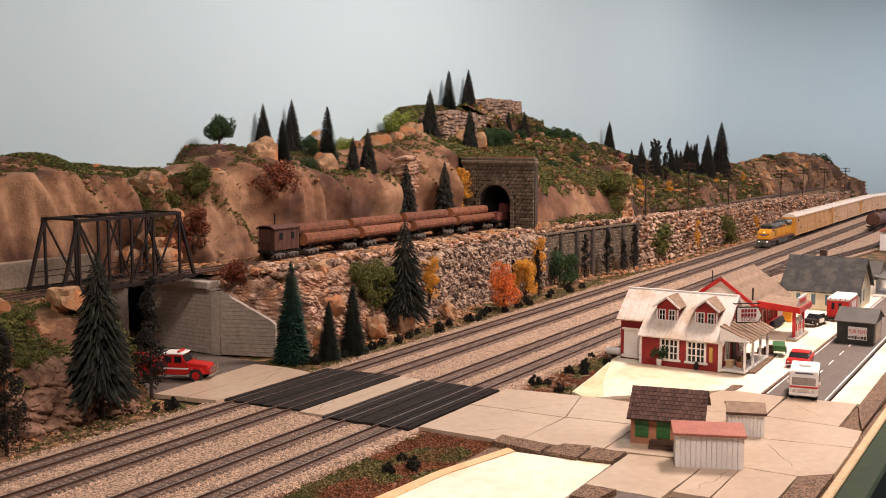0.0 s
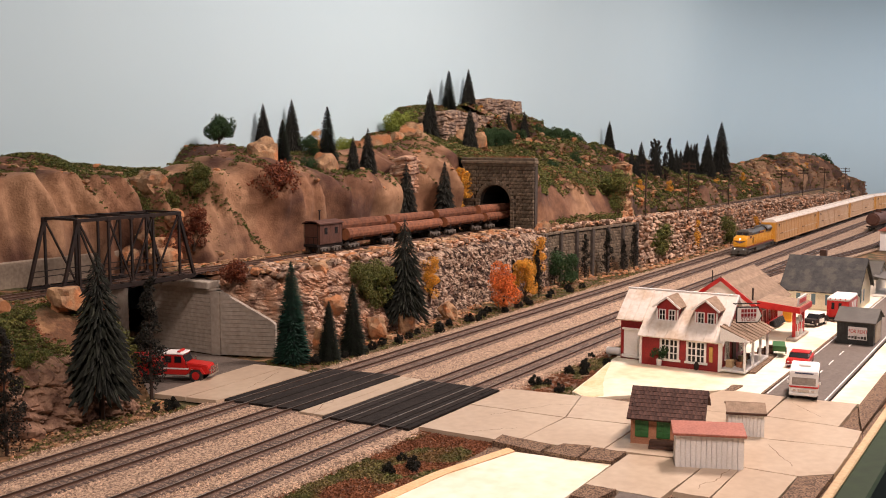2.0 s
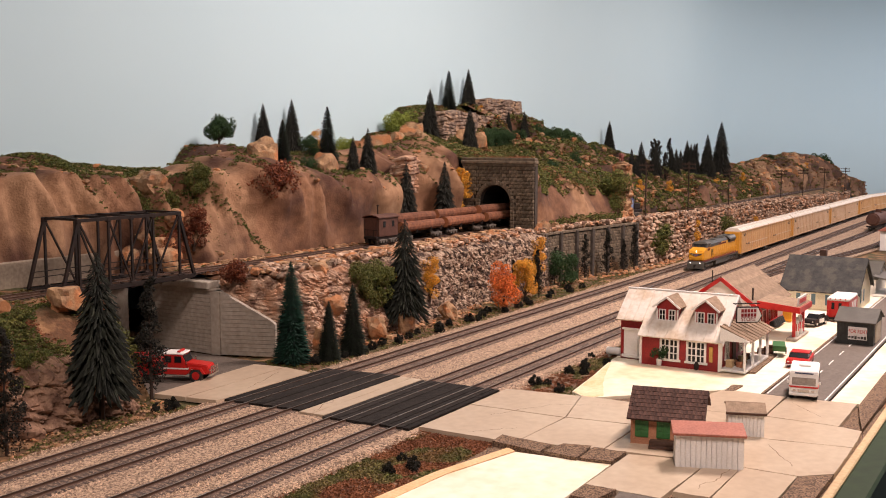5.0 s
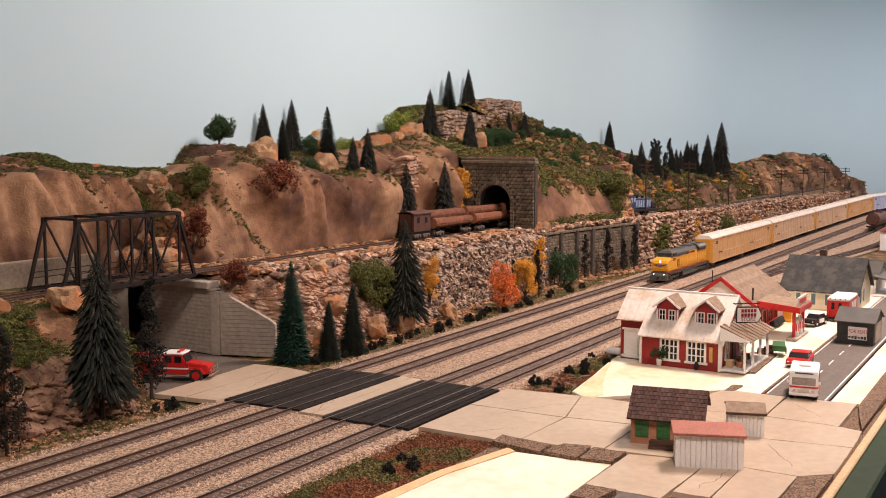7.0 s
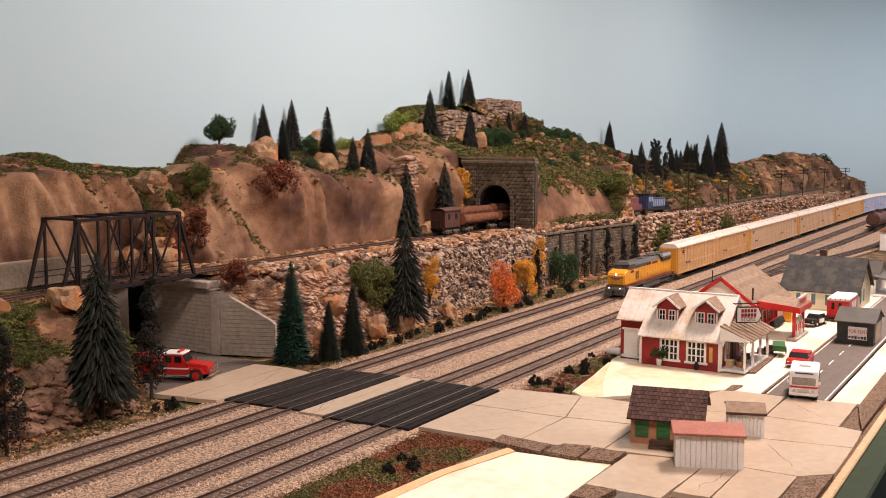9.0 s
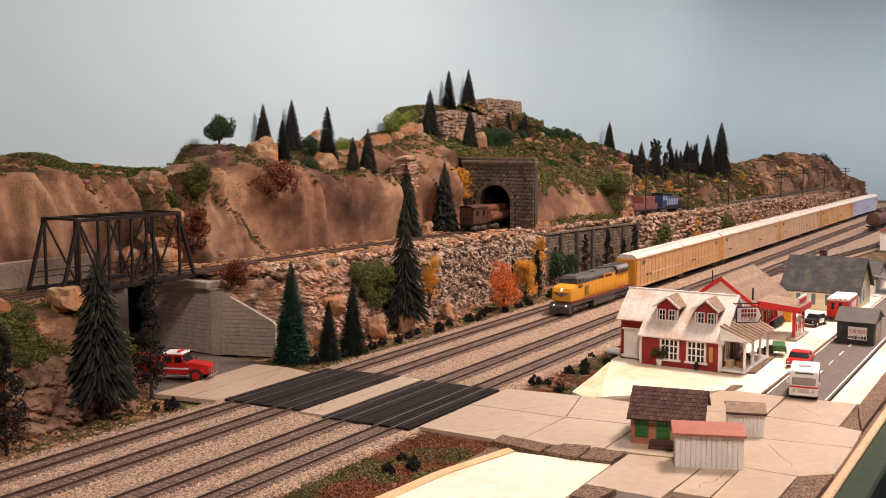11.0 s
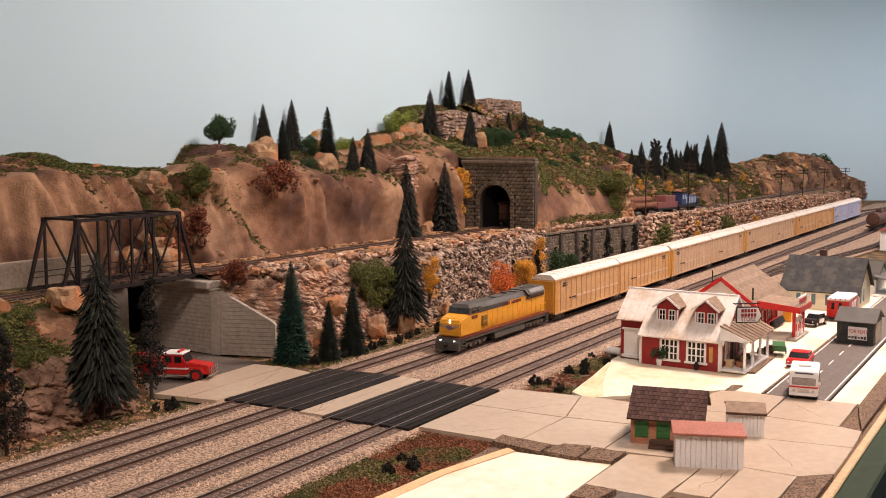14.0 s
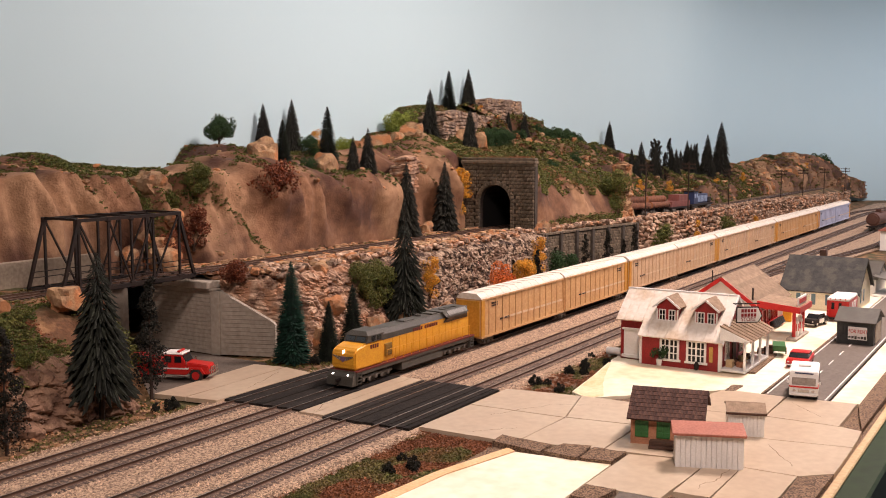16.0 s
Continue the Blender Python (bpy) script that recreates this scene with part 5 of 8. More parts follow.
def build_ambulance():
    th = thing("rescue_truck", 1490, 266, -1.2, 0, "boxy red rescue truck with white roof", "truck")
    body = vehicle_body(th, [(0, 6), (75, 6), (75, 34), (0, 34)], 16.5, M_BRED, "body", 1.0)
    bm = bmesh.new()
    box(bm, 37, 0, 36, 75, 33, 5.5, bevel=1.6)
    part("roof", bm, M_WHITE, body)
    for s in (-1, 1):
        bm = bmesh.new()
        box(bm, -0.4, s * 5.2 + 2, 25, 0.9, 4.5, 11, bevel=0.4)
        part("rear_window", bm, M_GLASS, body)
        bm = bmesh.new()
        for k in range(3):
            prism(bm, [(20 + 14 * k, 10), (27 + 14 * k, 10), (33 + 14 * k, 30), (26 + 14 * k, 30)], "y", s * 16.4, s * 17.0)
        part("white_stripe", bm, M_WHITE, body)
    bm = bmesh.new()
    for k in range(4):
        box(bm, -0.3, -11 + 7.4 * k, 36.5, 0.8, 2, 2)
    box(bm, -0.3, 14, 14, 0.8, 2, 8)
    part("marker_light", bm, M_BRED, body)
    bm = bmesh.new()
    box(bm, -1.5, 0, 5, 4, 32, 2.5)
    part("bumper", bm, M_DARK, th)
    wheels4(th, (16, 62), 16, 6)
    th.scale = (0.9, 0.9, 0.86)


def build_fire_truck():
    """Front at local x = 0, facing -x; turned to face the tracks."""
    th = thing("fire_truck", 773, 768, -3.6, 114, "red brush fire truck with white cab roof and chrome guard", "fire truck")
    vehicle_body(th, [(-6, 10), (30, 10), (30, 24), (24, 24.5), (-4, 21.5), (-6, 17)], 11.5, M_BRED, "bonnet", 1.0)
    cab = vehicle_body(th, [(22, 9), (52, 9), (52, 34), (29, 34), (23, 23.5)], 13.5, M_BRED, "cab", 0.8)
    bm = bmesh.new()
    box(bm, 40, 0, 35.0, 27, 26, 2.4, bevel=1)
    part("cab_roof", bm, M_WHITE, cab, "white cab roof")
    bm = bmesh.new()
    box(bm, 25.4, 0, 28.8, 0.8, 22, 9, ry=29)
    part("windscreen", bm, M_GLASS, cab)
    for s in (-1, 1):
        for x in (31, 44):
            bm = bmesh.new()
            box(bm, x + 2, s * 13.6, 28.5, 9, 0.7, 8)
            part("side_window", bm, M_GLASS, cab)
        bm = bmesh.new()
        box(bm, 56, s * 13.4, 17, 84, 0.7, 1.8)
        part("white_stripe", bm, M_WHITE, th)
        bm = bmesh.new()
        box(bm, 32, s * 14.2, 7, 16, 3, 1.2)
        part("running_board", bm, M_CHROME, th)
        bm = bmesh.new()
        prism(bm, [(-2, 11), (3, 18.5), (18, 18.5), (23, 11), (20, 11), (16, 16.5), (5, 16.5), (1, 11)], "y", s * 11, s * 14.8)
        part("mudguard", bm, M_BRED, th)
        bm = bmesh.new()
        cyl(bm, (-6.8, s * 8.5, 15), (-5.4, s * 8.5, 15), 1.6, seg=12)
        part("headlight", bm, M_CHROME, th)
        bm = bmesh.new()
        box(bm, 21, s * 16.5, 25, 1.2, 3, 5, bevel=0.3)
        part("mirror", bm, M_CHROME, cab)
    vehicle_body(th, [(55, 8), (104, 8), (104, 26), (55, 26)], 14, M_BRED, "rear_body", 0.8)
    bm = bmesh.new()
    for x in (56, 62):
        for s in (-1, 1):
            cyl(bm, (x, s * 13, 25), (x, s * 13, 37), 0.7, seg=6)
        cyl(bm, (x, -13, 37), (x, 13, 37), 0.7, seg=6)
    for s in (-1, 1):
        cyl(bm, (62, s * 13, 31), (103, s * 13, 31), 0.7, seg=6)
    part("roll_bar", bm, M_CHROME, th)
    bm = bmesh.new()
    box(bm, 82, 0, 29, 36, 20, 7, bevel=1)
    part("hose_box", bm, M_BRED, th)
    bm = bmesh.new()
    cyl(bm, (66, -8, 31), (66, 8, 31), 4.5, seg=14)
    part("hose_reel", bm, M_CHROME, th)
    bm = bmesh.new()
    box(bm, 34, 0, 37.4, 4, 18, 2.6, bevel=0.8)
    part("light_bar", bm, M_BRED, cab)
    bm = bmesh.new()
    box(bm, -8.5, 0, 10, 3, 27, 3, bevel=0.5)
    for z in (15, 20):
        cyl(bm, (-9.5, -11, z), (-9.5, 11, z), 0.7, seg=6)
    for y in (-11, -4, 4, 11):
        cyl(bm, (-9.5, y, 9), (-9.5, y, 20), 0.7, seg=6)
    part("brush_guard", bm, M_CHROME, th, "chrome brush guard and bumper")
    wheels4(th, (10, 84), 14.2, 8.4, 5, M_BRED)
    th.scale = (0.84, 0.84, 0.84)


def build_clutter():
    th = thing("potted_plant", 1084, 381, -1, 0, "dark green potted plant before the red wall", "plant")
    bm = bmesh.new()
    cyl(bm, (0, 0, 0), (0, 0, 7), 2.6, 3.4, 10)
    part("pot", bm, M_WHITE, th)
    bm = bmesh.new()
    r = rng(91)
    for k in range(7):
        leaf_blob(bm, (r.uniform(-2, 2), r.uniform(-10, 10), r.uniform(10, 21)), 4, 26, r, 1.4)
    cyl(bm, (0, 0, 6), (0, 0, 16), 0.8, seg=5)
    part("leaves", bm, M_LEAFDK, th)
    th = thing("stone_urn", 1083, 338, -1, 0, "small dark urn by the wall", "urn")
    bm = bmesh.new()
    cyl(bm, (0, 0, 0), (0, 0, 5), 2.2, 3, 10)
    cyl(bm, (0, 0, 5), (0, 0, 9), 3, 1.2, 10)
    part("urn_body", bm, M_DARK, th)
    for i, (x, y, s, m, lab) in enumerate(((1100, 306, 8, M_WOOD, "pale wooden crate on the porch"), (1112, 303, 7, M_BROWN, "dark wooden crate on the porch"), (1128, 300, 8, M_WOOD, "pale wooden crate on the porch"), (1104, 296, 6, M_CLAP, "orange-brown crate on the porch"), (1150, 302, 7, M_BROWN, "dark wooden crate on the porch"))):
        th = thing("crate", x, y, 2.7, 20 * i, lab, "crate", "crates on the porch")
        bm = bmesh.new()
        box(bm, 0, 0, s / 2, s, s * 0.9, s, bevel=0.3)
        part("crate_box", bm, m, th)
        for z in (0.25, 0.75):
            bm = bmesh.new()
            box(bm, 0, 0, s * z, s + 0.8, s * 0.9 + 0.8, s * 0.12)
            part("slat", bm, m, th)
    for i, (x, y) in enumerate(((1190, 296), (1202, 292), (1214, 290))):
        th = thing("barrel", x, y, -0.6, 0, "small brown wooden barrel beside the porch", "barrel", "barrels by the porch")
        bm = bmesh.new()
        cyl(bm, (0, 0, 0), (0, 0, 5), 3.2, 3.9, 12)
        cyl(bm, (0, 0, 5), (0, 0, 10), 3.9, 3.2, 12)
        part("staves", bm, M_BROWN, th)
        bm = bmesh.new()
        cyl(bm, (0, 0, 2), (0, 0, 2.7), 3.7, seg=12)
        cyl(bm, (0, 0, 7.5), (0, 0, 8.2), 3.8, seg=12)
        part("hoop", bm, M_DARK, th)
    th = thing("green_cart", 1205, 278, -0.6, 15, "small green hand cart beside the store", "cart")
    bm = bmesh.new()
    prism(bm, [(0, 5), (26, 5), (29, 12), (-3, 12)], "y", -7, 7)
    part("tub", bm, M_GREEN, th)
    for s in (-1, 1):
        bm = bmesh.new()
        cyl(bm, (13, s * 7.4, 4), (13, s * 8.6, 4), 4, seg=14)
        part("wheel", bm, M_DARK, th)
    th = thing("propane_tank", 1116, 447, -4, 0, "white cylindrical gas tank behind the store", "tank")
    bm = bmesh.new()
    cyl(bm, (0, -14, 10), (0, 14, 10), 7, seg=16)
    part("cylinder", bm, M_WHITE, th)
    for y in (-9, 9):
        bm = bmesh.new()
        box(bm, 0, y, 2, 10, 3, 6)
        part("saddle", bm, M_CONC, th)
    th.scale = (0.65, 0.65, 0.65)


build_rv()
build_car(1150, 246, 4, "small red car parked on the street", M_BRED, name="red_car", half=12).scale = (0.9, 1, 0.72)
build_car(1425, 292, -12, "black and white police car at the pumps", M_DARK, M_WHITE, name="police_car").scale = (0.85, 0.85, 0.8)
build_car(1750, 215, 0, "dark saloon car far down the street", M_DARK, name="dark_car")
build_ambulance()
build_fire_truck()


def build_tank_car():
    th = thing("tank_car", 3129, 475, 0, -4, "dark brown tank car standing in the yard", "freight car", "tank cars in the yard")
    bm = bmesh.new()
    cyl(bm, (6, 0, 31), (144, 0, 31), 19, seg=24)
    bmesh.ops.bevel(bm, geom=[e for e in bm.edges if abs(e.verts[0].co.x - e.verts[1].co.x) < 0.01], offset=5, segments=3, affect="EDGES")
    part("tank", bm, M_CABOOSE, th)
    bm = bmesh.new()
    cyl(bm, (75, 0, 46), (75, 0, 58), 8, seg=14)
    box(bm, 75, 0, 51, 22, 24, 1)
    part("dome", bm, M_CABOOSE, th)
    bm = bmesh.new()
    box(bm, 75, 0, 10, 156, 14, 4)
    for x in (0, 150):
        box(bm, x, 0, 11, 5, 30, 4)
    part("underframe", bm, M_DARK, th)
    bm = bmesh.new()
    for s in (-1, 1):
        cyl(bm, (0, s * 19, 24), (150, s * 19, 24), 0.6, seg=6)
    part("handrail", bm, M_DARK, th)
    for c in (25, 125):
        for a in (c - 10, c + 10):
            bm = bmesh.new()
            for s in (-1, 1):
                cyl(bm, (a, s * 6.8, 4.8), (a, s * 9.6, 4.8), 5, seg=14)
                box(bm, a, s * 12, 5, 8, 2.5, 5)
            part("wheel", bm, M_TRUCK, th)
    copy_thing(th, at_mm(3300, 461, 0, -6))


build_tank_car()


def build_far_white():
    th = thing("yard_building", 2600, 330, -4, 0, "white trackside building with red roof edge", "building")
    bm = bmesh.new()
    box(bm, 60, 0, 24, 120, 90, 50)
    part("wall", bm, M_WHITE, th)
    bm = bmesh.new()
    prism(bm, [(-52, 46), (52, 46), (0, 70)], "x", -6, 128)
    part("roof", bm, M_PINKROOF, th)
    for x, y, h in ((2130, 440, 26), (1950, 420, 22)):
        th = thing("brick_chimney", x, y, -5, 0, "slim red-brown trackside chimney stack", "chimney")
        bm = bmesh.new()
        box(bm, 0, 0, h / 2, 9, 9, h, bevel=0.6)
        part("stack", bm, M_FADEDBRICK, th)
        bm = bmesh.new()
        box(bm, 0, 0, h + 1, 11, 11, 2.5, bevel=0.5)
        part("cap", bm, M_FADEDBRICK, th)


M_FADEDBRICK = mat("faded_brick", (0.3, 0.11, 0.07), (0.22, 0.08, 0.05), 0.85, 90)
build_far_white()
# ---- trees ----
PROTO = {}


def conifer(kind, x, y, z, h, label, group, material, rz=0.0, layers=15, per=15, width=0.21, droop=0.5, trunk=0.10, fine=0.12):
    """A tapered trunk and a crown of drooping fronds in whorls."""
    if kind not in PROTO:
        r = rng(len(PROTO) + 20)
        th = thing("fir_tree", x, y, z, rz, label, "tree", group)
        bm = bmesh.new()
        cyl(bm, (0, 0, -1), (0, 0, h * 0.97), h * 0.018, h * 0.004, 7)
        part("trunk", bm, M_TRUNK, th)
        bm = bmesh.new()
        for i in range(layers):
            k = i / (layers - 1)
            zc = h * (trunk + (1 - trunk) * 0.95 * k)
            R = h * width * (1 - k) ** 0.7 + h * 0.016
            n = max(5, int(per * (1 - 0.6 * k)))
            for j in range(n):
                a = 6.283 * (j + 0.5 * (i % 2) + r.uniform(-0.3, 0.3)) / n
                Rr = R * r.uniform(0.72, 1.18)
                zz = zc + r.uniform(-0.4, 0.4) * h / layers
                w = max(0.55, Rr * fine) * r.uniform(0.8, 1.3)
                d = Vector((math.cos(a), math.sin(a), 0))
                s = Vector((-d.y, d.x, 0))
                dr = droop * r.uniform(0.6, 1.25)
                p0 = Vector((0, 0, zz))
                p1 = p0 + d * Rr * 0.55 + Vector((0, 0, -dr * Rr * 0.25))
                p2 = p0 + d * Rr + Vector((0, 0, -dr * Rr * 0.85))
                t = w * 0.7
                v = [bm.verts.new(q) for q in (p0 + s * w * 0.4, p0 - s * w * 0.4, p1 + s * w - Vector((0, 0, t * 0.5)), p1 - s * w - Vector((0, 0, t * 0.5)), p1 + Vector((0, 0, t * 0.5)), p2, p1 + d * Rr * 0.25 + s * w * 0.9 + Vector((0, 0, -dr * Rr * 0.5)), p1 + d * Rr * 0.25 - s * w * 0.9 + Vector((0, 0, -dr * Rr * 0.5)))]
                for f in ((0, 2, 4), (1, 4, 3), (0, 4, 1), (2, 6, 4), (4, 6, 5), (4, 5, 7), (4, 7, 3), (2, 3, 5), (2, 5, 6), (3, 7, 5)):
                    bm.faces.new([v[q] for q in f])
        part("crown", bm, material, th)
        PROTO[kind] = (th, h)
        return th
    th, h0 = PROTO[kind]
    ob = copy_thing(th, at_mm(x, y, z, rz, h / h0))
    return tagged(ob, label, "tree", group)


def shaggy(kind, x, y, z, h, label, group, material, rz=0.0):
    """An irregular narrow tree of dark foliage lumps on a thin trunk."""
    if kind not in PROTO:
        r = rng(len(PROTO) + 33)
        th = thing("fir_tree", x, y, z, rz, label, "tree", group)
        bm = bmesh.new()
        cyl(bm, (0, 0, -1), (0, 0, h * 0.95), h * 0.016, h * 0.004, 7)
        part("trunk", bm, M_TRUNK, th)
        bm = bmesh.new()
        for i in range(46):
            k = 0.13 + 0.85 * i / 45
            a = r.uniform(0, 6.283)
            off = h * 0.15 * (1.12 - k) ** 0.7 * r.uniform(0.1, 1.0)
            leaf_blob(bm, (off * math.cos(a), off * math.sin(a), h * k), h * 0.066 * (1.25 - 0.8 * k) * r.uniform(0.7, 1.2), 60, r, h * 0.011)
        part("crown", bm, material, th)
        PROTO[kind] = (th, h)
        return th
    th, h0 = PROTO[kind]
    return tagged(copy_thing(th, at_mm(x, y, z, rz, h / h0)), label, "tree", group)


def leaf_blob(bm, c, rad, n, r, size):
    """Small leaf scraps spread through a ball."""
    for _ in range(n):
        d = Vector((r.gauss(0, 1), r.gauss(0, 1), r.gauss(0, 1)))
        d.normalize()
        p = Vector(c) + d * rad * r.uniform(0.55, 1.0) ** 0.6
        u = Vector((r.gauss(0, 1), r.gauss(0, 1), r.gauss(0, 1))).normalized()
        w = u.cross(d)
        if w.length < 0.1:
            continue
        w.normalize()
        s = size * r.uniform(0.6, 1.4)
        v = [bm.verts.new(p + q) for q in (u * s, w * s * 0.7, -u * s, -w * s * 0.7, d * s * 0.6)]
        for f in ((0, 1, 4), (1, 2, 4), (2, 3, 4), (3, 0, 4), (3, 2, 1, 0)):
            bm.faces.new([v[q] for q in f])


def broadleaf(kind, x, y, z, h, w, label, group, material, stem=0.35, rz=0.0, blobs=24, name="leafy_tree"):
    if kind not in PROTO:
        r = rng(len(PROTO) + 50)
        th = thing(name, x, y, z, rz, label, "bush" if name == "bush" else "tree", group)
        bm = bmesh.new()
        cyl(bm, (0, 0, -1), (0, 0, h * (stem + 0.2)), h * 0.03 + 0.4, h * 0.015 + 0.2, 6)
        for k in range(5):
            a = k * 1.26
            cyl(bm, (0, 0, h * stem * r.uniform(0.6, 1)), (math.cos(a) * w * 0.3, math.sin(a) * w * 0.3, h * (stem + 0.3)), h * 0.012 + 0.2, 0.2, 5)
        part("trunk", bm, M_TRUNK, th)
        bm = bmesh.new()
        for k in range(blobs):
            a, q = r.uniform(0, 6.283), r.uniform(0, 1) ** 0.5
            zc = h * (stem + (1 - stem) * r.uniform(0.12, 0.85))
            rr = w * 0.5 * q * (1.15 - abs((zc / h - stem) / (1 - stem) - 0.4))
            leaf_blob(bm, (rr * math.cos(a) * 0.75, rr * math.sin(a) * 0.75, zc), w * r.uniform(0.13, 0.24), 210, r, max(0.6, w * 0.024))
        part("crown", bm, material, th)
        PROTO[kind] = (th, h)
        return th
    th, h0 = PROTO[kind]
    ob = copy_thing(th, at_mm(x, y, z, rz, h / h0))
    return tagged(ob, label, "", group)


G1, G2 = "fir trees at the foot of the wall", "fir trees on the hills"
conifer("big", 614, 744, -5, 158, "tall dark green fir tree beside the bridge road", G1, M_FIRBIG, layers=27, per=44, width=0.19, droop=0.8, trunk=0.26, fine=0.05)
conifer("big", 1127, 752, -5, 156, "tall dark fir tree before the rubble wall", G1, M_FIRBIG, 77)
conifer("teal", 895, 754, -5, 122, "slim teal green fir tree beside the wing wall", G1, M_FIRTEAL, layers=66, per=60, width=0.165, droop=0.15, trunk=0.03, fine=0.055)
conifer("brush", 928, 726, -5, 72, "small dark green fir tree by the tracks", G1, M_FIR, layers=52, per=52, width=0.19, droop=0.15, trunk=0.03, fine=0.055)
conifer("brush", 972, 724, -5, 87, "dark green fir tree by the tracks", G1, M_FIR, 40)
shaggy("shag", 690, 762, -5, 121, "shaggy black-green fir tree beside the abutment", G1, M_FIRDK)
shaggy("shag", 500, 722, -5, 104, "shaggy black-green fir tree at the layout's end", G1, M_FIRDK, 130)
shaggy("shag", 470, 735, -5, 90, "shaggy black-green fir tree at the layout's end", G1, M_FIRDK, 250)
for i, (x, y, h) in enumerate(((1560, 768, 72), (1666, 785, 66), (1752, 764, 84), (1822, 748, 90), (1890, 742, 66), (1931, 735, 92), (1480, 772, 62), (1500, 735, 62))):
    shaggy("shag", x, y, -5, h, "shaggy dark fir tree before the block wall", G1, M_FIRDK, 37 * i)
BRISTLY = [(1362, 1205, 229, 93), (1439, 1205, 232, 100), (1315, 976, 184, 79), (1356, 976, 181, 96), (1408, 936, 92, 130), (1534, 938, 92, 130), (1799, 1136, 265, 101), (2071, 1202, 328, 97), (1823, 1054, 235, 91), (2177, 1152, 280, 48), (2186, 1114, 251, 78), (2457, 1200, 262, 57), (2924, 1200, 222, 100)]
for i, (x, y, z, h) in enumerate(BRISTLY):
    conifer("hill", x, y, z - 2, h, "dark brown-green bristly fir tree on the hillside", G2, M_FIRHILL, 53 * i, layers=32, per=42, width=0.20, droop=0.75, trunk=0.04, fine=0.085)
for i, (x, y, z, h) in enumerate(((1208, 1030, 202, 87), (1329, 1038, 207, 106), (1976, 1198, 322, 94))):
    conifer("brush", x, y, z - 2, h, "dark green bottle-brush fir tree on the hillside", G2, M_FIR, 29 * i)
FARFIRS = [(2604, 1004, 88), (2761, 1036, 110), (2865, 1042, 107), (2934, 1046, 109), (3070, 1060, 117), (3062, 1050, 94), (3328, 1110, 91), (3399, 1112, 121), (3356, 1084, 111), (3366, 1068, 108), (3388, 1038, 143), (3482, 1020, 185), (3475, 1010, 75), (2832, 1018, 104), (2853, 998, 91), (2548, 968, 86), (3046, 1030, 97), (2905, 1048, 112), (3361, 1074, 113)]
for i, (x, y, h) in enumerate(FARFIRS):
    if i in (2, 3, 4, 9, 14, 17):
        shaggy("shag", x, y, surf_z(x, y) - 5, h + 5, "shaggy dark fir tree on the far hill", G2, M_FIRDK, 71 * i)
    else:
        conifer("hill", x, y, surf_z(x, y) - 5, h + 5, "dark bristly fir tree on the far hill", G2, M_FIRHILL, 71 * i)

G3 = "autumn and green trees along the wall"
broadleaf("or", 1354, 723, -5, 76, 52, "orange autumn tree beside the tracks", G3, M_LEAFOR, 0.08)
broadleaf("or2", 1474, 747, -5, 68, 46, "golden orange autumn tree beside the tracks", G3, M_LEAFYE, 0.08)
broadleaf("gr", 1647, 757, -5, 64, 54, "round green tree before the block wall", G3, M_LEAFDK, 0.1)
broadleaf("dec", 1216, 1170, 233, 58, 56, "dark green leafy tree against the backdrop", G3, M_LEAFDK, 0.4)
broadleaf("tre", 2175, 976, 192, 36, 34, "small dark green leafy tree over the tunnel", G3, M_LEAFDK, 0.25)
broadleaf("tre", 2250, 1090, 236, 40, 34, "small dark green leafy tree on the hill", G3, M_LEAFDK, 0.25, 70)
GB = "bushes on the hills"
DG, RU, YE, GR_ = "dark green round bush on the hill", "rust-red bush on the cliff", "yellow autumn bush behind the firs", "green vine bush climbing the wall"
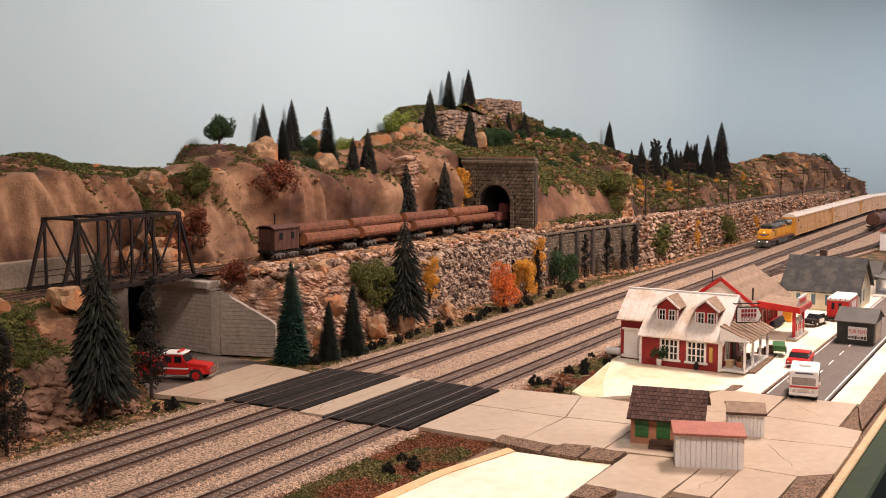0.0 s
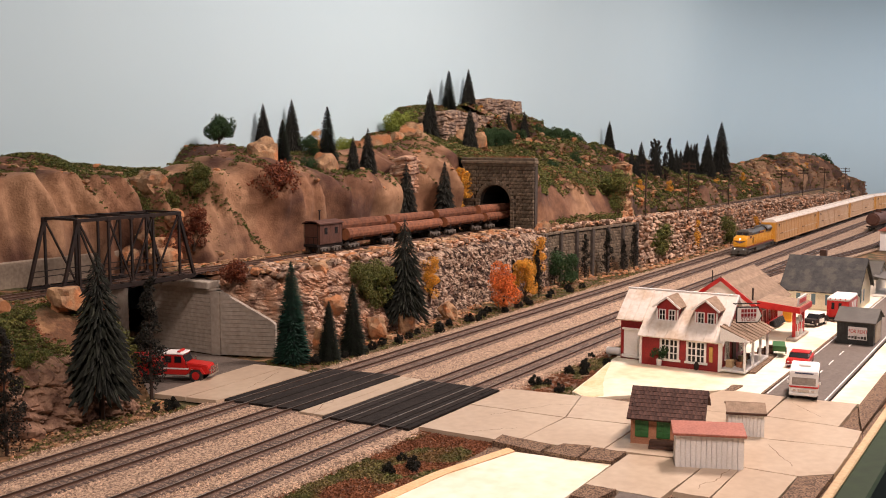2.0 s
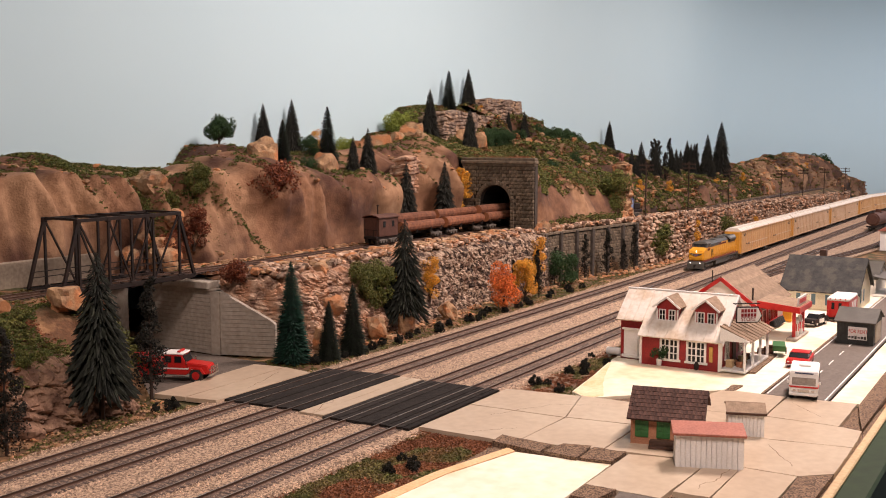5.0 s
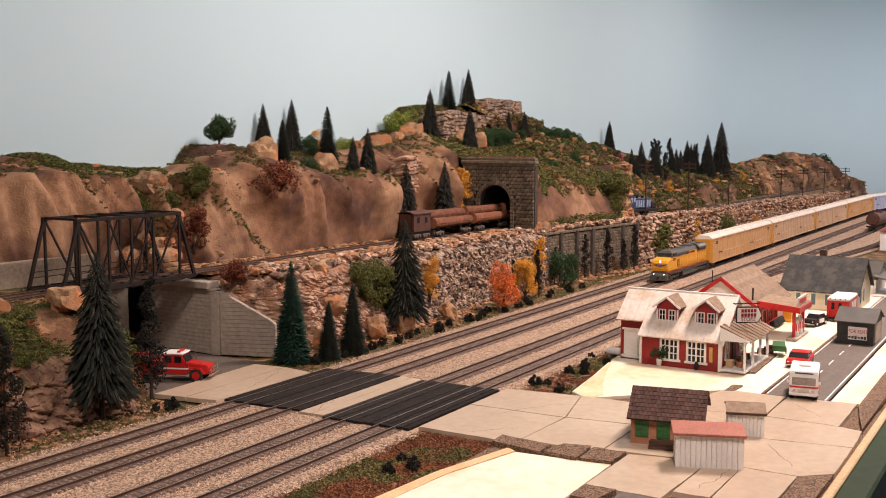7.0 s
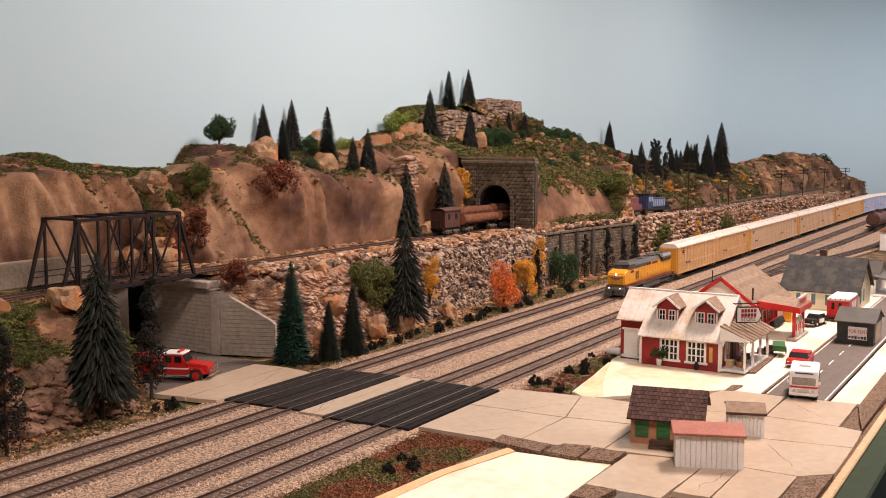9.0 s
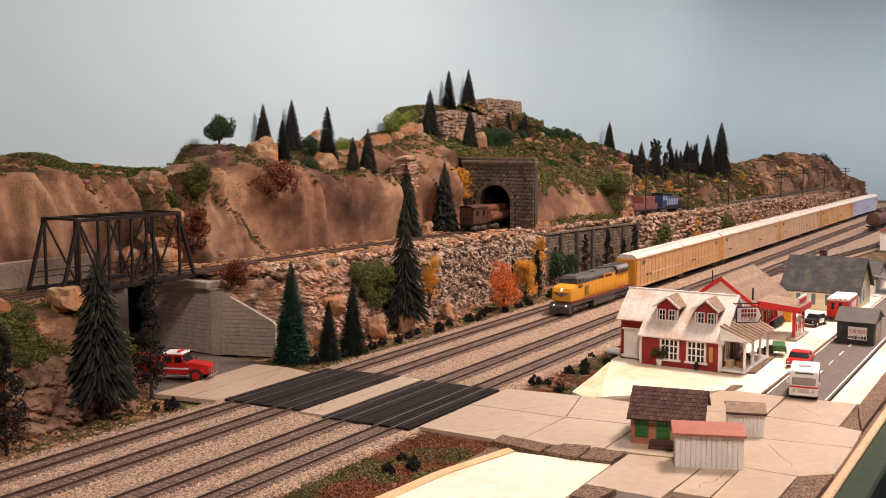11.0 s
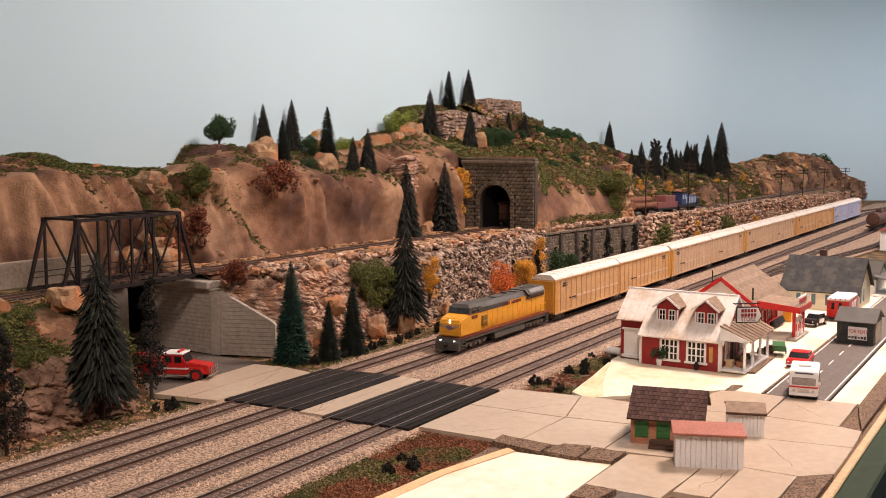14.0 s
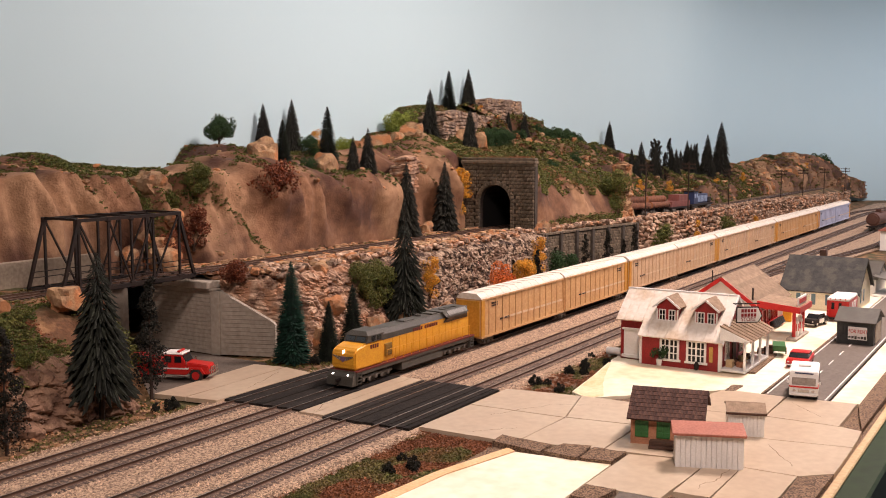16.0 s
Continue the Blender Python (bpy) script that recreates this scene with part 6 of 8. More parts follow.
BUSHES = [("ball", M_LEAFDK, 1416, 1146, 222, 40, 42, DG), ("lime", M_LIME, 1595, 1202, 222, 40, 52, "lime green bush behind the firs"), ("lime", M_LIME, 1545, 1202, 216, 34, 52, "lime green bush behind the firs"), ("lime", M_LIME, 1761, 1182, 264, 56, 52, "lime green bush on the step of the peak"),
          ("bu4", M_LEAFYE, 1500, 1195, 216, 64, 30, YE), ("bu2", M_LEAFRU, 1106, 966, 170, 46, 80, RU), ("bu3", M_LEAFRU, 955, 968, 108, 66, 44, RU), ("ball", M_LEAFDK, 1245, 1012, 196, 30, 42, DG), ("bu3", M_LEAFRU, 905, 955, 92, 50, 44, "rust-red bush beside the bridge"),
          ("bu5", M_LEAFYE, 1230, 778, 20, 70, 34, "yellow bush climbing the wall"), ("bu2", M_LEAFRU, 892, 838, 84, 22, 40, "rust bush beside the track"), ("bu6", M_LEAF, 1090, 772, 30, 66, 60, GR_), ("bu6", M_LEAF, 1062, 776, 46, 50, 60, GR_), ("bu7", M_LEAFRU, 1160, 780, 30, 62, 44, "rust-brown bush climbing the wall"),
          ("bu5", M_LEAFYE, 1625, 962, 110, 100, 34, "yellow vine beside the portal"), ("bu5", M_LEAFYE, 1590, 782, 20, 70, 34, "yellow vine on the wall's end"), ("bu5", M_LEAFYE, 2080, 1176, 300, 40, 34, "yellow bush on the peak"), ("bu6", M_LEAF, 987, 988, 180, 44, 60, "green bush in the gully"), ("bu6", M_LEAF, 915, 1012, 150, 36, 60, "green bush in the gully"), ("bu6", M_LEAF, 950, 1008, 158, 34, 60, "green bush in the gully"),
          ("bu6", M_LEAF, 1985, 800, 110, 86, 60, "green vine bush over the tunnel end"), ("bu6", M_LEAF, 1975, 806, 80, 60, 60, "green vine bush over the tunnel end"), ("bu5", M_LEAFYE, 2330, 738, -5, 80, 34, "yellow vine on the far wall"), ("bu6", M_LEAF, 2090, 742, 10, 78, 60, "green vine on the far wall"), ("bu6", M_LEAF, 2560, 735, -5, 80, 60, "green vine on the far wall"), ("bu5", M_LEAFYE, 2850, 735, -5, 60, 34, "yellow bush at the far wall"),
          ("bu6", M_LEAF, 480, 800, 40, 50, 60, "green bush on the bank"), ("bu6", M_LEAF, 545, 800, 55, 40, 60, "green bush on the bank"), ("bu6", M_LEAF, 560, 790, 30, 34, 60, "green bush on the bank")]
for x, y, z, h in ((1919, 1070, 237, 40), (1950, 1074, 237, 44), (1985, 1074, 237, 46), (2028, 1076, 237, 42), (2124, 1094, 242, 38), (2258, 1084, 236, 52), (2303, 1084, 236, 50), (2339, 1084, 236, 48), (2384, 1064, 227, 40), (1970, 940, 179, 34), (2380, 1028, 205, 40), (2620, 1190, 246, 30), (2370, 1172, 250, 30), (2430, 1155, 246, 40), (2490, 1150, 240, 48), (2550, 1150, 236, 44), (2250, 1120, 246, 50)):
    BUSHES.append(("ball", M_LEAFDK, x, y, z, h, 42, DG))
for x, y, h in ((3700, 1010, 34), (4080, 1000, 34), (4640, 930, 90), (4660, 910, 80)):
    BUSHES.append(("ball", M_LEAFDK, x, y, surf_z(x, y) - 0.3 * h, h, 42, "dark green bush on the far ridge"))
for x, y in ((2480, 930), (2700, 930), (3150, 935), (3500, 950), (3900, 930), (4250, 900)):
    BUSHES.append(("bu4", M_LEAFYE, x, y, surf_z(x, y) - 8, 50, 30, "yellow autumn bush on the far slope"))
for i, (k, m, x, y, z, h, w, lab) in enumerate(BUSHES):
    broadleaf(k, x, y, z, h, w, lab, GB, m, 0.05, 61 * i, blobs=20, name="bush")
GS = "small black shrubs by the tracks"
r_ = rng(12)
for i, (x, y, s) in enumerate(((1044, 453, 14), (1009, 456, 12), (941, 464, 14), (928, 430, 12), (1016, 443, 13), (950, 455, 9), (1075, 440, 10), (672, 716, 15), (660, 724, 10), (905, 728, 13), (1010, 722, 12), (1060, 716, 13), (1150, 712, 16), (1165, 722, 14), (1240, 718, 15), (1256, 712, 12), (1340, 712, 13), (1390, 716, 14), (1420, 712, 12), (1510, 722, 13), (1580, 716, 14), (1640, 720, 12), (1100, 470, 9), (640, 420, 14), (625, 432, 11), (655, 440, 9), (950, 720, 10), (985, 716, 11), (1035, 726, 12), (1090, 722, 11), (1120, 728, 10), (1200, 726, 12), (1290, 724, 12), (1320, 732, 13), (1440, 728, 12), (1540, 732, 12), (1610, 734, 12))):
    broadleaf("shrub", x, y, -6.5, s, s * 1.1, "small black-green shrub of clump foliage", GS, M_FIRDK, 0.0, 47 * i, blobs=9, name="bush")


# ---- boulders and rock faces ----
GR = "boulders of the scenery"
BOULD = [(930, 1016, 194, 24, 0), (652, 836, 94, 17, 0), (872, 935, 106, 20, 0), (890, 958, 132, 12, 1), (580, 850, 90, 16, 1), (940, 1000, 150, 15, 1), (1180, 1045, 212, 24, 1), (1210, 1075, 218, 24, 0), (1285, 1010, 196, 24, 1), (1530, 1120, 252, 20, 0), (1590, 1130, 268, 24, 1), (1560, 1010, 190, 14, 1), (1500, 960, 95, 18, 0), (1600, 985, 100, 16, 1), (560, 975, 98, 14, 1),
         (640, 1010, 205, 12, 1), (1120, 745, 6, 16, 0), (1060, 752, 10, 15, 1), (1240, 752, 6, 14, 0), (1005, 752, 8, 14, 1), (965, 765, 10, 17, 0), (1000, 775, 45, 15, 1), (945, 818, 82, 14, 0), (1010, 806, 86, 13, 1), (1660, 815, 90, 20, 0), (1710, 805, 88, 14, 1), (1850, 1050, 250, 22, 1), (1690, 1090, 262, 20, 1), (2290, 1130, 240, 22, 1), (2000, 790, 95, 18, 1), (2010, 792, 120, 18, 0), (2030, 790, 100, 14, 1), (900, 965, 118, 15, 0), (868, 950, 138, 13, 1), (915, 968, 150, 11, 1), (840, 962, 112, 12, 0), (1876, 1108, 250, 26, 0), (1975, 1088, 240, 18, 1), (2129, 1078, 236, 24, 0), (2190, 1080, 236, 20, 1), (2335, 1066, 228, 22, 0), (2420, 1060, 218, 18, 1), (1750, 1150, 268, 26, 0), (1692, 1145, 250, 16, 1), (1420, 952, 96, 18, 0), (1440, 955, 100, 20, 1), (1395, 960, 98, 14, 0)]
SHAPES = []


def settle(x, y, z):
    """Moves a place to the nearest point of the hills."""
    v = min((q.co for h in HILLS[:2] for q in h.data.vertices), key=lambda c: (c.x / MM - x) ** 2 + (c.y / MM - y) ** 2 + (c.z / MM - z) ** 2)
    return v.x / MM, v.y / MM, v.z / MM


for i, (x, y, z, s, k) in enumerate(BOULD):
    if z > 130 and x < 1700 and i:
        x, y, z = settle(x, y, z)
    if i < 6:
        bm = bmesh.new()
        rock(bm, (0, 0, 0), (s * 1.15, s * 0.95, s * 0.85), i + 3, sub=3, rough=0.45)
        ob = part("boulder", bm, M_ROCK, at=(x, y, z))
        tagged(ob, "craggy tan and rust boulder on the scenery", "rock", GR)
        SHAPES.append((ob.data, s))
    else:
        me, s0 = SHAPES[i % 6]
        ob = new("boulder", me)
        ob.matrix_basis = at_mm(x, y, z, i * 67, s / s0, i * 31, i * 17)
        tagged(ob, "craggy tan and rust boulder on the scenery", "rock", GR)


r_ = rng(9)
for i in range(26):
    x = 3560 + 46 * i + r_.uniform(-20, 20)
    y = r_.uniform(905, 985)
    me, s0 = SHAPES[i % 6]
    ob = new("crag", me)
    ob.matrix_basis = at_mm(x, y, surf_z(x, y) - 4, i * 67, r_.uniform(18, 38) / s0, i * 31, i * 17)
    tagged(ob, "weathered brown crag on the far ridge", "rock", "crags of the far ridge")


def crackle_face(name, label, x0, x1, front, top, material, cell=11.0, amp=6.0, step=1.25, seed=0, bulge=8.0, split=46):
    """A cast rock face: irregular blocks with deep cracks between them, rolling back at the top."""
    bm = bmesh.new()
    n, m = int((x1 - x0) / step), int((top + 40) / step)
    cols = []
    for i in range(n + 1):
        x = x0 + (x1 - x0) * i / n
        tp = top + 5 * noise.noise((x * 0.03, 3, seed)) + 3 * noise.noise((x * 0.11, 5, seed))
        col = []
        for j in range(m + 1):
            u = j * step
            z, back = (u - 8, 0) if u - 8 < tp - 6 else (tp - 6 + 6 * math.sin(min(1.57, (u - tp + 2) / 9)), max(0, u - tp + 2) ** 1.25)
            q = Vector((x / cell + 0.5 * noise.noise((x * 0.05, z * 0.05, seed)), z / (cell * 0.75) + 0.5 * noise.noise((x * 0.05, z * 0.05, seed + 4)), seed + back * 0.08))
            d, c = noise.voronoi(q)
            d2, c2 = noise.voronoi(q * 2.7 + Vector((4, 9, 0)))
            h = min(1.0, (d[1] - d[0]) * 3.6) ** 0.5 + 0.38 * min(1.0, (d2[1] - d2[0]) * 3.0) + 0.35 * noise.noise(c2[0] * 2.3)
            lump = noise.noise(c[0] * 3.1)
            fine = noise.noise((x * 0.35, z * 0.35, seed)) + 0.6 * noise.noise((x * 0.8, z * 0.8, seed))
            big = noise.noise((x * 0.018, z * 0.02, seed + 7))
            crease = -14 * math.exp(-((x - x0 - split + z * 0.12) / 7) ** 2)
            y = front(x, z) + back - amp * h - 0.8 * amp * lump - 0.14 * amp * fine - bulge * big - crease
            col.append(bm.verts.new((x + 1.5 * lump, y, z + (1.5 * h if back else 0))))
        cols.append(col)
    for a, b in zip(cols, cols[1:]):
        for j in range(m):
            bm.faces.new((a[j], b[j], b[j + 1], a[j + 1]))
    return tagged(part(name, bm, material), label, "rock")


M_CAST = mat("pinkish_cast_rock", (0.56, 0.38, 0.26), (0.17, 0.09, 0.06), 0.9, 90, bump=1.0, bscale=420, third=(0.44, 0.24, 0.14), tscale=50, lo=0.38, hi=0.62)
M_OUTCROP = mat("grey_tan_outcrop", (0.34, 0.25, 0.185), (0.12, 0.075, 0.055), 0.9, 110, bump=1.0, bscale=420, third=(0.46, 0.31, 0.20), tscale=60)
crackle_face("rock_outcrop", "pinkish tan cast rock face beside the wing wall", 890, 1100, lambda x, z: wall_y(x) - 4 - 30 * (1 - max(0, z) / 88) + max(0, 938 - x) * 1.5, 88, M_CAST, seed=3, split=60)
M_MOTTLE = mat("mottled_wall_stone", (0.40, 0.29, 0.205), (0.05, 0.03, 0.022), 0.9, 110, bump=1.0, bscale=420, third=(0.16, 0.095, 0.062), tscale=70, lo=0.47, hi=0.58)
crackle_face("stone_wall", "mottled cream and brown cast stone retaining wall", 1096, 1640, lambda x, z: wall_y(x) - 3 - (24 if x < 1300 else 12) * (1 - max(0, z) / 88), 88, M_MOTTLE, cell=8.0, amp=3.6, step=1.5, seed=8, bulge=5.0, split=900)
crackle_face("rock_bank", "dark red-brown craggy rock bank beside the bridge", 380, 655, lambda x, z: 752 + 0.75 * max(0, z), 52, M_ROCKDK, cell=24.0, amp=9.0, step=1.8, seed=12, bulge=16.0, split=150)


def strata(name, label, x, y, z, w, d, h, seed, layer=7.0, material=None):
    """A layered outcrop: ledges of uneven reach, cracked across."""
    bm = bmesh.new()
    bmesh.ops.create_icosphere(bm, subdivisions=6, radius=1)
    for v in bm.verts:
        p = v.co.copy()
        k = max(abs(p.x), abs(p.y), abs(p.z))
        p = p.lerp(p / k, 0.75)
        q = Vector((x + p.x * w / 2, y + p.y * d, z + (p.z + 1) * h / 2))
        t = (q.z + 6 * noise.noise((q.x * 0.02, q.y * 0.02, seed))) / layer
        row = math.floor(t)
        ledge = noise.noise((q.x * 0.035, row * 3.7, seed)) + 0.5 * noise.noise((q.x * 0.11, row * 1.9, seed))
        gap = min(t - row, row + 1 - t) * 2
        dd, _ = noise.voronoi(Vector((q.x / 16, row * 2.1, seed)))
        notch = min(1, (dd[1] - dd[0]) * 5)
        push = 7 * ledge + 3.2 * min(1, gap * 3) + 2.2 * notch + 1.2 * noise.noise(q * 0.3)
        flat_dir = Vector((p.x * 0.8, p.y, 0.15 * p.z))
        v.co = q + flat_dir * push + Vector((0, 0, 3 * noise.noise((q.x * 0.05, q.y * 0.05, 9)) + 5 * p.z * noise.noise((q.x * 0.03, 2, seed))))
    tagged(part(name, bm, material or M_OUTCROP), label, "rock")


strata("rock_outcrop", "layered grey-tan rock outcrop on the peak", 1885, 1140, 246, 150, 26, 70, 61)
strata("rock_outcrop", "layered grey-tan rock outcrop at the summit", 2180, 1190, 276, 186, 26, 78, 75, 8.0)
strata("rock_outcrop", "layered grey-tan rock outcrop between the ledges", 2045, 1165, 250, 130, 24, 64, 67)
strata("rock_outcrop", "layered pale rock on the hill slope", 1478, 985, 160, 34, 12, 66, 88, 6.0, M_CAST)
strata("rock_pillar", "orange-brown rock pillar at the tunnel end", 2012, 796, 70, 30, 14, 138, 95, 6.0, M_ROCK)


# ---- ground cover ----
def tuft_mesh(seed, n=15):
    """A pinch of folded foam scraps."""
    r = rng(seed)
    vs, fs = [], []
    for _ in range(n):
        d = Vector((r.gauss(0, 1), r.gauss(0, 1), abs(r.gauss(0, 0.8)))).normalized()
        p = d * r.uniform(0.25, 0.95)
        u = Vector((r.gauss(0, 1), r.gauss(0, 1), r.gauss(0, 1))).normalized()
        w = u.cross(d) + Vector((0.01, 0, 0))
        w.normalize()
        a = r.uniform(0.2, 0.42)
        o = len(vs)
        vs += [tuple(p + u * a), tuple(p - u * a), tuple(p + w * a * 0.8 + d * a * 0.3), tuple(p - w * a * 0.8 + d * a * 0.3)]
        fs += [(o, o + 1, o + 2), (o + 1, o, o + 3)]
    return vs, fs


def pebble_mesh(seed):
    bm = bmesh.new()
    rock(bm, (0, 0, 0), (1, 0.85, 0.75), seed, sub=1, rough=0.6)
    vs = [tuple(v.co) for v in bm.verts]
    bm.verts.index_update()
    fs = [tuple(v.index for v in f.verts) for f in bm.faces]
    bm.free()
    return vs, fs


TUFTS = [tuft_mesh(k) for k in range(6)]
PEBBLES = [pebble_mesh(k + 70) for k in range(6)]


def strew(name, templates, places, material, label, category):
    """One object of countless small pieces: places are (x, y, z, size) in mm."""
    r = rng(len(places))
    verts, faces = [], []
    for x, y, z, s in places:
        vs, fs = templates[r.randrange(len(templates))]
        a = r.uniform(0, 6.283)
        c, sn = math.cos(a) * s, math.sin(a) * s
        o = len(verts)
        verts += [((x + c * p[0] - sn * p[1]) * MM, (y + sn * p[0] + c * p[1]) * MM, (z + s * p[2] * 0.8) * MM) for p in vs]
        faces += [tuple(o + i for i in f) for f in fs]
    me = bpy.data.meshes.new(name)
    me.from_pydata(verts, [], faces)
    me.materials.append(material)
    return tagged(new(name, me), label, category, kind="stuff")


def on_hill(ob, r, n, lo, seed, thr, x0=0, x1=9999, ymin=0):
    """Places on the flatter parts of a hill, in patches."""
    out = []
    polys = ob.data.polygons
    N = len(polys)
    tries = 0
    while len(out) < n and tries < n * 30:
        tries += 1
        p = polys[r.randrange(N)]
        q = [ob.data.vertices[i].co for i in p.vertices]
        u, w = r.random(), r.random()
        c = ((q[0] * (1 - u) + q[1] * u) * (1 - w) + (q[3] * (1 - u) + q[2] * u) * w) / MM
        if abs(p.normal.z) < lo or not x0 < c.x < x1 or c.y < ymin:
            continue
        if noise.noise((c.x * 0.014, c.y * 0.014, seed)) + 0.4 * noise.noise((c.x * 0.05, c.z * 0.05, seed)) < thr:
            continue
        out.append((c.x, c.y, c.z + r.uniform(-0.5, 1.5), 0))
    return out


R = rng(77)


def sized(pts, a, b):
    return [(x, y, z, R.uniform(a, b)) for x, y, z, _ in pts]


strew("hill_foliage", TUFTS, sized(on_hill(HILLS[0], R, 5600, 0.5, 3, 0.0), 2.0, 5.2) + [p for p in sized(on_hill(HILLS[1], R, 12000, 0.1, 4, -0.35), 2.6, 6.5) if p[2] > 150 + 30 * noise.noise((p[0] * 0.03, p[1] * 0.02, 2)) or p[2] < 105] + sized(on_hill(HILLS[2], R, 9000, 0.15, 5, -0.2, 2040, 3650), 3, 10), M_LEAF, "patchy green foliage on the hill tops", "foliage")
strew("dry_foliage", TUFTS, sized(on_hill(HILLS[0], R, 2600, 0.45, 13, 0.08), 1.6, 3.6) + [p for p in sized(on_hill(HILLS[1], R, 7000, 0.1, 14, -0.3), 2.4, 6) if p[2] > 150 + 30 * noise.noise((p[0] * 0.03, p[1] * 0.02, 2)) or p[2] < 110] + sized(on_hill(HILLS[2], R, 8000, 0.15, 15, -0.2), 3, 9), M_GRASS, "dry olive and rust foliage on the hills", "foliage")
TRAIL = [p for p in sized(on_hill(HILLS[0], R, 9000, 0.0, 23, -0.6, 960, 1120), 1.2, 3.2) if abs(p[0] - (985 + 0.75 * (215 - p[2])) + 9 * noise.noise((p[2] * 0.05, 3, 1))) < 7 + 6 * noise.noise((p[2] * 0.09, 1, 1))]
strew("cliff_foliage", TUFTS, TRAIL + sized(on_hill(HILLS[0], R, 500, 0.05, 23, 0.22, 880, 1500), 1.0, 2.4), M_LEAF, "green foliage trails down the cliff", "foliage")
strew("hill_stones", PEBBLES, sized(on_hill(HILLS[0], R, 260, 0.45, 33, 0.1), 2, 8) + sized(on_hill(HILLS[1], R, 110, 0.3, 34, 0.1), 2, 8) + sized(on_hill(HILLS[2], R, 1100, 0.1, 35, -0.05), 3, 14), M_ROCK, "tan broken stones on the hills", "stones")
strew("gully_foliage", TUFTS, sized(on_hill(HILLS[0], R, 4200, 0.0, 93, -0.3, 850, 1020, 985), 2.0, 5.0), M_LEAF, "green foliage filling the gully beside the boulder", "foliage")
pts = []
for _ in range(2600):
    x = 930 + 3200 * R.random() ** 1.4
    yf, yt = wall_y(x), yup(x) - 26
    if 1632 < x < 2150:
        yt = yf + 40
    y = yf + 2 + (yt - yf) * R.random() ** 1.3
    pts.append((x, y, min(wall_top(x), zup(x) - 2) + R.uniform(-1, 6) * (1 if y > yf + 12 else 1.4), R.uniform(2.5, 9)))
strew("bench_stones", PEBBLES, pts, M_RUBBLE, "broken tan stones along the edge of the upper track", "stones")
pts = []
for _ in range(3000):
    x = 300 + 2600 * R.random()
    y = yup(x) + R.choice((-1, 1)) * R.uniform(16, 40)
    if 690 < x < 873 or 1640 < x < 2150:
        continue
    pts.append((x, y, zup(x) - 3.5, R.uniform(1, 3.6)))
more = []
for _ in range(420):
    x = 890 + 740 * R.random()
    more.append((x, R.uniform(916, 950), zup(x) - 3.5, R.uniform(1.5, 7)))
for _ in range(260):
    x = 900 + 700 * R.random()
    more.append((x, R.uniform(812, 868), zup(x) - 2, R.uniform(3, 10)))
strew("trackside_stones", PEBBLES, more, M_ROCK, "tan and orange stones beside the upper track", "stones")
strew("portal_moss", TUFTS, [(R.uniform(1642, 1720), R.uniform(835, 962), R.uniform(217, 224), R.uniform(1.5, 4)) for _ in range(420)], M_GRASS, "olive moss and foliage over the tunnel portal", "foliage")
strew("bench_foliage", TUFTS, pts, M_GRASS, "olive and rust foliage beside the upper track", "foliage")
pts = []
for _ in range(900):
    x = 900 + 2600 * R.random() ** 1.3
    y = wall_y(x) - (40 if x < 1300 else 22) - R.uniform(-14, 22)
    pts.append((x, y, -5, R.uniform(2, 7.5)))
strew("talus_stones", PEBBLES, pts, M_ROCK, "fallen tan stones at the foot of the wall", "stones")
pts = [(R.uniform(866, 915), R.uniform(745, 785), -5, R.uniform(1.2, 3)) for _ in range(160)]
for _ in range(4200):
    x = 380 + 2400 * R.random() ** 1.3
    y = 704 + R.random() ** 1.2 * (60 if x > 880 else 80)
    if 690 < x < 862 or noise.noise((x * 0.02, y * 0.02, 41)) < -0.25:
        continue
    pts.append((x, y, -5.5, R.uniform(1.0, 3.0)))
strew("verge_foliage", TUFTS, pts[::2], M_GRASS, "olive and rust ground foam along the far track", "foliage")
strew("verge_green", TUFTS, pts[1::2], M_LEAF, "green ground foam along the far track", "foliage")
pts = []
for _ in range(16000):
    if R.random() < 0.6:
        x, y = R.uniform(440, 738), R.uniform(398, 474)
        if y < 398 + (738 - x) * 0.02:
            continue
    else:
        x, y = R.uniform(915, 1500), R.uniform(398, 474)
        if y < 404 + (x - 915) * 0.14 and x < 1110:
            continue
        if 1105 < x < 1215 and y < 442:
            continue
    pts.append((x, y, -5.4, R.uniform(0.9, 2.9)))
strew("foam_rust", TUFTS, [p for p in pts if noise.noise((p[0] * 0.02, p[1] * 0.03, 51)) > -0.05], M_REDFOAM, "rust-brown ground foam beside the near track", "ground foam")
strew("foam_green", TUFTS, [p for p in pts if noise.noise((p[0] * 0.02, p[1] * 0.03, 51)) <= -0.05], M_GRASS, "olive ground foam beside the near track", "ground foam")
pts = [(R.uniform(380, 690), R.uniform(705, 790), -5, R.uniform(0.8, 2.4)) for _ in range(700)]
strew("verge_pebbles", PEBBLES, pts, M_ROCK, "small pale pebbles on the verge", "stones")
pts = []
for _ in range(10000):
    x, y = R.uniform(400, 690), R.uniform(768, 870)
    if noise.noise((x * 0.02, y * 0.025, 61)) < -0.3:
        continue
    k = (y - 745) / 90
    pts.append((x, y, min(84, max(-5, 88 * k ** 0.8 if k > 0 else -5)) + R.uniform(-3, 6), R.uniform(1.2, 3.6)))
strew("bank_foliage", TUFTS, [p for p in pts if noise.noise((p[0] * 0.03, p[1] * 0.03, 71)) > -0.1], M_LEAF, "green foliage on the bank before the bridge", "foliage")
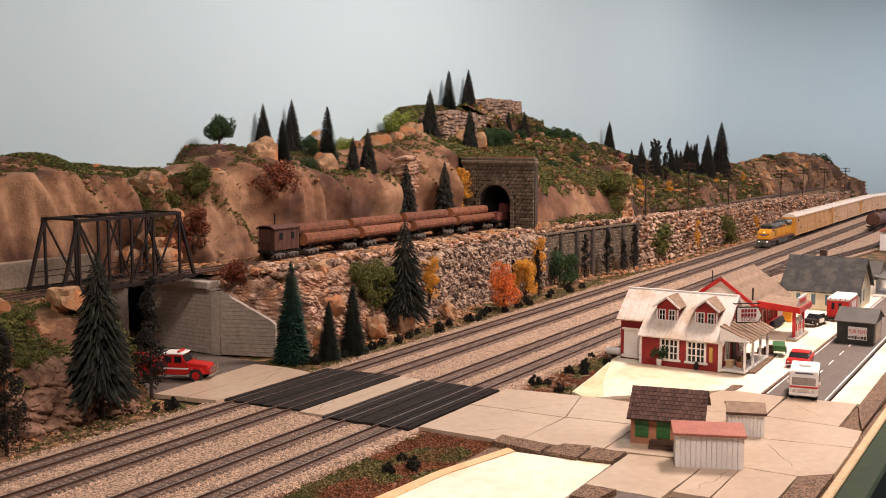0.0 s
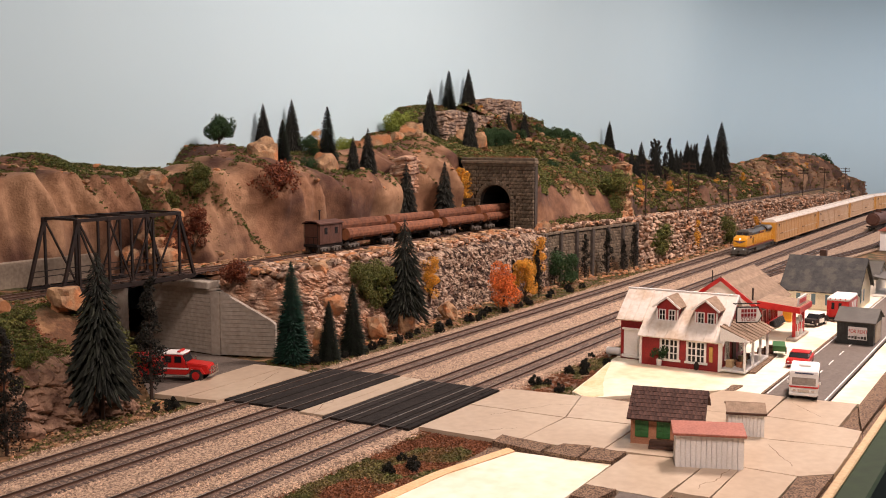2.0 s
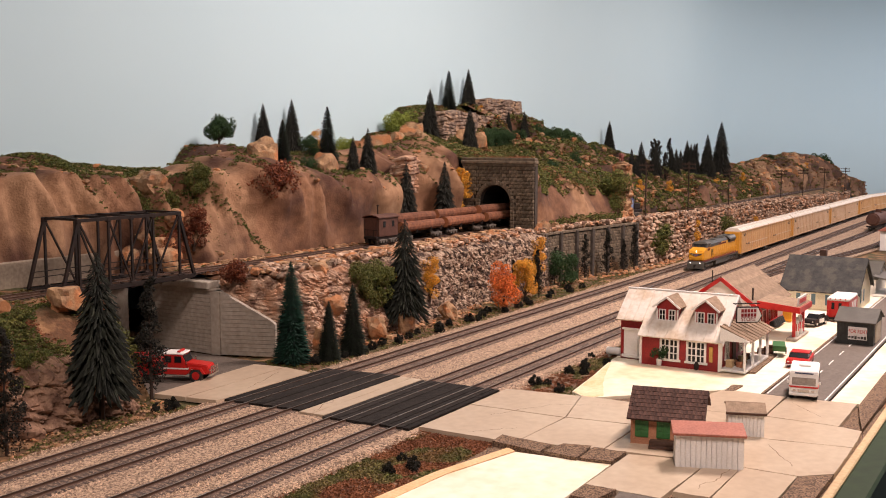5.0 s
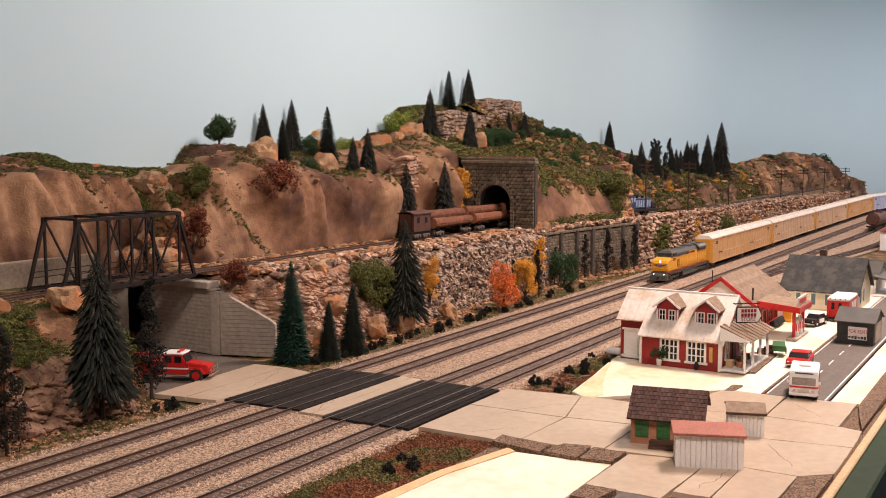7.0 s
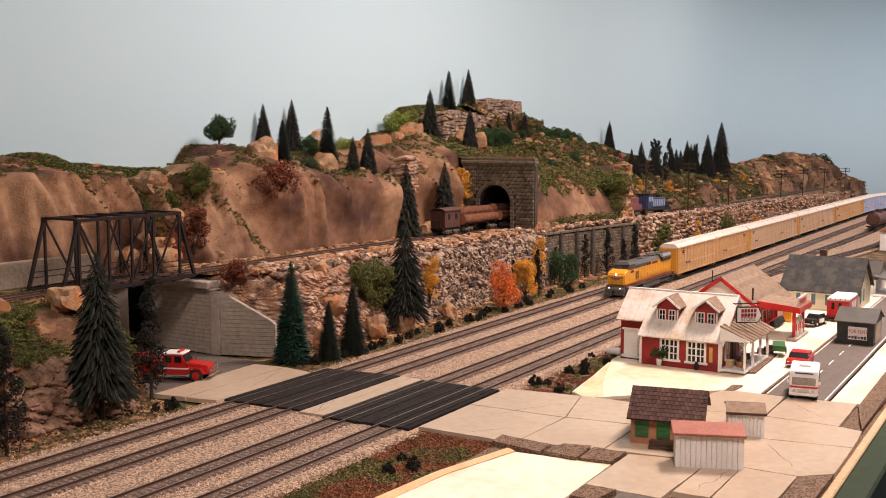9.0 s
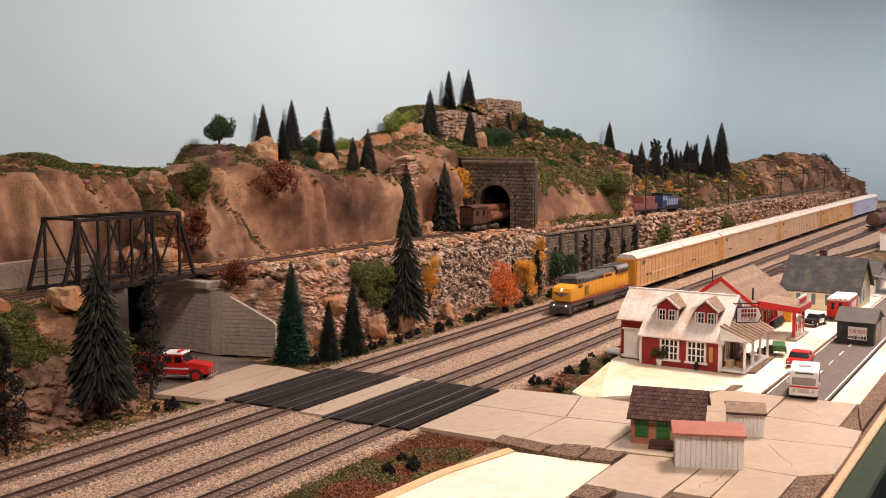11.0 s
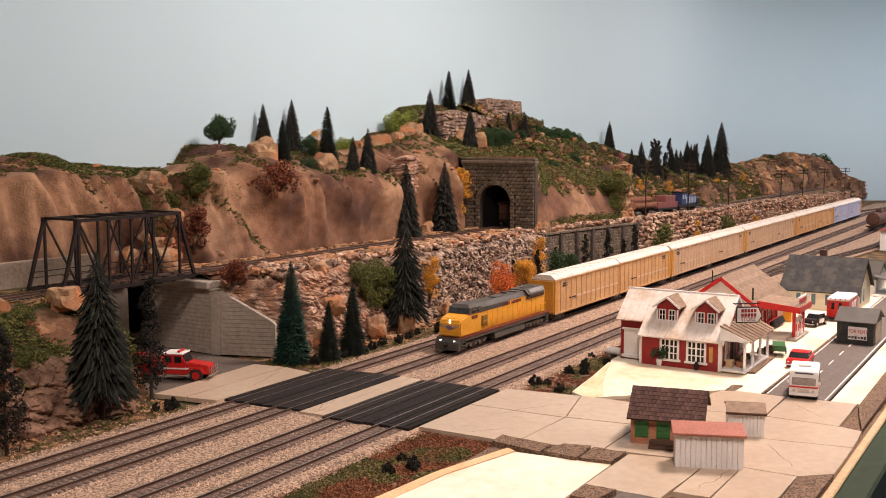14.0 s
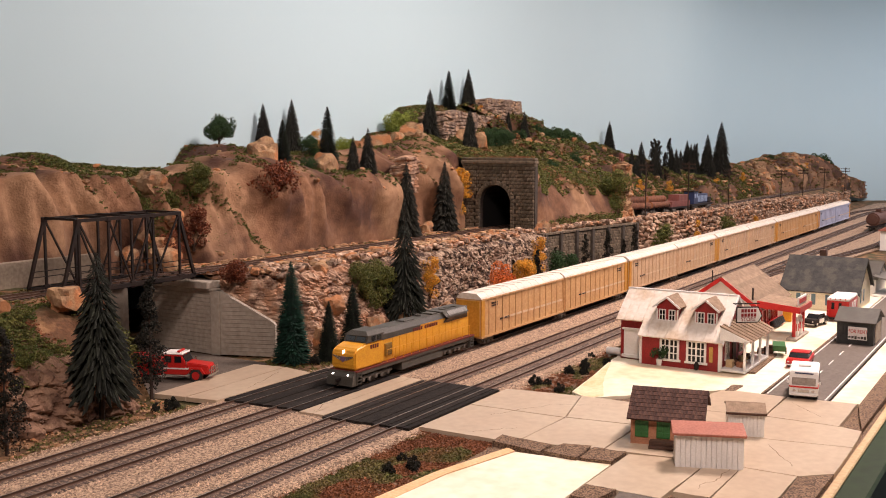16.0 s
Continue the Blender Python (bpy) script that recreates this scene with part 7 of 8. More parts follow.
strew("bank_rust", TUFTS, [p for p in pts if noise.noise((p[0] * 0.03, p[1] * 0.03, 71)) <= -0.1], M_REDFOAM, "rust-brown ground foam on the bank before the bridge", "foliage")


# ---- telegraph poles ----
def pole(x, y, z, h):
    th = thing("telegraph_pole", x, y, z, 0, "thin dark wooden telegraph pole with cross arms", "pole", "telegraph poles")
    bm = bmesh.new()
    cyl(bm, (0, 0, -2), (0, 0, h), 1.6, 1.2, 7)
    part("post", bm, M_TRUNK, th)
    for zz in (h - 6, h - 16):
        bm = bmesh.new()
        box(bm, 0, 0, zz, 2, 34, 2.2)
        for k in range(6):
            cyl(bm, (0, -15 + 6 * k, zz), (0, -15 + 6 * k, zz + 4), 0.8, seg=5)
        part("cross_arm", bm, M_TRUNK, th)


for x, y, z, h in ((2160, 798, 84, 122), (2457, 798, 76, 128), (2780, 790, 68, 112), (3330, 780, 62, 106), (3620, 775, 58, 106), (3950, 770, 55, 104), (4350, 768, 45, 110)):
    pole(x, y, z, h)


# ---- cattle on the far rock, lamp post and street furniture ----
def build_cow():
    th = thing("toy_cow", 2008, 796, 211, 10, "small brown toy cow on the rock", "cow")
    bm = bmesh.new()
    box(bm, 0, 0, 12, 22, 7, 9, bevel=2)
    part("body", bm, M_FADED, th)
    bm = bmesh.new()
    box(bm, -14, 0, 15, 8, 5, 5.5, bevel=1.2)
    part("head", bm, M_FADED, th)
    for x in (-8, 8):
        for s in (-1, 1):
            bm = bmesh.new()
            cyl(bm, (x, s * 2.4, 0), (x, s * 2.4, 9), 1.1, seg=6)
            part("leg", bm, M_FADED, th)


M_FADED = mat("cow_brown", (0.24, 0.075, 0.06), (0.17, 0.055, 0.045), 0.7, 60)
build_cow()


build_clutter()
# ---- trains ----
def wheelset(parent, x, z, r, gauge=16.5):
    bm = bmesh.new()
    for s in (-1, 1):
        cyl(bm, (0, s * gauge / 2 - 1.2 * s, 0), (0, s * gauge / 2 + 1.4 * s, 0), r, seg=16)
        cyl(bm, (0, s * gauge / 2 - 1.8 * s, 0), (0, s * gauge / 2 - 1.0 * s, 0), r + 0.7, seg=16)
        box(bm, 0, s * gauge / 2 + 1.5 * s, 0, r * 1.3, 0.5, 1.2)
    cyl(bm, (0, -8, 0), (0, 8, 0), 1.2, seg=8)
    w = part("wheelset", bm, M_TRUCK, parent, at=(x, 0, z))
    return w


def truck_frame(parent, x, axles, span, h=9.0):
    """A bogie side frame pair with journal boxes and springs."""
    bm = bmesh.new()
    for s in (-1, 1):
        box(bm, x, s * 12.5, h - 2.2, span, 2.2, 3.2, bevel=0.6)
        for a in axles:
            box(bm, a, s * 13.4, h - 4, 4, 2.6, 4.4, bevel=0.5)
        for a, b in zip(axles, axles[1:]):
            c = (a + b) / 2
            box(bm, c, s * 13.0, h - 5.0, 5, 2.4, 3.6, bevel=0.4)
    box(bm, x, 0, h - 1.5, 8, 24, 3)
    return part("bogie", bm, M_TRUCK, parent)


def build_locomotive():
    th = thing("diesel_locomotive", 920, 618, 0, 0, "yellow and grey freight diesel locomotive with red sill stripe", "locomotive")
    # x forward is negative: the nose is at x = -132
    bm = bmesh.new()
    box(bm, 2, 0, 14, 258, 33, 4, bevel=0.8)
    part("frame", bm, M_LGREY, th, "grey underframe")
    bm = bmesh.new()
    box(bm, 2, 0, 16.8, 259, 33.6, 1.6)
    part("sill_stripe", bm, M_MAROON, th, "dark red sill stripe")
    bm = bmesh.new()
    box(bm, 26, 0, 32, 198, 24, 29, bevel=0.8)
    hood = part("long_hood", bm, M_YEL, th, "yellow long hood")
    bm = bmesh.new()
    prism(bm, [(-12.4, 41), (-12.4, 46.5), (-8.5, 52), (8.5, 52), (12.4, 46.5), (12.4, 41)], "x", -73, 4)
    prism(bm, [(-12.3, 46.2), (-8.4, 51.9), (8.4, 51.9), (12.3, 46.2)], "x", 3.5, 124.5)
    for sgn in (-1, 1):
        prism(bm, [(3.8, 41), (3.8, 46.4), (10, 46.4)], "y", sgn * 12.0, sgn * 12.4)
    part("hood_roof", bm, M_LGREY, th, "dark grey roof, lower towards the cab")
    bm = bmesh.new()
    prism(bm, [(-12, 40.5), (-16, 46), (-16, 48), (-11, 53.6), (11, 53.6), (16, 48), (16, 46), (12, 40.5)], "x", 62, 122)
    for v in bm.verts:
        if v.co.x < 63 and v.co.z < 47:
            v.co.x -= 7 * (47 - v.co.z) / 6.5 - 7
        if v.co.x > 121 and abs(v.co.y) > 14:
            v.co.x -= 8
    part("radiator_wing", bm, M_LGREY, th, "flared grey radiator at the rear")
    for s in (-1, 1):
        bm = bmesh.new()
        a = math.degrees(math.atan2(5.6, 5))
        box(bm, 92, s * 13.7, 51.2, 46, 6.0, 0.8, rx=-s * a, bevel=0.2)
        part("radiator_grille", bm, M_GRILLE, th, "pale radiator grille")
        for k in range(11):
            bm = bmesh.new()
            box(bm, -44 + k * 14.6, s * 12.1, 30, 13.4, 0.6, 21, bevel=0.15)
            part("hood_door", bm, M_YEL, hood)
        bm = bmesh.new()
        box(bm, -60, s * 12.6, 30, 13, 2.2, 13, bevel=0.3)
        for k in range(5):
            box(bm, -60, s * 13.9, 25.5 + k * 2.3, 11, 0.7, 0.8)
        part("air_intake", bm, M_YELSHADE, th, "louvred intake box behind the cab")
        bm = bmesh.new()
        for k in range(12):
            box(bm, -68 + k * 17, s * 16.4, 23.5, 0.5, 0.5, 14)
        beam(bm, (-68, s * 16.4, 30.5), (119, s * 16.4, 30.5), 0.5, 0.5)
        part("handrail", bm, M_YEL, th)
    # cab: yellow nose and lower walls, grey window band and roof
    bm = bmesh.new()
    prism(bm, [(-126, 17.6), (-72, 17.6), (-72, 43), (-104.5, 43), (-111, 42), (-122.5, 39.5), (-126.5, 36), (-127.5, 22)], "y", -15, 15)
    bmesh.ops.bevel(bm, geom=bm.edges[:], offset=1.8, segments=3, affect="EDGES")
    cab = part("cab", bm, M_YEL, th, "yellow wide-nose cab")
    bm = bmesh.new()
    prism(bm, [(-105, 42.6), (-72.5, 42.6), (-72.5, 49.6), (-101.5, 49.6)], "y", -14.6, 14.6)
    part("window_band", bm, M_LGREY, cab, "grey cab window band")
    bm = bmesh.new()
    prism(bm, [(-15, 49.2), (-15, 50), (-9.5, 53.8), (9.5, 53.8), (15, 50), (15, 49.2)], "x", -103, -71)
    for v in bm.verts:
        if v.co.x < -102 and v.co.z > 52:
            v.co.x += 5
    part("cab_roof", bm, M_LGREY, cab, "grey chamfered cab roof")
    for s in (-1, 1):
        bm = bmesh.new()
        box(bm, -103.4, s * 6.6, 46.2, 0.8, 11.6, 5.6, ry=26.5, bevel=0.2)
        part("windscreen", bm, M_SCREEN, cab, "glossy dark windscreen pane")
        for x in (-92, -81):
            bm = bmesh.new()
            box(bm, x, s * 14.7, 46.2, 7.5, 0.7, 4.6)
            part("side_window", bm, M_SCREEN, cab)
        bm = bmesh.new()
        cyl(bm, (-127.3, 0, 36.0 + s * 1.25), (-125.0, 0, 36.0 + s * 1.1), 0.8, seg=12)
        part("headlight", bm, M_LAMP, cab)
        bm = bmesh.new()
        cyl(bm, (-133.4, s * 9.5, 14), (-131, s * 9.5, 14), 0.75, seg=12)
        part("ditch_light", bm, M_LAMP, th)
        bm = bmesh.new()
        prism(bm, [(s * 3, 27), (s * 7, 28.6), (s * 12.6, 31.4), (s * 12.6, 32.6), (s * 3, 31.4)], "x", -127.7, -126.6)
        part("nose_wing", bm, M_CHROME, cab, "silver wing shape on the nose")
    bm = bmesh.new()
    prism(bm, [(-3, 31.5), (3, 31.5), (3, 28), (0, 25.6), (-3, 28)], "x", -128.1, -126.6)
    part("nose_emblem", bm, M_EMBLEM, cab, "shield shape on the nose")
    # side lettering as plain bars
    for s in (-1, 1):
        for k in range(13):
            if k == 5:
                continue
            bm = bmesh.new()
            box(bm, -6 + k * 4.3, s * 12.5, 42.6, 2.7, 0.5, 3.6)
            part("lettering_bar", bm, M_MAROON, hood)
        for k in range(4):
            bm = bmesh.new()
            box(bm, -97 + k * 4.2, s * 15.1, 38.2, 2.8, 0.5, 4.2)
            part("number_bar", bm, M_MAROON, cab)
    # pilot and steps
    bm = bmesh.new()
    prism(bm, [(-130, 15.6), (-133, 12), (-134.5, 3), (-127, 3), (-124, 15.6)], "y", -16.2, 16.2)
    part("pilot", bm, M_LGREY, th, "grey snow plough pilot")
    bm = bmesh.new()
    prism(bm, [(-16, 15.5), (16, 15.5), (16, 17.3), (-16, 17.3)], "x", -130, -118)
    part("front_platform", bm, M_LGREY, th)
    for x in (-122, 124):
        for s in (-1, 1):
            bm = bmesh.new()
            for k in range(4):
                box(bm, x, s * 15.2, 4.5 + k * 3.4, 7, 4, 0.7)
            box(bm, x - 3.8, s * 15.2, 9.5, 0.6, 4, 13)
            box(bm, x + 3.8, s * 15.2, 9.5, 0.6, 4, 13)
            part("step", bm, M_LGREY, th)
    for x in (-136, 137):
        bm = bmesh.new()
        box(bm, x, 0, 9, 8, 3, 3.2, bevel=0.6)
        part("coupler", bm, M_DARK, th)
    bm = bmesh.new()
    prism(bm, [(-16, 4), (-14, 3), (14, 3), (16, 4), (15, 12.5), (-15, 12.5)], "x", -36, 52)
    part("fuel_tank", bm, M_LGREY, th, "grey fuel tank")
    bm = bmesh.new()
    cyl(bm, (30, 4, 51.5), (30, 4, 54), 4, 3.6, 12)
    box(bm, -5, 0, 52.4, 22, 12, 1.6, bevel=0.5)
    box(bm, 50, 0, 52.6, 12, 14, 1.8, bevel=0.5)
    for k in range(3):
        cyl(bm, (80 + k * 12, 0, 53.4), (80 + k * 12, 0, 54.6), 5, seg=14)
    part("roof_fan", bm, M_LGREY, th)
    wheels = []
    for c in (-86, 86):
        ax = [c - 24, c, c + 24]
        truck_frame(th, c, ax, 66, 10)
        for a in ax:
            wheels.append((wheelset(th, a, 6, 5.6), a, 6))
    th.scale = (0.925, 1, 1)
    return th, wheels


def build_autorack(skin, label, first):
    """One half of a two-unit articulated car; x = 0 at its leading end."""
    th = thing("autorack_car", 1100, 618, 0, 0, label, "freight car", "autorack cars of the long train")
    L, W, z0, z1 = 237, 17.5, 9.5, 58
    bm = bmesh.new()
    box(bm, L / 2, 0, (z0 + z1) / 2, L, 2 * W - 1.6, z1 - z0, bevel=0.6)
    part("body", bm, skin, th)
    bm = bmesh.new()
    prism(bm, [(-W, 57.5), (-W + 1, 60), (-W + 7, 64.5), (W - 7, 64.5), (W - 1, 60), (W, 57.5)], "x", 0, L)
    for k in range(1, 12):
        prism(bm, [(-W - 0.2, 57.5), (-W + 0.8, 60.2), (-W + 6.9, 64.9), (W - 6.9, 64.9), (W - 0.8, 60.2), (W + 0.2, 57.5)], "x", k * L / 12 - 0.4, k * L / 12 + 0.4)
    part("roof", bm, M_RACKROOF, th, "pale roof with chamfered edges")
    for s in (-1, 1):
        me = None
        for k in range(14):
            x = 3 + k * (L - 6) / 13
            if me is None:
                bm = bmesh.new()
                box(bm, 0, 0, 0, 2.0, 1.2, z1 - z0)
                ob = part("side_post", bm, skin, th, at=(x, s * (W - 0.3), (z0 + z1) / 2))
                me = ob.data
            else:
                ob = new("side_post", me)
                ob.parent = th
                ob.location = (x * MM, s * (W - 0.3) * MM, (z0 + z1) / 2 * MM)
        bm = bmesh.new()
        box(bm, L / 2, s * (W - 0.1), 57, L, 1.6, 2)
        box(bm, L / 2, s * (W - 0.1), z0 + 1, L, 1.6, 2.5)
        part("side_rail", bm, skin, th)
        bm = bmesh.new()
        for k in range(13):
            x = 3 + (k + 0.5) * (L - 6) / 13
            for j in range(7):
                box(bm, x, s * (W - 0.8), z0 + 5 + j * 6.6, (L - 6) / 13 - 2.6, 0.5, 5.8)
        part("side_screen", bm, skin, th, kind="stuff")
        bm = bmesh.new()
        for k in range(3, 13):
            x = 3 + (k + 0.5) * (L - 6) / 13
            box(bm, x, s * (W - 0.4), 27.5, (L - 6) / 13 - 2.2, 0.5, 2.6)
        part("white_stripe", bm, M_STRIPE, th, "thin pale stripe along the side")
        bm = bmesh.new()
        for z in (50, 46.8):
            for k in range(4):
                box(bm, (28 if first else L - 40) + k * 4.2, s * (W - 0.1), z, 2.8, 0.5, 2)
        for k in range(7):
            box(bm, 50 + k * 4, s * (W - 0.1), 27.4, 2.6, 0.6, 2.2)
        part("car_lettering", bm, M_RUBBER, th, "small dark lettering bars")
    bm = bmesh.new()
    for x in (-0.6, L + 0.6):
        for k in (-1, 1):
            box(bm, x, k * 8, 33, 0.9, 14, 44, bevel=0.3)
        box(bm, x, 0, 33, 1.6, 1.4, 46)
    part("end_door", bm, skin, th)
    bm = bmesh.new()
    box(bm, L / 2, 0, 7.5, L - 50, 22, 4)
    part("underframe", bm, M_DARK, th)
    wheels = []
    for c in ((24,) if not first else (24,)) + (L + 2,) * first + ((L - 24,) if not first else ()):
        if not first and c == 24:
            continue
        truck_frame(th, c, [c - 10, c + 10], 30, 7.5)
        for a in (c - 10, c + 10):
            wheels.append((wheelset(th, a, 5.0, 4.6), a, 5.0))
    bm = bmesh.new()
    xe = 4.5 if first else L - 4.5
    for sgn in (-1, 1):
        box(bm, xe, sgn * (W - 0.2), (z0 + z1) / 2, 9, 1.6, z1 - z0 - 0.5, bevel=0.3)
    box(bm, -1.4 if first else L + 1.4, 0, (z0 + z1) / 2, 1.6, 2 * W - 3, z1 - z0 - 4, bevel=0.3)
    part("end_frame", bm, M_RACKEND, th, "deeper yellow end frame")
    if first:
        bm = bmesh.new()
        box(bm, -5, 0, 8, 12, 3, 3, bevel=0.5)
        part("coupler", bm, M_DARK, th)
    else:
        bm = bmesh.new()
        box(bm, L + 5, 0, 8, 12, 3, 3, bevel=0.5)
        part("coupler", bm, M_DARK, th)
    return th, wheels


def build_log_car(seed):
    th = thing("log_car", 1100, 896, 95, 0, "dark skeleton log car loaded with reddish brown logs", "freight car", "log cars of the upper train")
    r = rng(seed)
    bm = bmesh.new()
    box(bm, 66, 0, 10, 128, 5, 4, bevel=0.5)
    for x in (14, 45, 87, 118):
        box(bm, x, 0, 12.5, 5, 30, 3, bevel=0.5)
        for s in (-1, 1):
            box(bm, x, s * 15, 17, 2, 1.6, 9)
    part("car_frame", bm, M_DARK, th)
    for y, z, k in ((-8.6, 21.5, 0), (8.6, 21.5, 1), (r.uniform(-2, 3), 34.5, 2)):
        bm = bmesh.new()
        rad = 8.0 + r.uniform(-0.7, 0.6)
        a, b = (0 if k < 2 else -14) + r.uniform(0, 8), (131 if k < 2 else 118) + r.uniform(-6, 3)
        segs, prev = 10, None
        for i in range(segs + 1):
            x = a + (b - a) * i / segs
            rr = rad * (1.05 - 0.12 * i / segs)
            ring = [bm.verts.new((x, y + (rr + 0.5 * noise.noise((x * 0.2, q, seed + k))) * math.cos(q * 0.5236), z + (rr + 0.5 * noise.noise((x * 0.2, q + 20, seed))) * math.sin(q * 0.5236))) for q in range(12)]
            if prev:
                for q in range(12):
                    bm.faces.new((prev[q], ring[q], ring[(q + 1) % 12], prev[(q + 1) % 12]))
            if i in (0, segs):
                f = bm.faces.new(ring)
                f.material_index = 1
            prev = ring
        bmesh.ops.recalc_face_normals(bm, faces=bm.faces)
        part("log", bm, [M_LOG, M_LOGEND], th)
    wheels = []
    for c in (22, 110):
        truck_frame(th, c, [c - 9, c + 9], 27, 8)
        for a in (c - 9, c + 9):
            wheels.append((wheelset(th, a, 5, 4.7), a, 5))
    return th, wheels


def build_caboose():
    th = thing("caboose", 1000, 896, 95, 0, "small oxide-brown wooden caboose with stove pipe", "caboose")
    bm = bmesh.new()
    box(bm, 31, 0, 10, 66, 24, 4, bevel=0.4)
    part("underframe", bm, M_DARK, th)
    bm = bmesh.new()
    box(bm, 31, 0, 26, 54, 27, 29, bevel=0.5)
    body = part("body", bm, M_CABOOSE, th)
    bm = bmesh.new()
    for k in range(19):
        for s in (-1, 1):
            box(bm, 5 + k * 2.9, s * 13.6, 26, 2.5, 0.5, 28)
    part("siding", bm, M_CABOOSE, body)
    bm = bmesh.new()
    prism(bm, [(-15.5, 39.5), (-9, 42.4), (0, 43.4), (9, 42.4), (15.5, 39.5), (15.5, 41), (9, 44), (0, 45), (-9, 44), (-15.5, 41)], "x", 0, 62)
    part("roof", bm, M_CABOOSE, th)
    bm = bmesh.new()
    cyl(bm, (26, 3, 43), (26, 3, 58), 1.0)
    box(bm, 26, 3, 58, 4, 2.4, 1)
    part("stove_pipe", bm, M_DARK, th)
    for x in (18, 44):
        bm = bmesh.new()
        box(bm, x, -14, 30, 7, 0.8, 9)
        part("window", bm, M_GLASS, body)
    bm = bmesh.new()
    box(bm, 3.8, 0, 24, 0.8, 9, 22)
    box(bm, 58.4, 0, 24, 0.8, 9, 22)
    part("door", bm, M_CABOOSE, body)
    bm = bmesh.new()
    for x in (0, 62):
        for y in (-12, -5, 5, 12):
            cyl(bm, (x, y, 12), (x, y, 22 if abs(y) < 6 else 40), 0.5, seg=6)
        box(bm, x, 0, 22, 0.8, 25, 0.8)
    part("end_railing", bm, M_DARK, th)
    wheels = []
    for c in (16, 46):
        truck_frame(th, c, [c - 8, c + 8], 24, 8)
        for a in (c - 8, c + 8):
            wheels.append((wheelset(th, a, 5, 4.7), a, 5))
    th.scale = (0.9, 1, 1)
    return th, wheels


def build_red_car():
    th = thing("flat_car", 1640, 896, 95, 0, "faded red freight car behind the blue engine", "freight car")
    bm = bmesh.new()
    box(bm, 72, 0, 11, 140, 28, 5, bevel=0.5)
    part("underframe", bm, M_DARK, th)
    bm = bmesh.new()
    box(bm, 72, 0, 20, 138, 28, 14, bevel=0.6)
    part("body", bm, M_FADED, th)
    bm = bmesh.new()
    box(bm, 90, 0, 34, 70, 27, 16, bevel=0.8)
    part("load", bm, M_FADED, th, "faded red load box")
    wheels = []
    for c in (22, 120):
        truck_frame(th, c, [c - 9, c + 9], 27, 8)
        for a in (c - 9, c + 9):
            wheels.append((wheelset(th, a, 5, 4.7), a, 5))
    return th, wheels


def build_blue_engine():
    th = thing("switcher_locomotive", 1800, 896, 95, 0, "small dark blue and black diesel switcher engine", "locomotive")
    bm = bmesh.new()
    box(bm, 92, 0, 12, 178, 28, 6, bevel=0.6)
    part("frame", bm, M_DARK, th)
    bm = bmesh.new()
    box(bm, 105, 0, 27, 90, 20, 24, bevel=1.5)
    part("hood", bm, M_BLUE, th)
    bm = bmesh.new()
    for k in range(7):
        for s in (-1, 1):
            box(bm, 68 + k * 12, s * 10.4, 27, 8, 0.6, 16)
    part("hood_door", bm, M_BLUEPALE, th)
    bm = bmesh.new()
    box(bm, 40, 0, 30, 34, 27, 32, bevel=1.2)
    cab = part("cab", bm, M_BLUE, th)
    bm = bmesh.new()
    box(bm, 40, 0, 47, 38, 30, 3, bevel=1)
    part("cab_roof", bm, M_DARK, cab)
    for s in (-1, 1):
        for x in (32, 48):
            bm = bmesh.new()
            box(bm, x, s * 13.7, 36, 10, 0.8, 10)
            part("side_window", bm, M_BLUEPALE, cab)
    bm = bmesh.new()
    cyl(bm, (90, 0, 38), (90, 0, 47), 3, 3.4, 12)
    cyl(bm, (120, 0, 38), (120, 0, 44), 3, 3.4, 12)
    part("exhaust_stack", bm, M_DARK, th)
    bm = bmesh.new()
    box(bm, 164, 0, 22, 26, 22, 14, bevel=1.5)
    part("nose", bm, M_DARK, th)
    wheels = []
    for c in (32, 150):
        truck_frame(th, c, [c - 13, c + 13], 38, 9)
        for a in (c - 13, c + 13):
            wheels.append((wheelset(th, a, 5.5, 5.2), a, 5.5))
    return th, wheels


M_SCREEN = mat("glossy_window", (0.02, 0.02, 0.02), (0.03, 0.03, 0.03), 0.06, 30, spec=1.0)
M_GRILLE = mat("pale_radiator_grille", (0.24, 0.23, 0.21), (0.15, 0.145, 0.13), 0.5, 300, 0.1)
# Darkened copy of the engine yellow: shade of the louvres put into the colour.
M_YELSHADE = mat("shaded_olive_yellow", (0.26, 0.15, 0.03), (0.2, 0.11, 0.025), 0.6, 80)
M_LAMP = glow("lit_headlamp", (1.0, 0.93, 0.8), 4.0)
M_EMBLEM = mat("emblem_purple_blue", (0.16, 0.09, 0.16), (0.28, 0.16, 0.12), 0.5, 60)
M_STRIPE = mat("pale_stripe", (0.68, 0.50, 0.33), (0.6, 0.44, 0.28), 0.6, 50)
M_FADED = mat("faded_red", (0.24, 0.075, 0.06), (0.17, 0.055, 0.045), 0.7, 60)
M_BLUEPALE = mat("pale_blue_panel", (0.30, 0.38, 0.52), (0.24, 0.30, 0.44), 0.5, 60)

LOCO = build_locomotive()
RACKS = []
for i in range(5):
    skin = (M_RACK, M_RACKGLOSS, M_RACKGLOSS, M_RACK, M_RACKBL)[i]
    lab = ("yellow-orange articulated autorack car with ribbed sides", "yellow articulated autorack car with pinkish lamp gloss in its colour", "yellow articulated autorack car with pinkish lamp gloss in its colour", "yellow-orange articulated autorack car with ribbed sides", "pale bluish articulated autorack car at the rear")[i]
    RACKS.append((build_autorack(skin, lab, True), 283 + 490 * i))
    RACKS.append((build_autorack(skin, lab, False), 283 + 490 * i + 242))
CABOOSE = build_caboose()
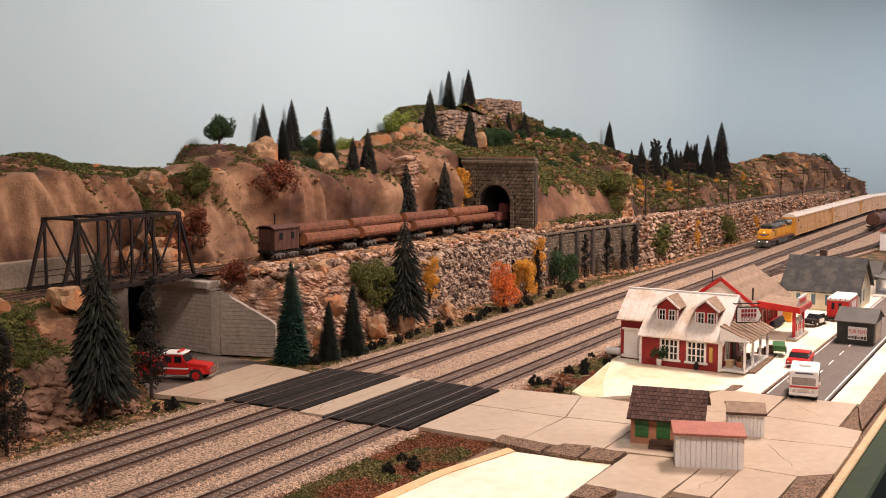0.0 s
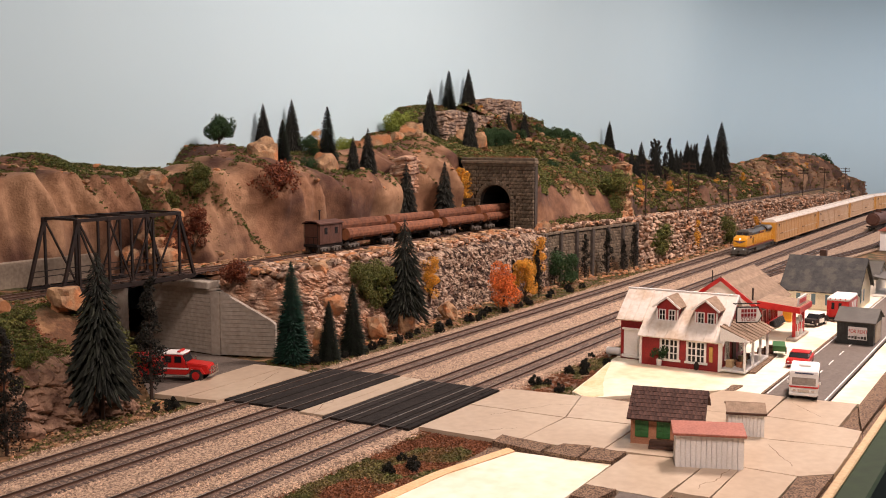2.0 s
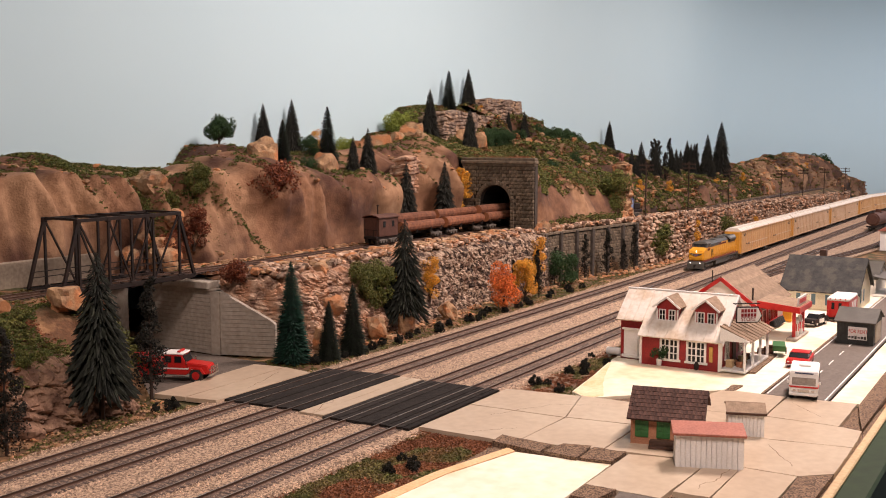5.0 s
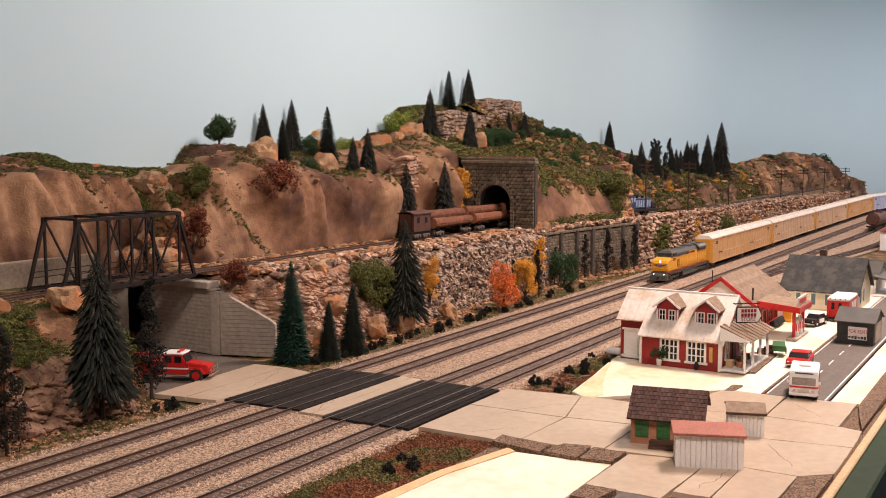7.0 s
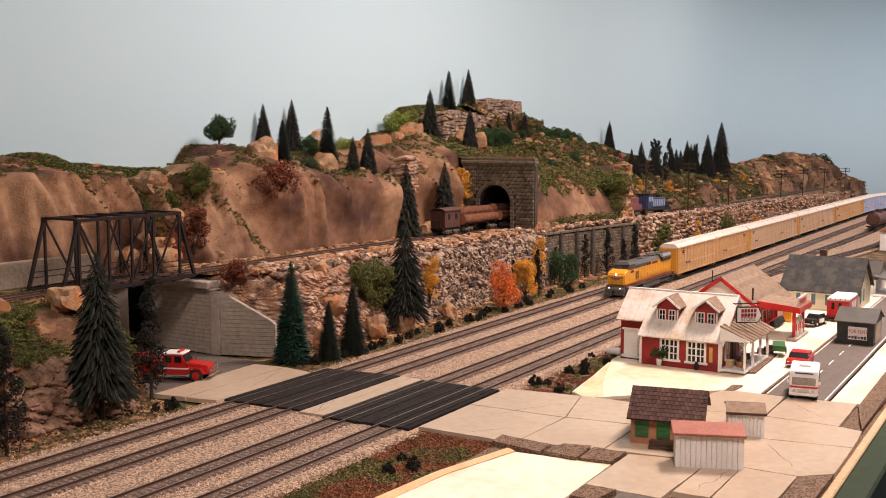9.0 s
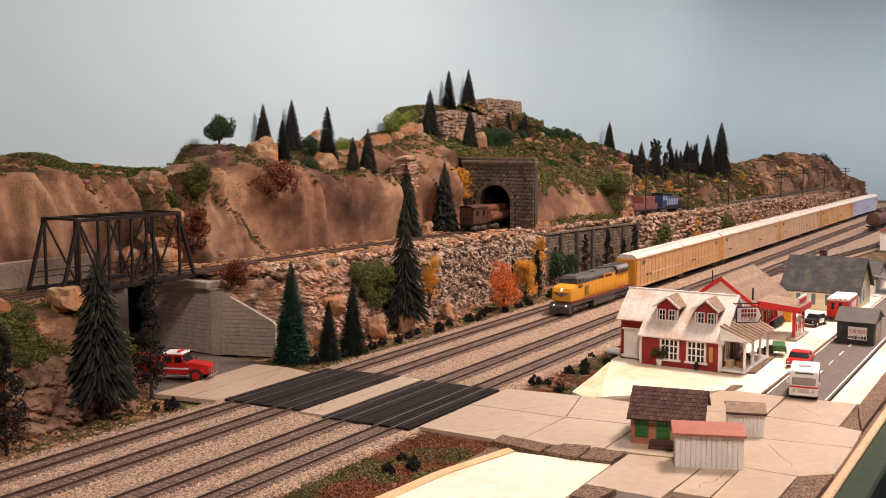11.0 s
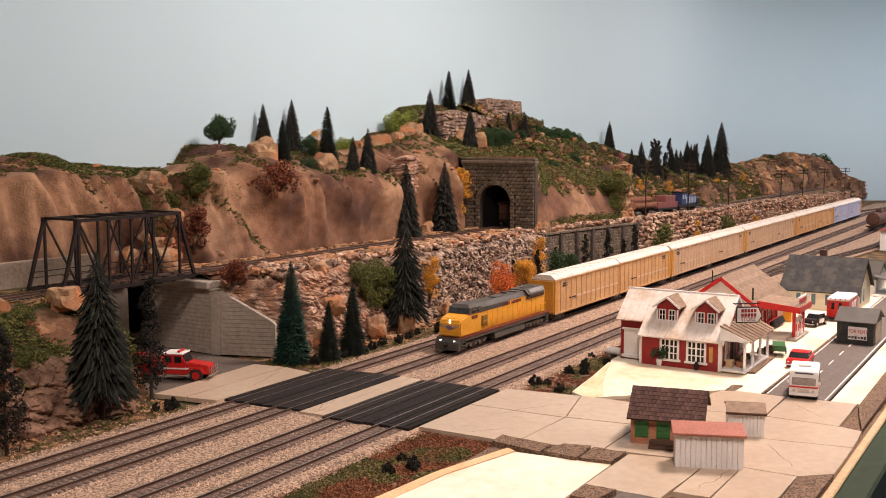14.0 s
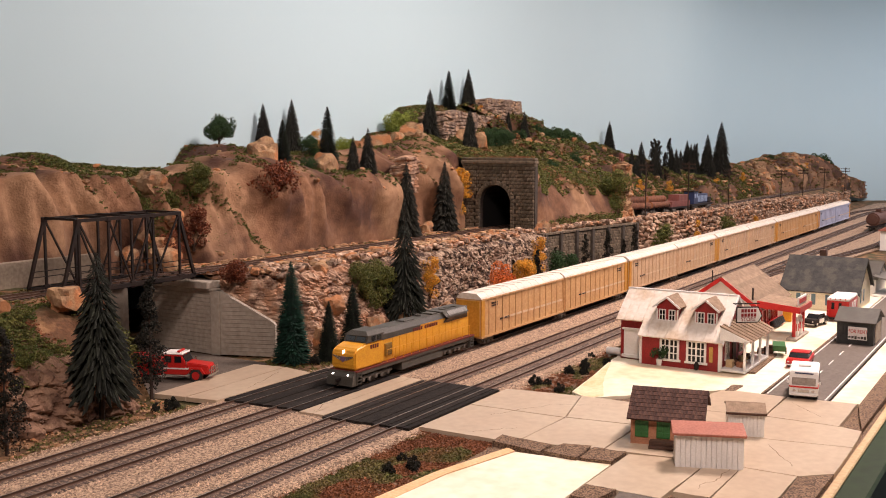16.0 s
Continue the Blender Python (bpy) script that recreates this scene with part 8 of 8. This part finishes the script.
LOGCARS = [build_log_car(k + 1) for k in range(4)]
REDCAR = build_red_car()
BLUE = build_blue_engine()


def main_path(x):
    """Pose on the second track; past the visible straight it bends away."""
    if x < 3900:
        return x, 618.0, 0.0, 0.0
    return x, ymain2(x), 0.0, math.degrees(math.atan((ymain2(x + 5) - ymain2(x - 5)) / 10))


def up_path(x):
    return x, yup(x), zup(x), math.degrees(math.atan((yup(x + 20) - yup(x - 20)) / 40))


def ride(th, wheels, path, lead, length, speed, t1=16.0, step=0.5, spin=False):
    """Keys a vehicle whose end at local x = 0 is at lead + speed * t on the path."""
    rows = []
    n = int(round(t1 / step))
    for i in range(n + 1):
        t = i * step
        a, b = path(lead + speed * t + 0.12 * length), path(lead + speed * t + 0.88 * length)
        rz = math.degrees(math.atan2(b[1] - a[1], b[0] - a[0]))
        ry = -math.degrees(math.atan2(b[2] - a[2], b[0] - a[0]))
        m = pose(a[0] * MM, a[1] * MM, a[2] * MM, 0, ry, rz) @ pose(-0.12 * length * MM, 0, 0)
        rows.append((t, m))
    walk(th, rows)
    if spin:
        for w, x, r in wheels:
            deg = math.degrees(speed / r)
            dt = 2 * int(80 / abs(deg) * FPS / 2) / FPS
            k = int(t1 / dt) + 1
            walk(w, [(min(t1, j * dt), pose(x * MM, 0, r * MM, 0, deg * min(t1, j * dt), 0)) for j in range(k + 1)])


V_MAIN, V_UP = -104.3, 47.6


def motions():
    nose = 784 + 104.3 * 16
    rows = [(t, pose((nose + 146.3 + V_MAIN * t) * MM, 0.618, 0)) for t in (0, 4, 8, 12, 16)]
    walk(LOCO[0], rows)
    for w, x, r in LOCO[1]:
        deg = math.degrees(V_MAIN / 5.6)
        walk(w, [(j / 15, pose(x * MM, 0, r * MM, 0, deg * j / 15, 0)) for j in range(241)])
    for k, ((th, wheels), off) in enumerate(RACKS):
        ride(th, wheels, main_path, nose + off, 237, V_MAIN, spin=k < 4)
    ride(*CABOOSE, up_path, 1012, 56, V_UP, spin=True)
    for k, (th, wheels) in enumerate(LOGCARS):
        ride(th, wheels, up_path, 1073 + 138 * k, 132, V_UP, spin=True)
    ride(*REDCAR, up_path, 1624, 144, V_UP)
    ride(*BLUE, up_path, 1776, 186, V_UP)

motions()
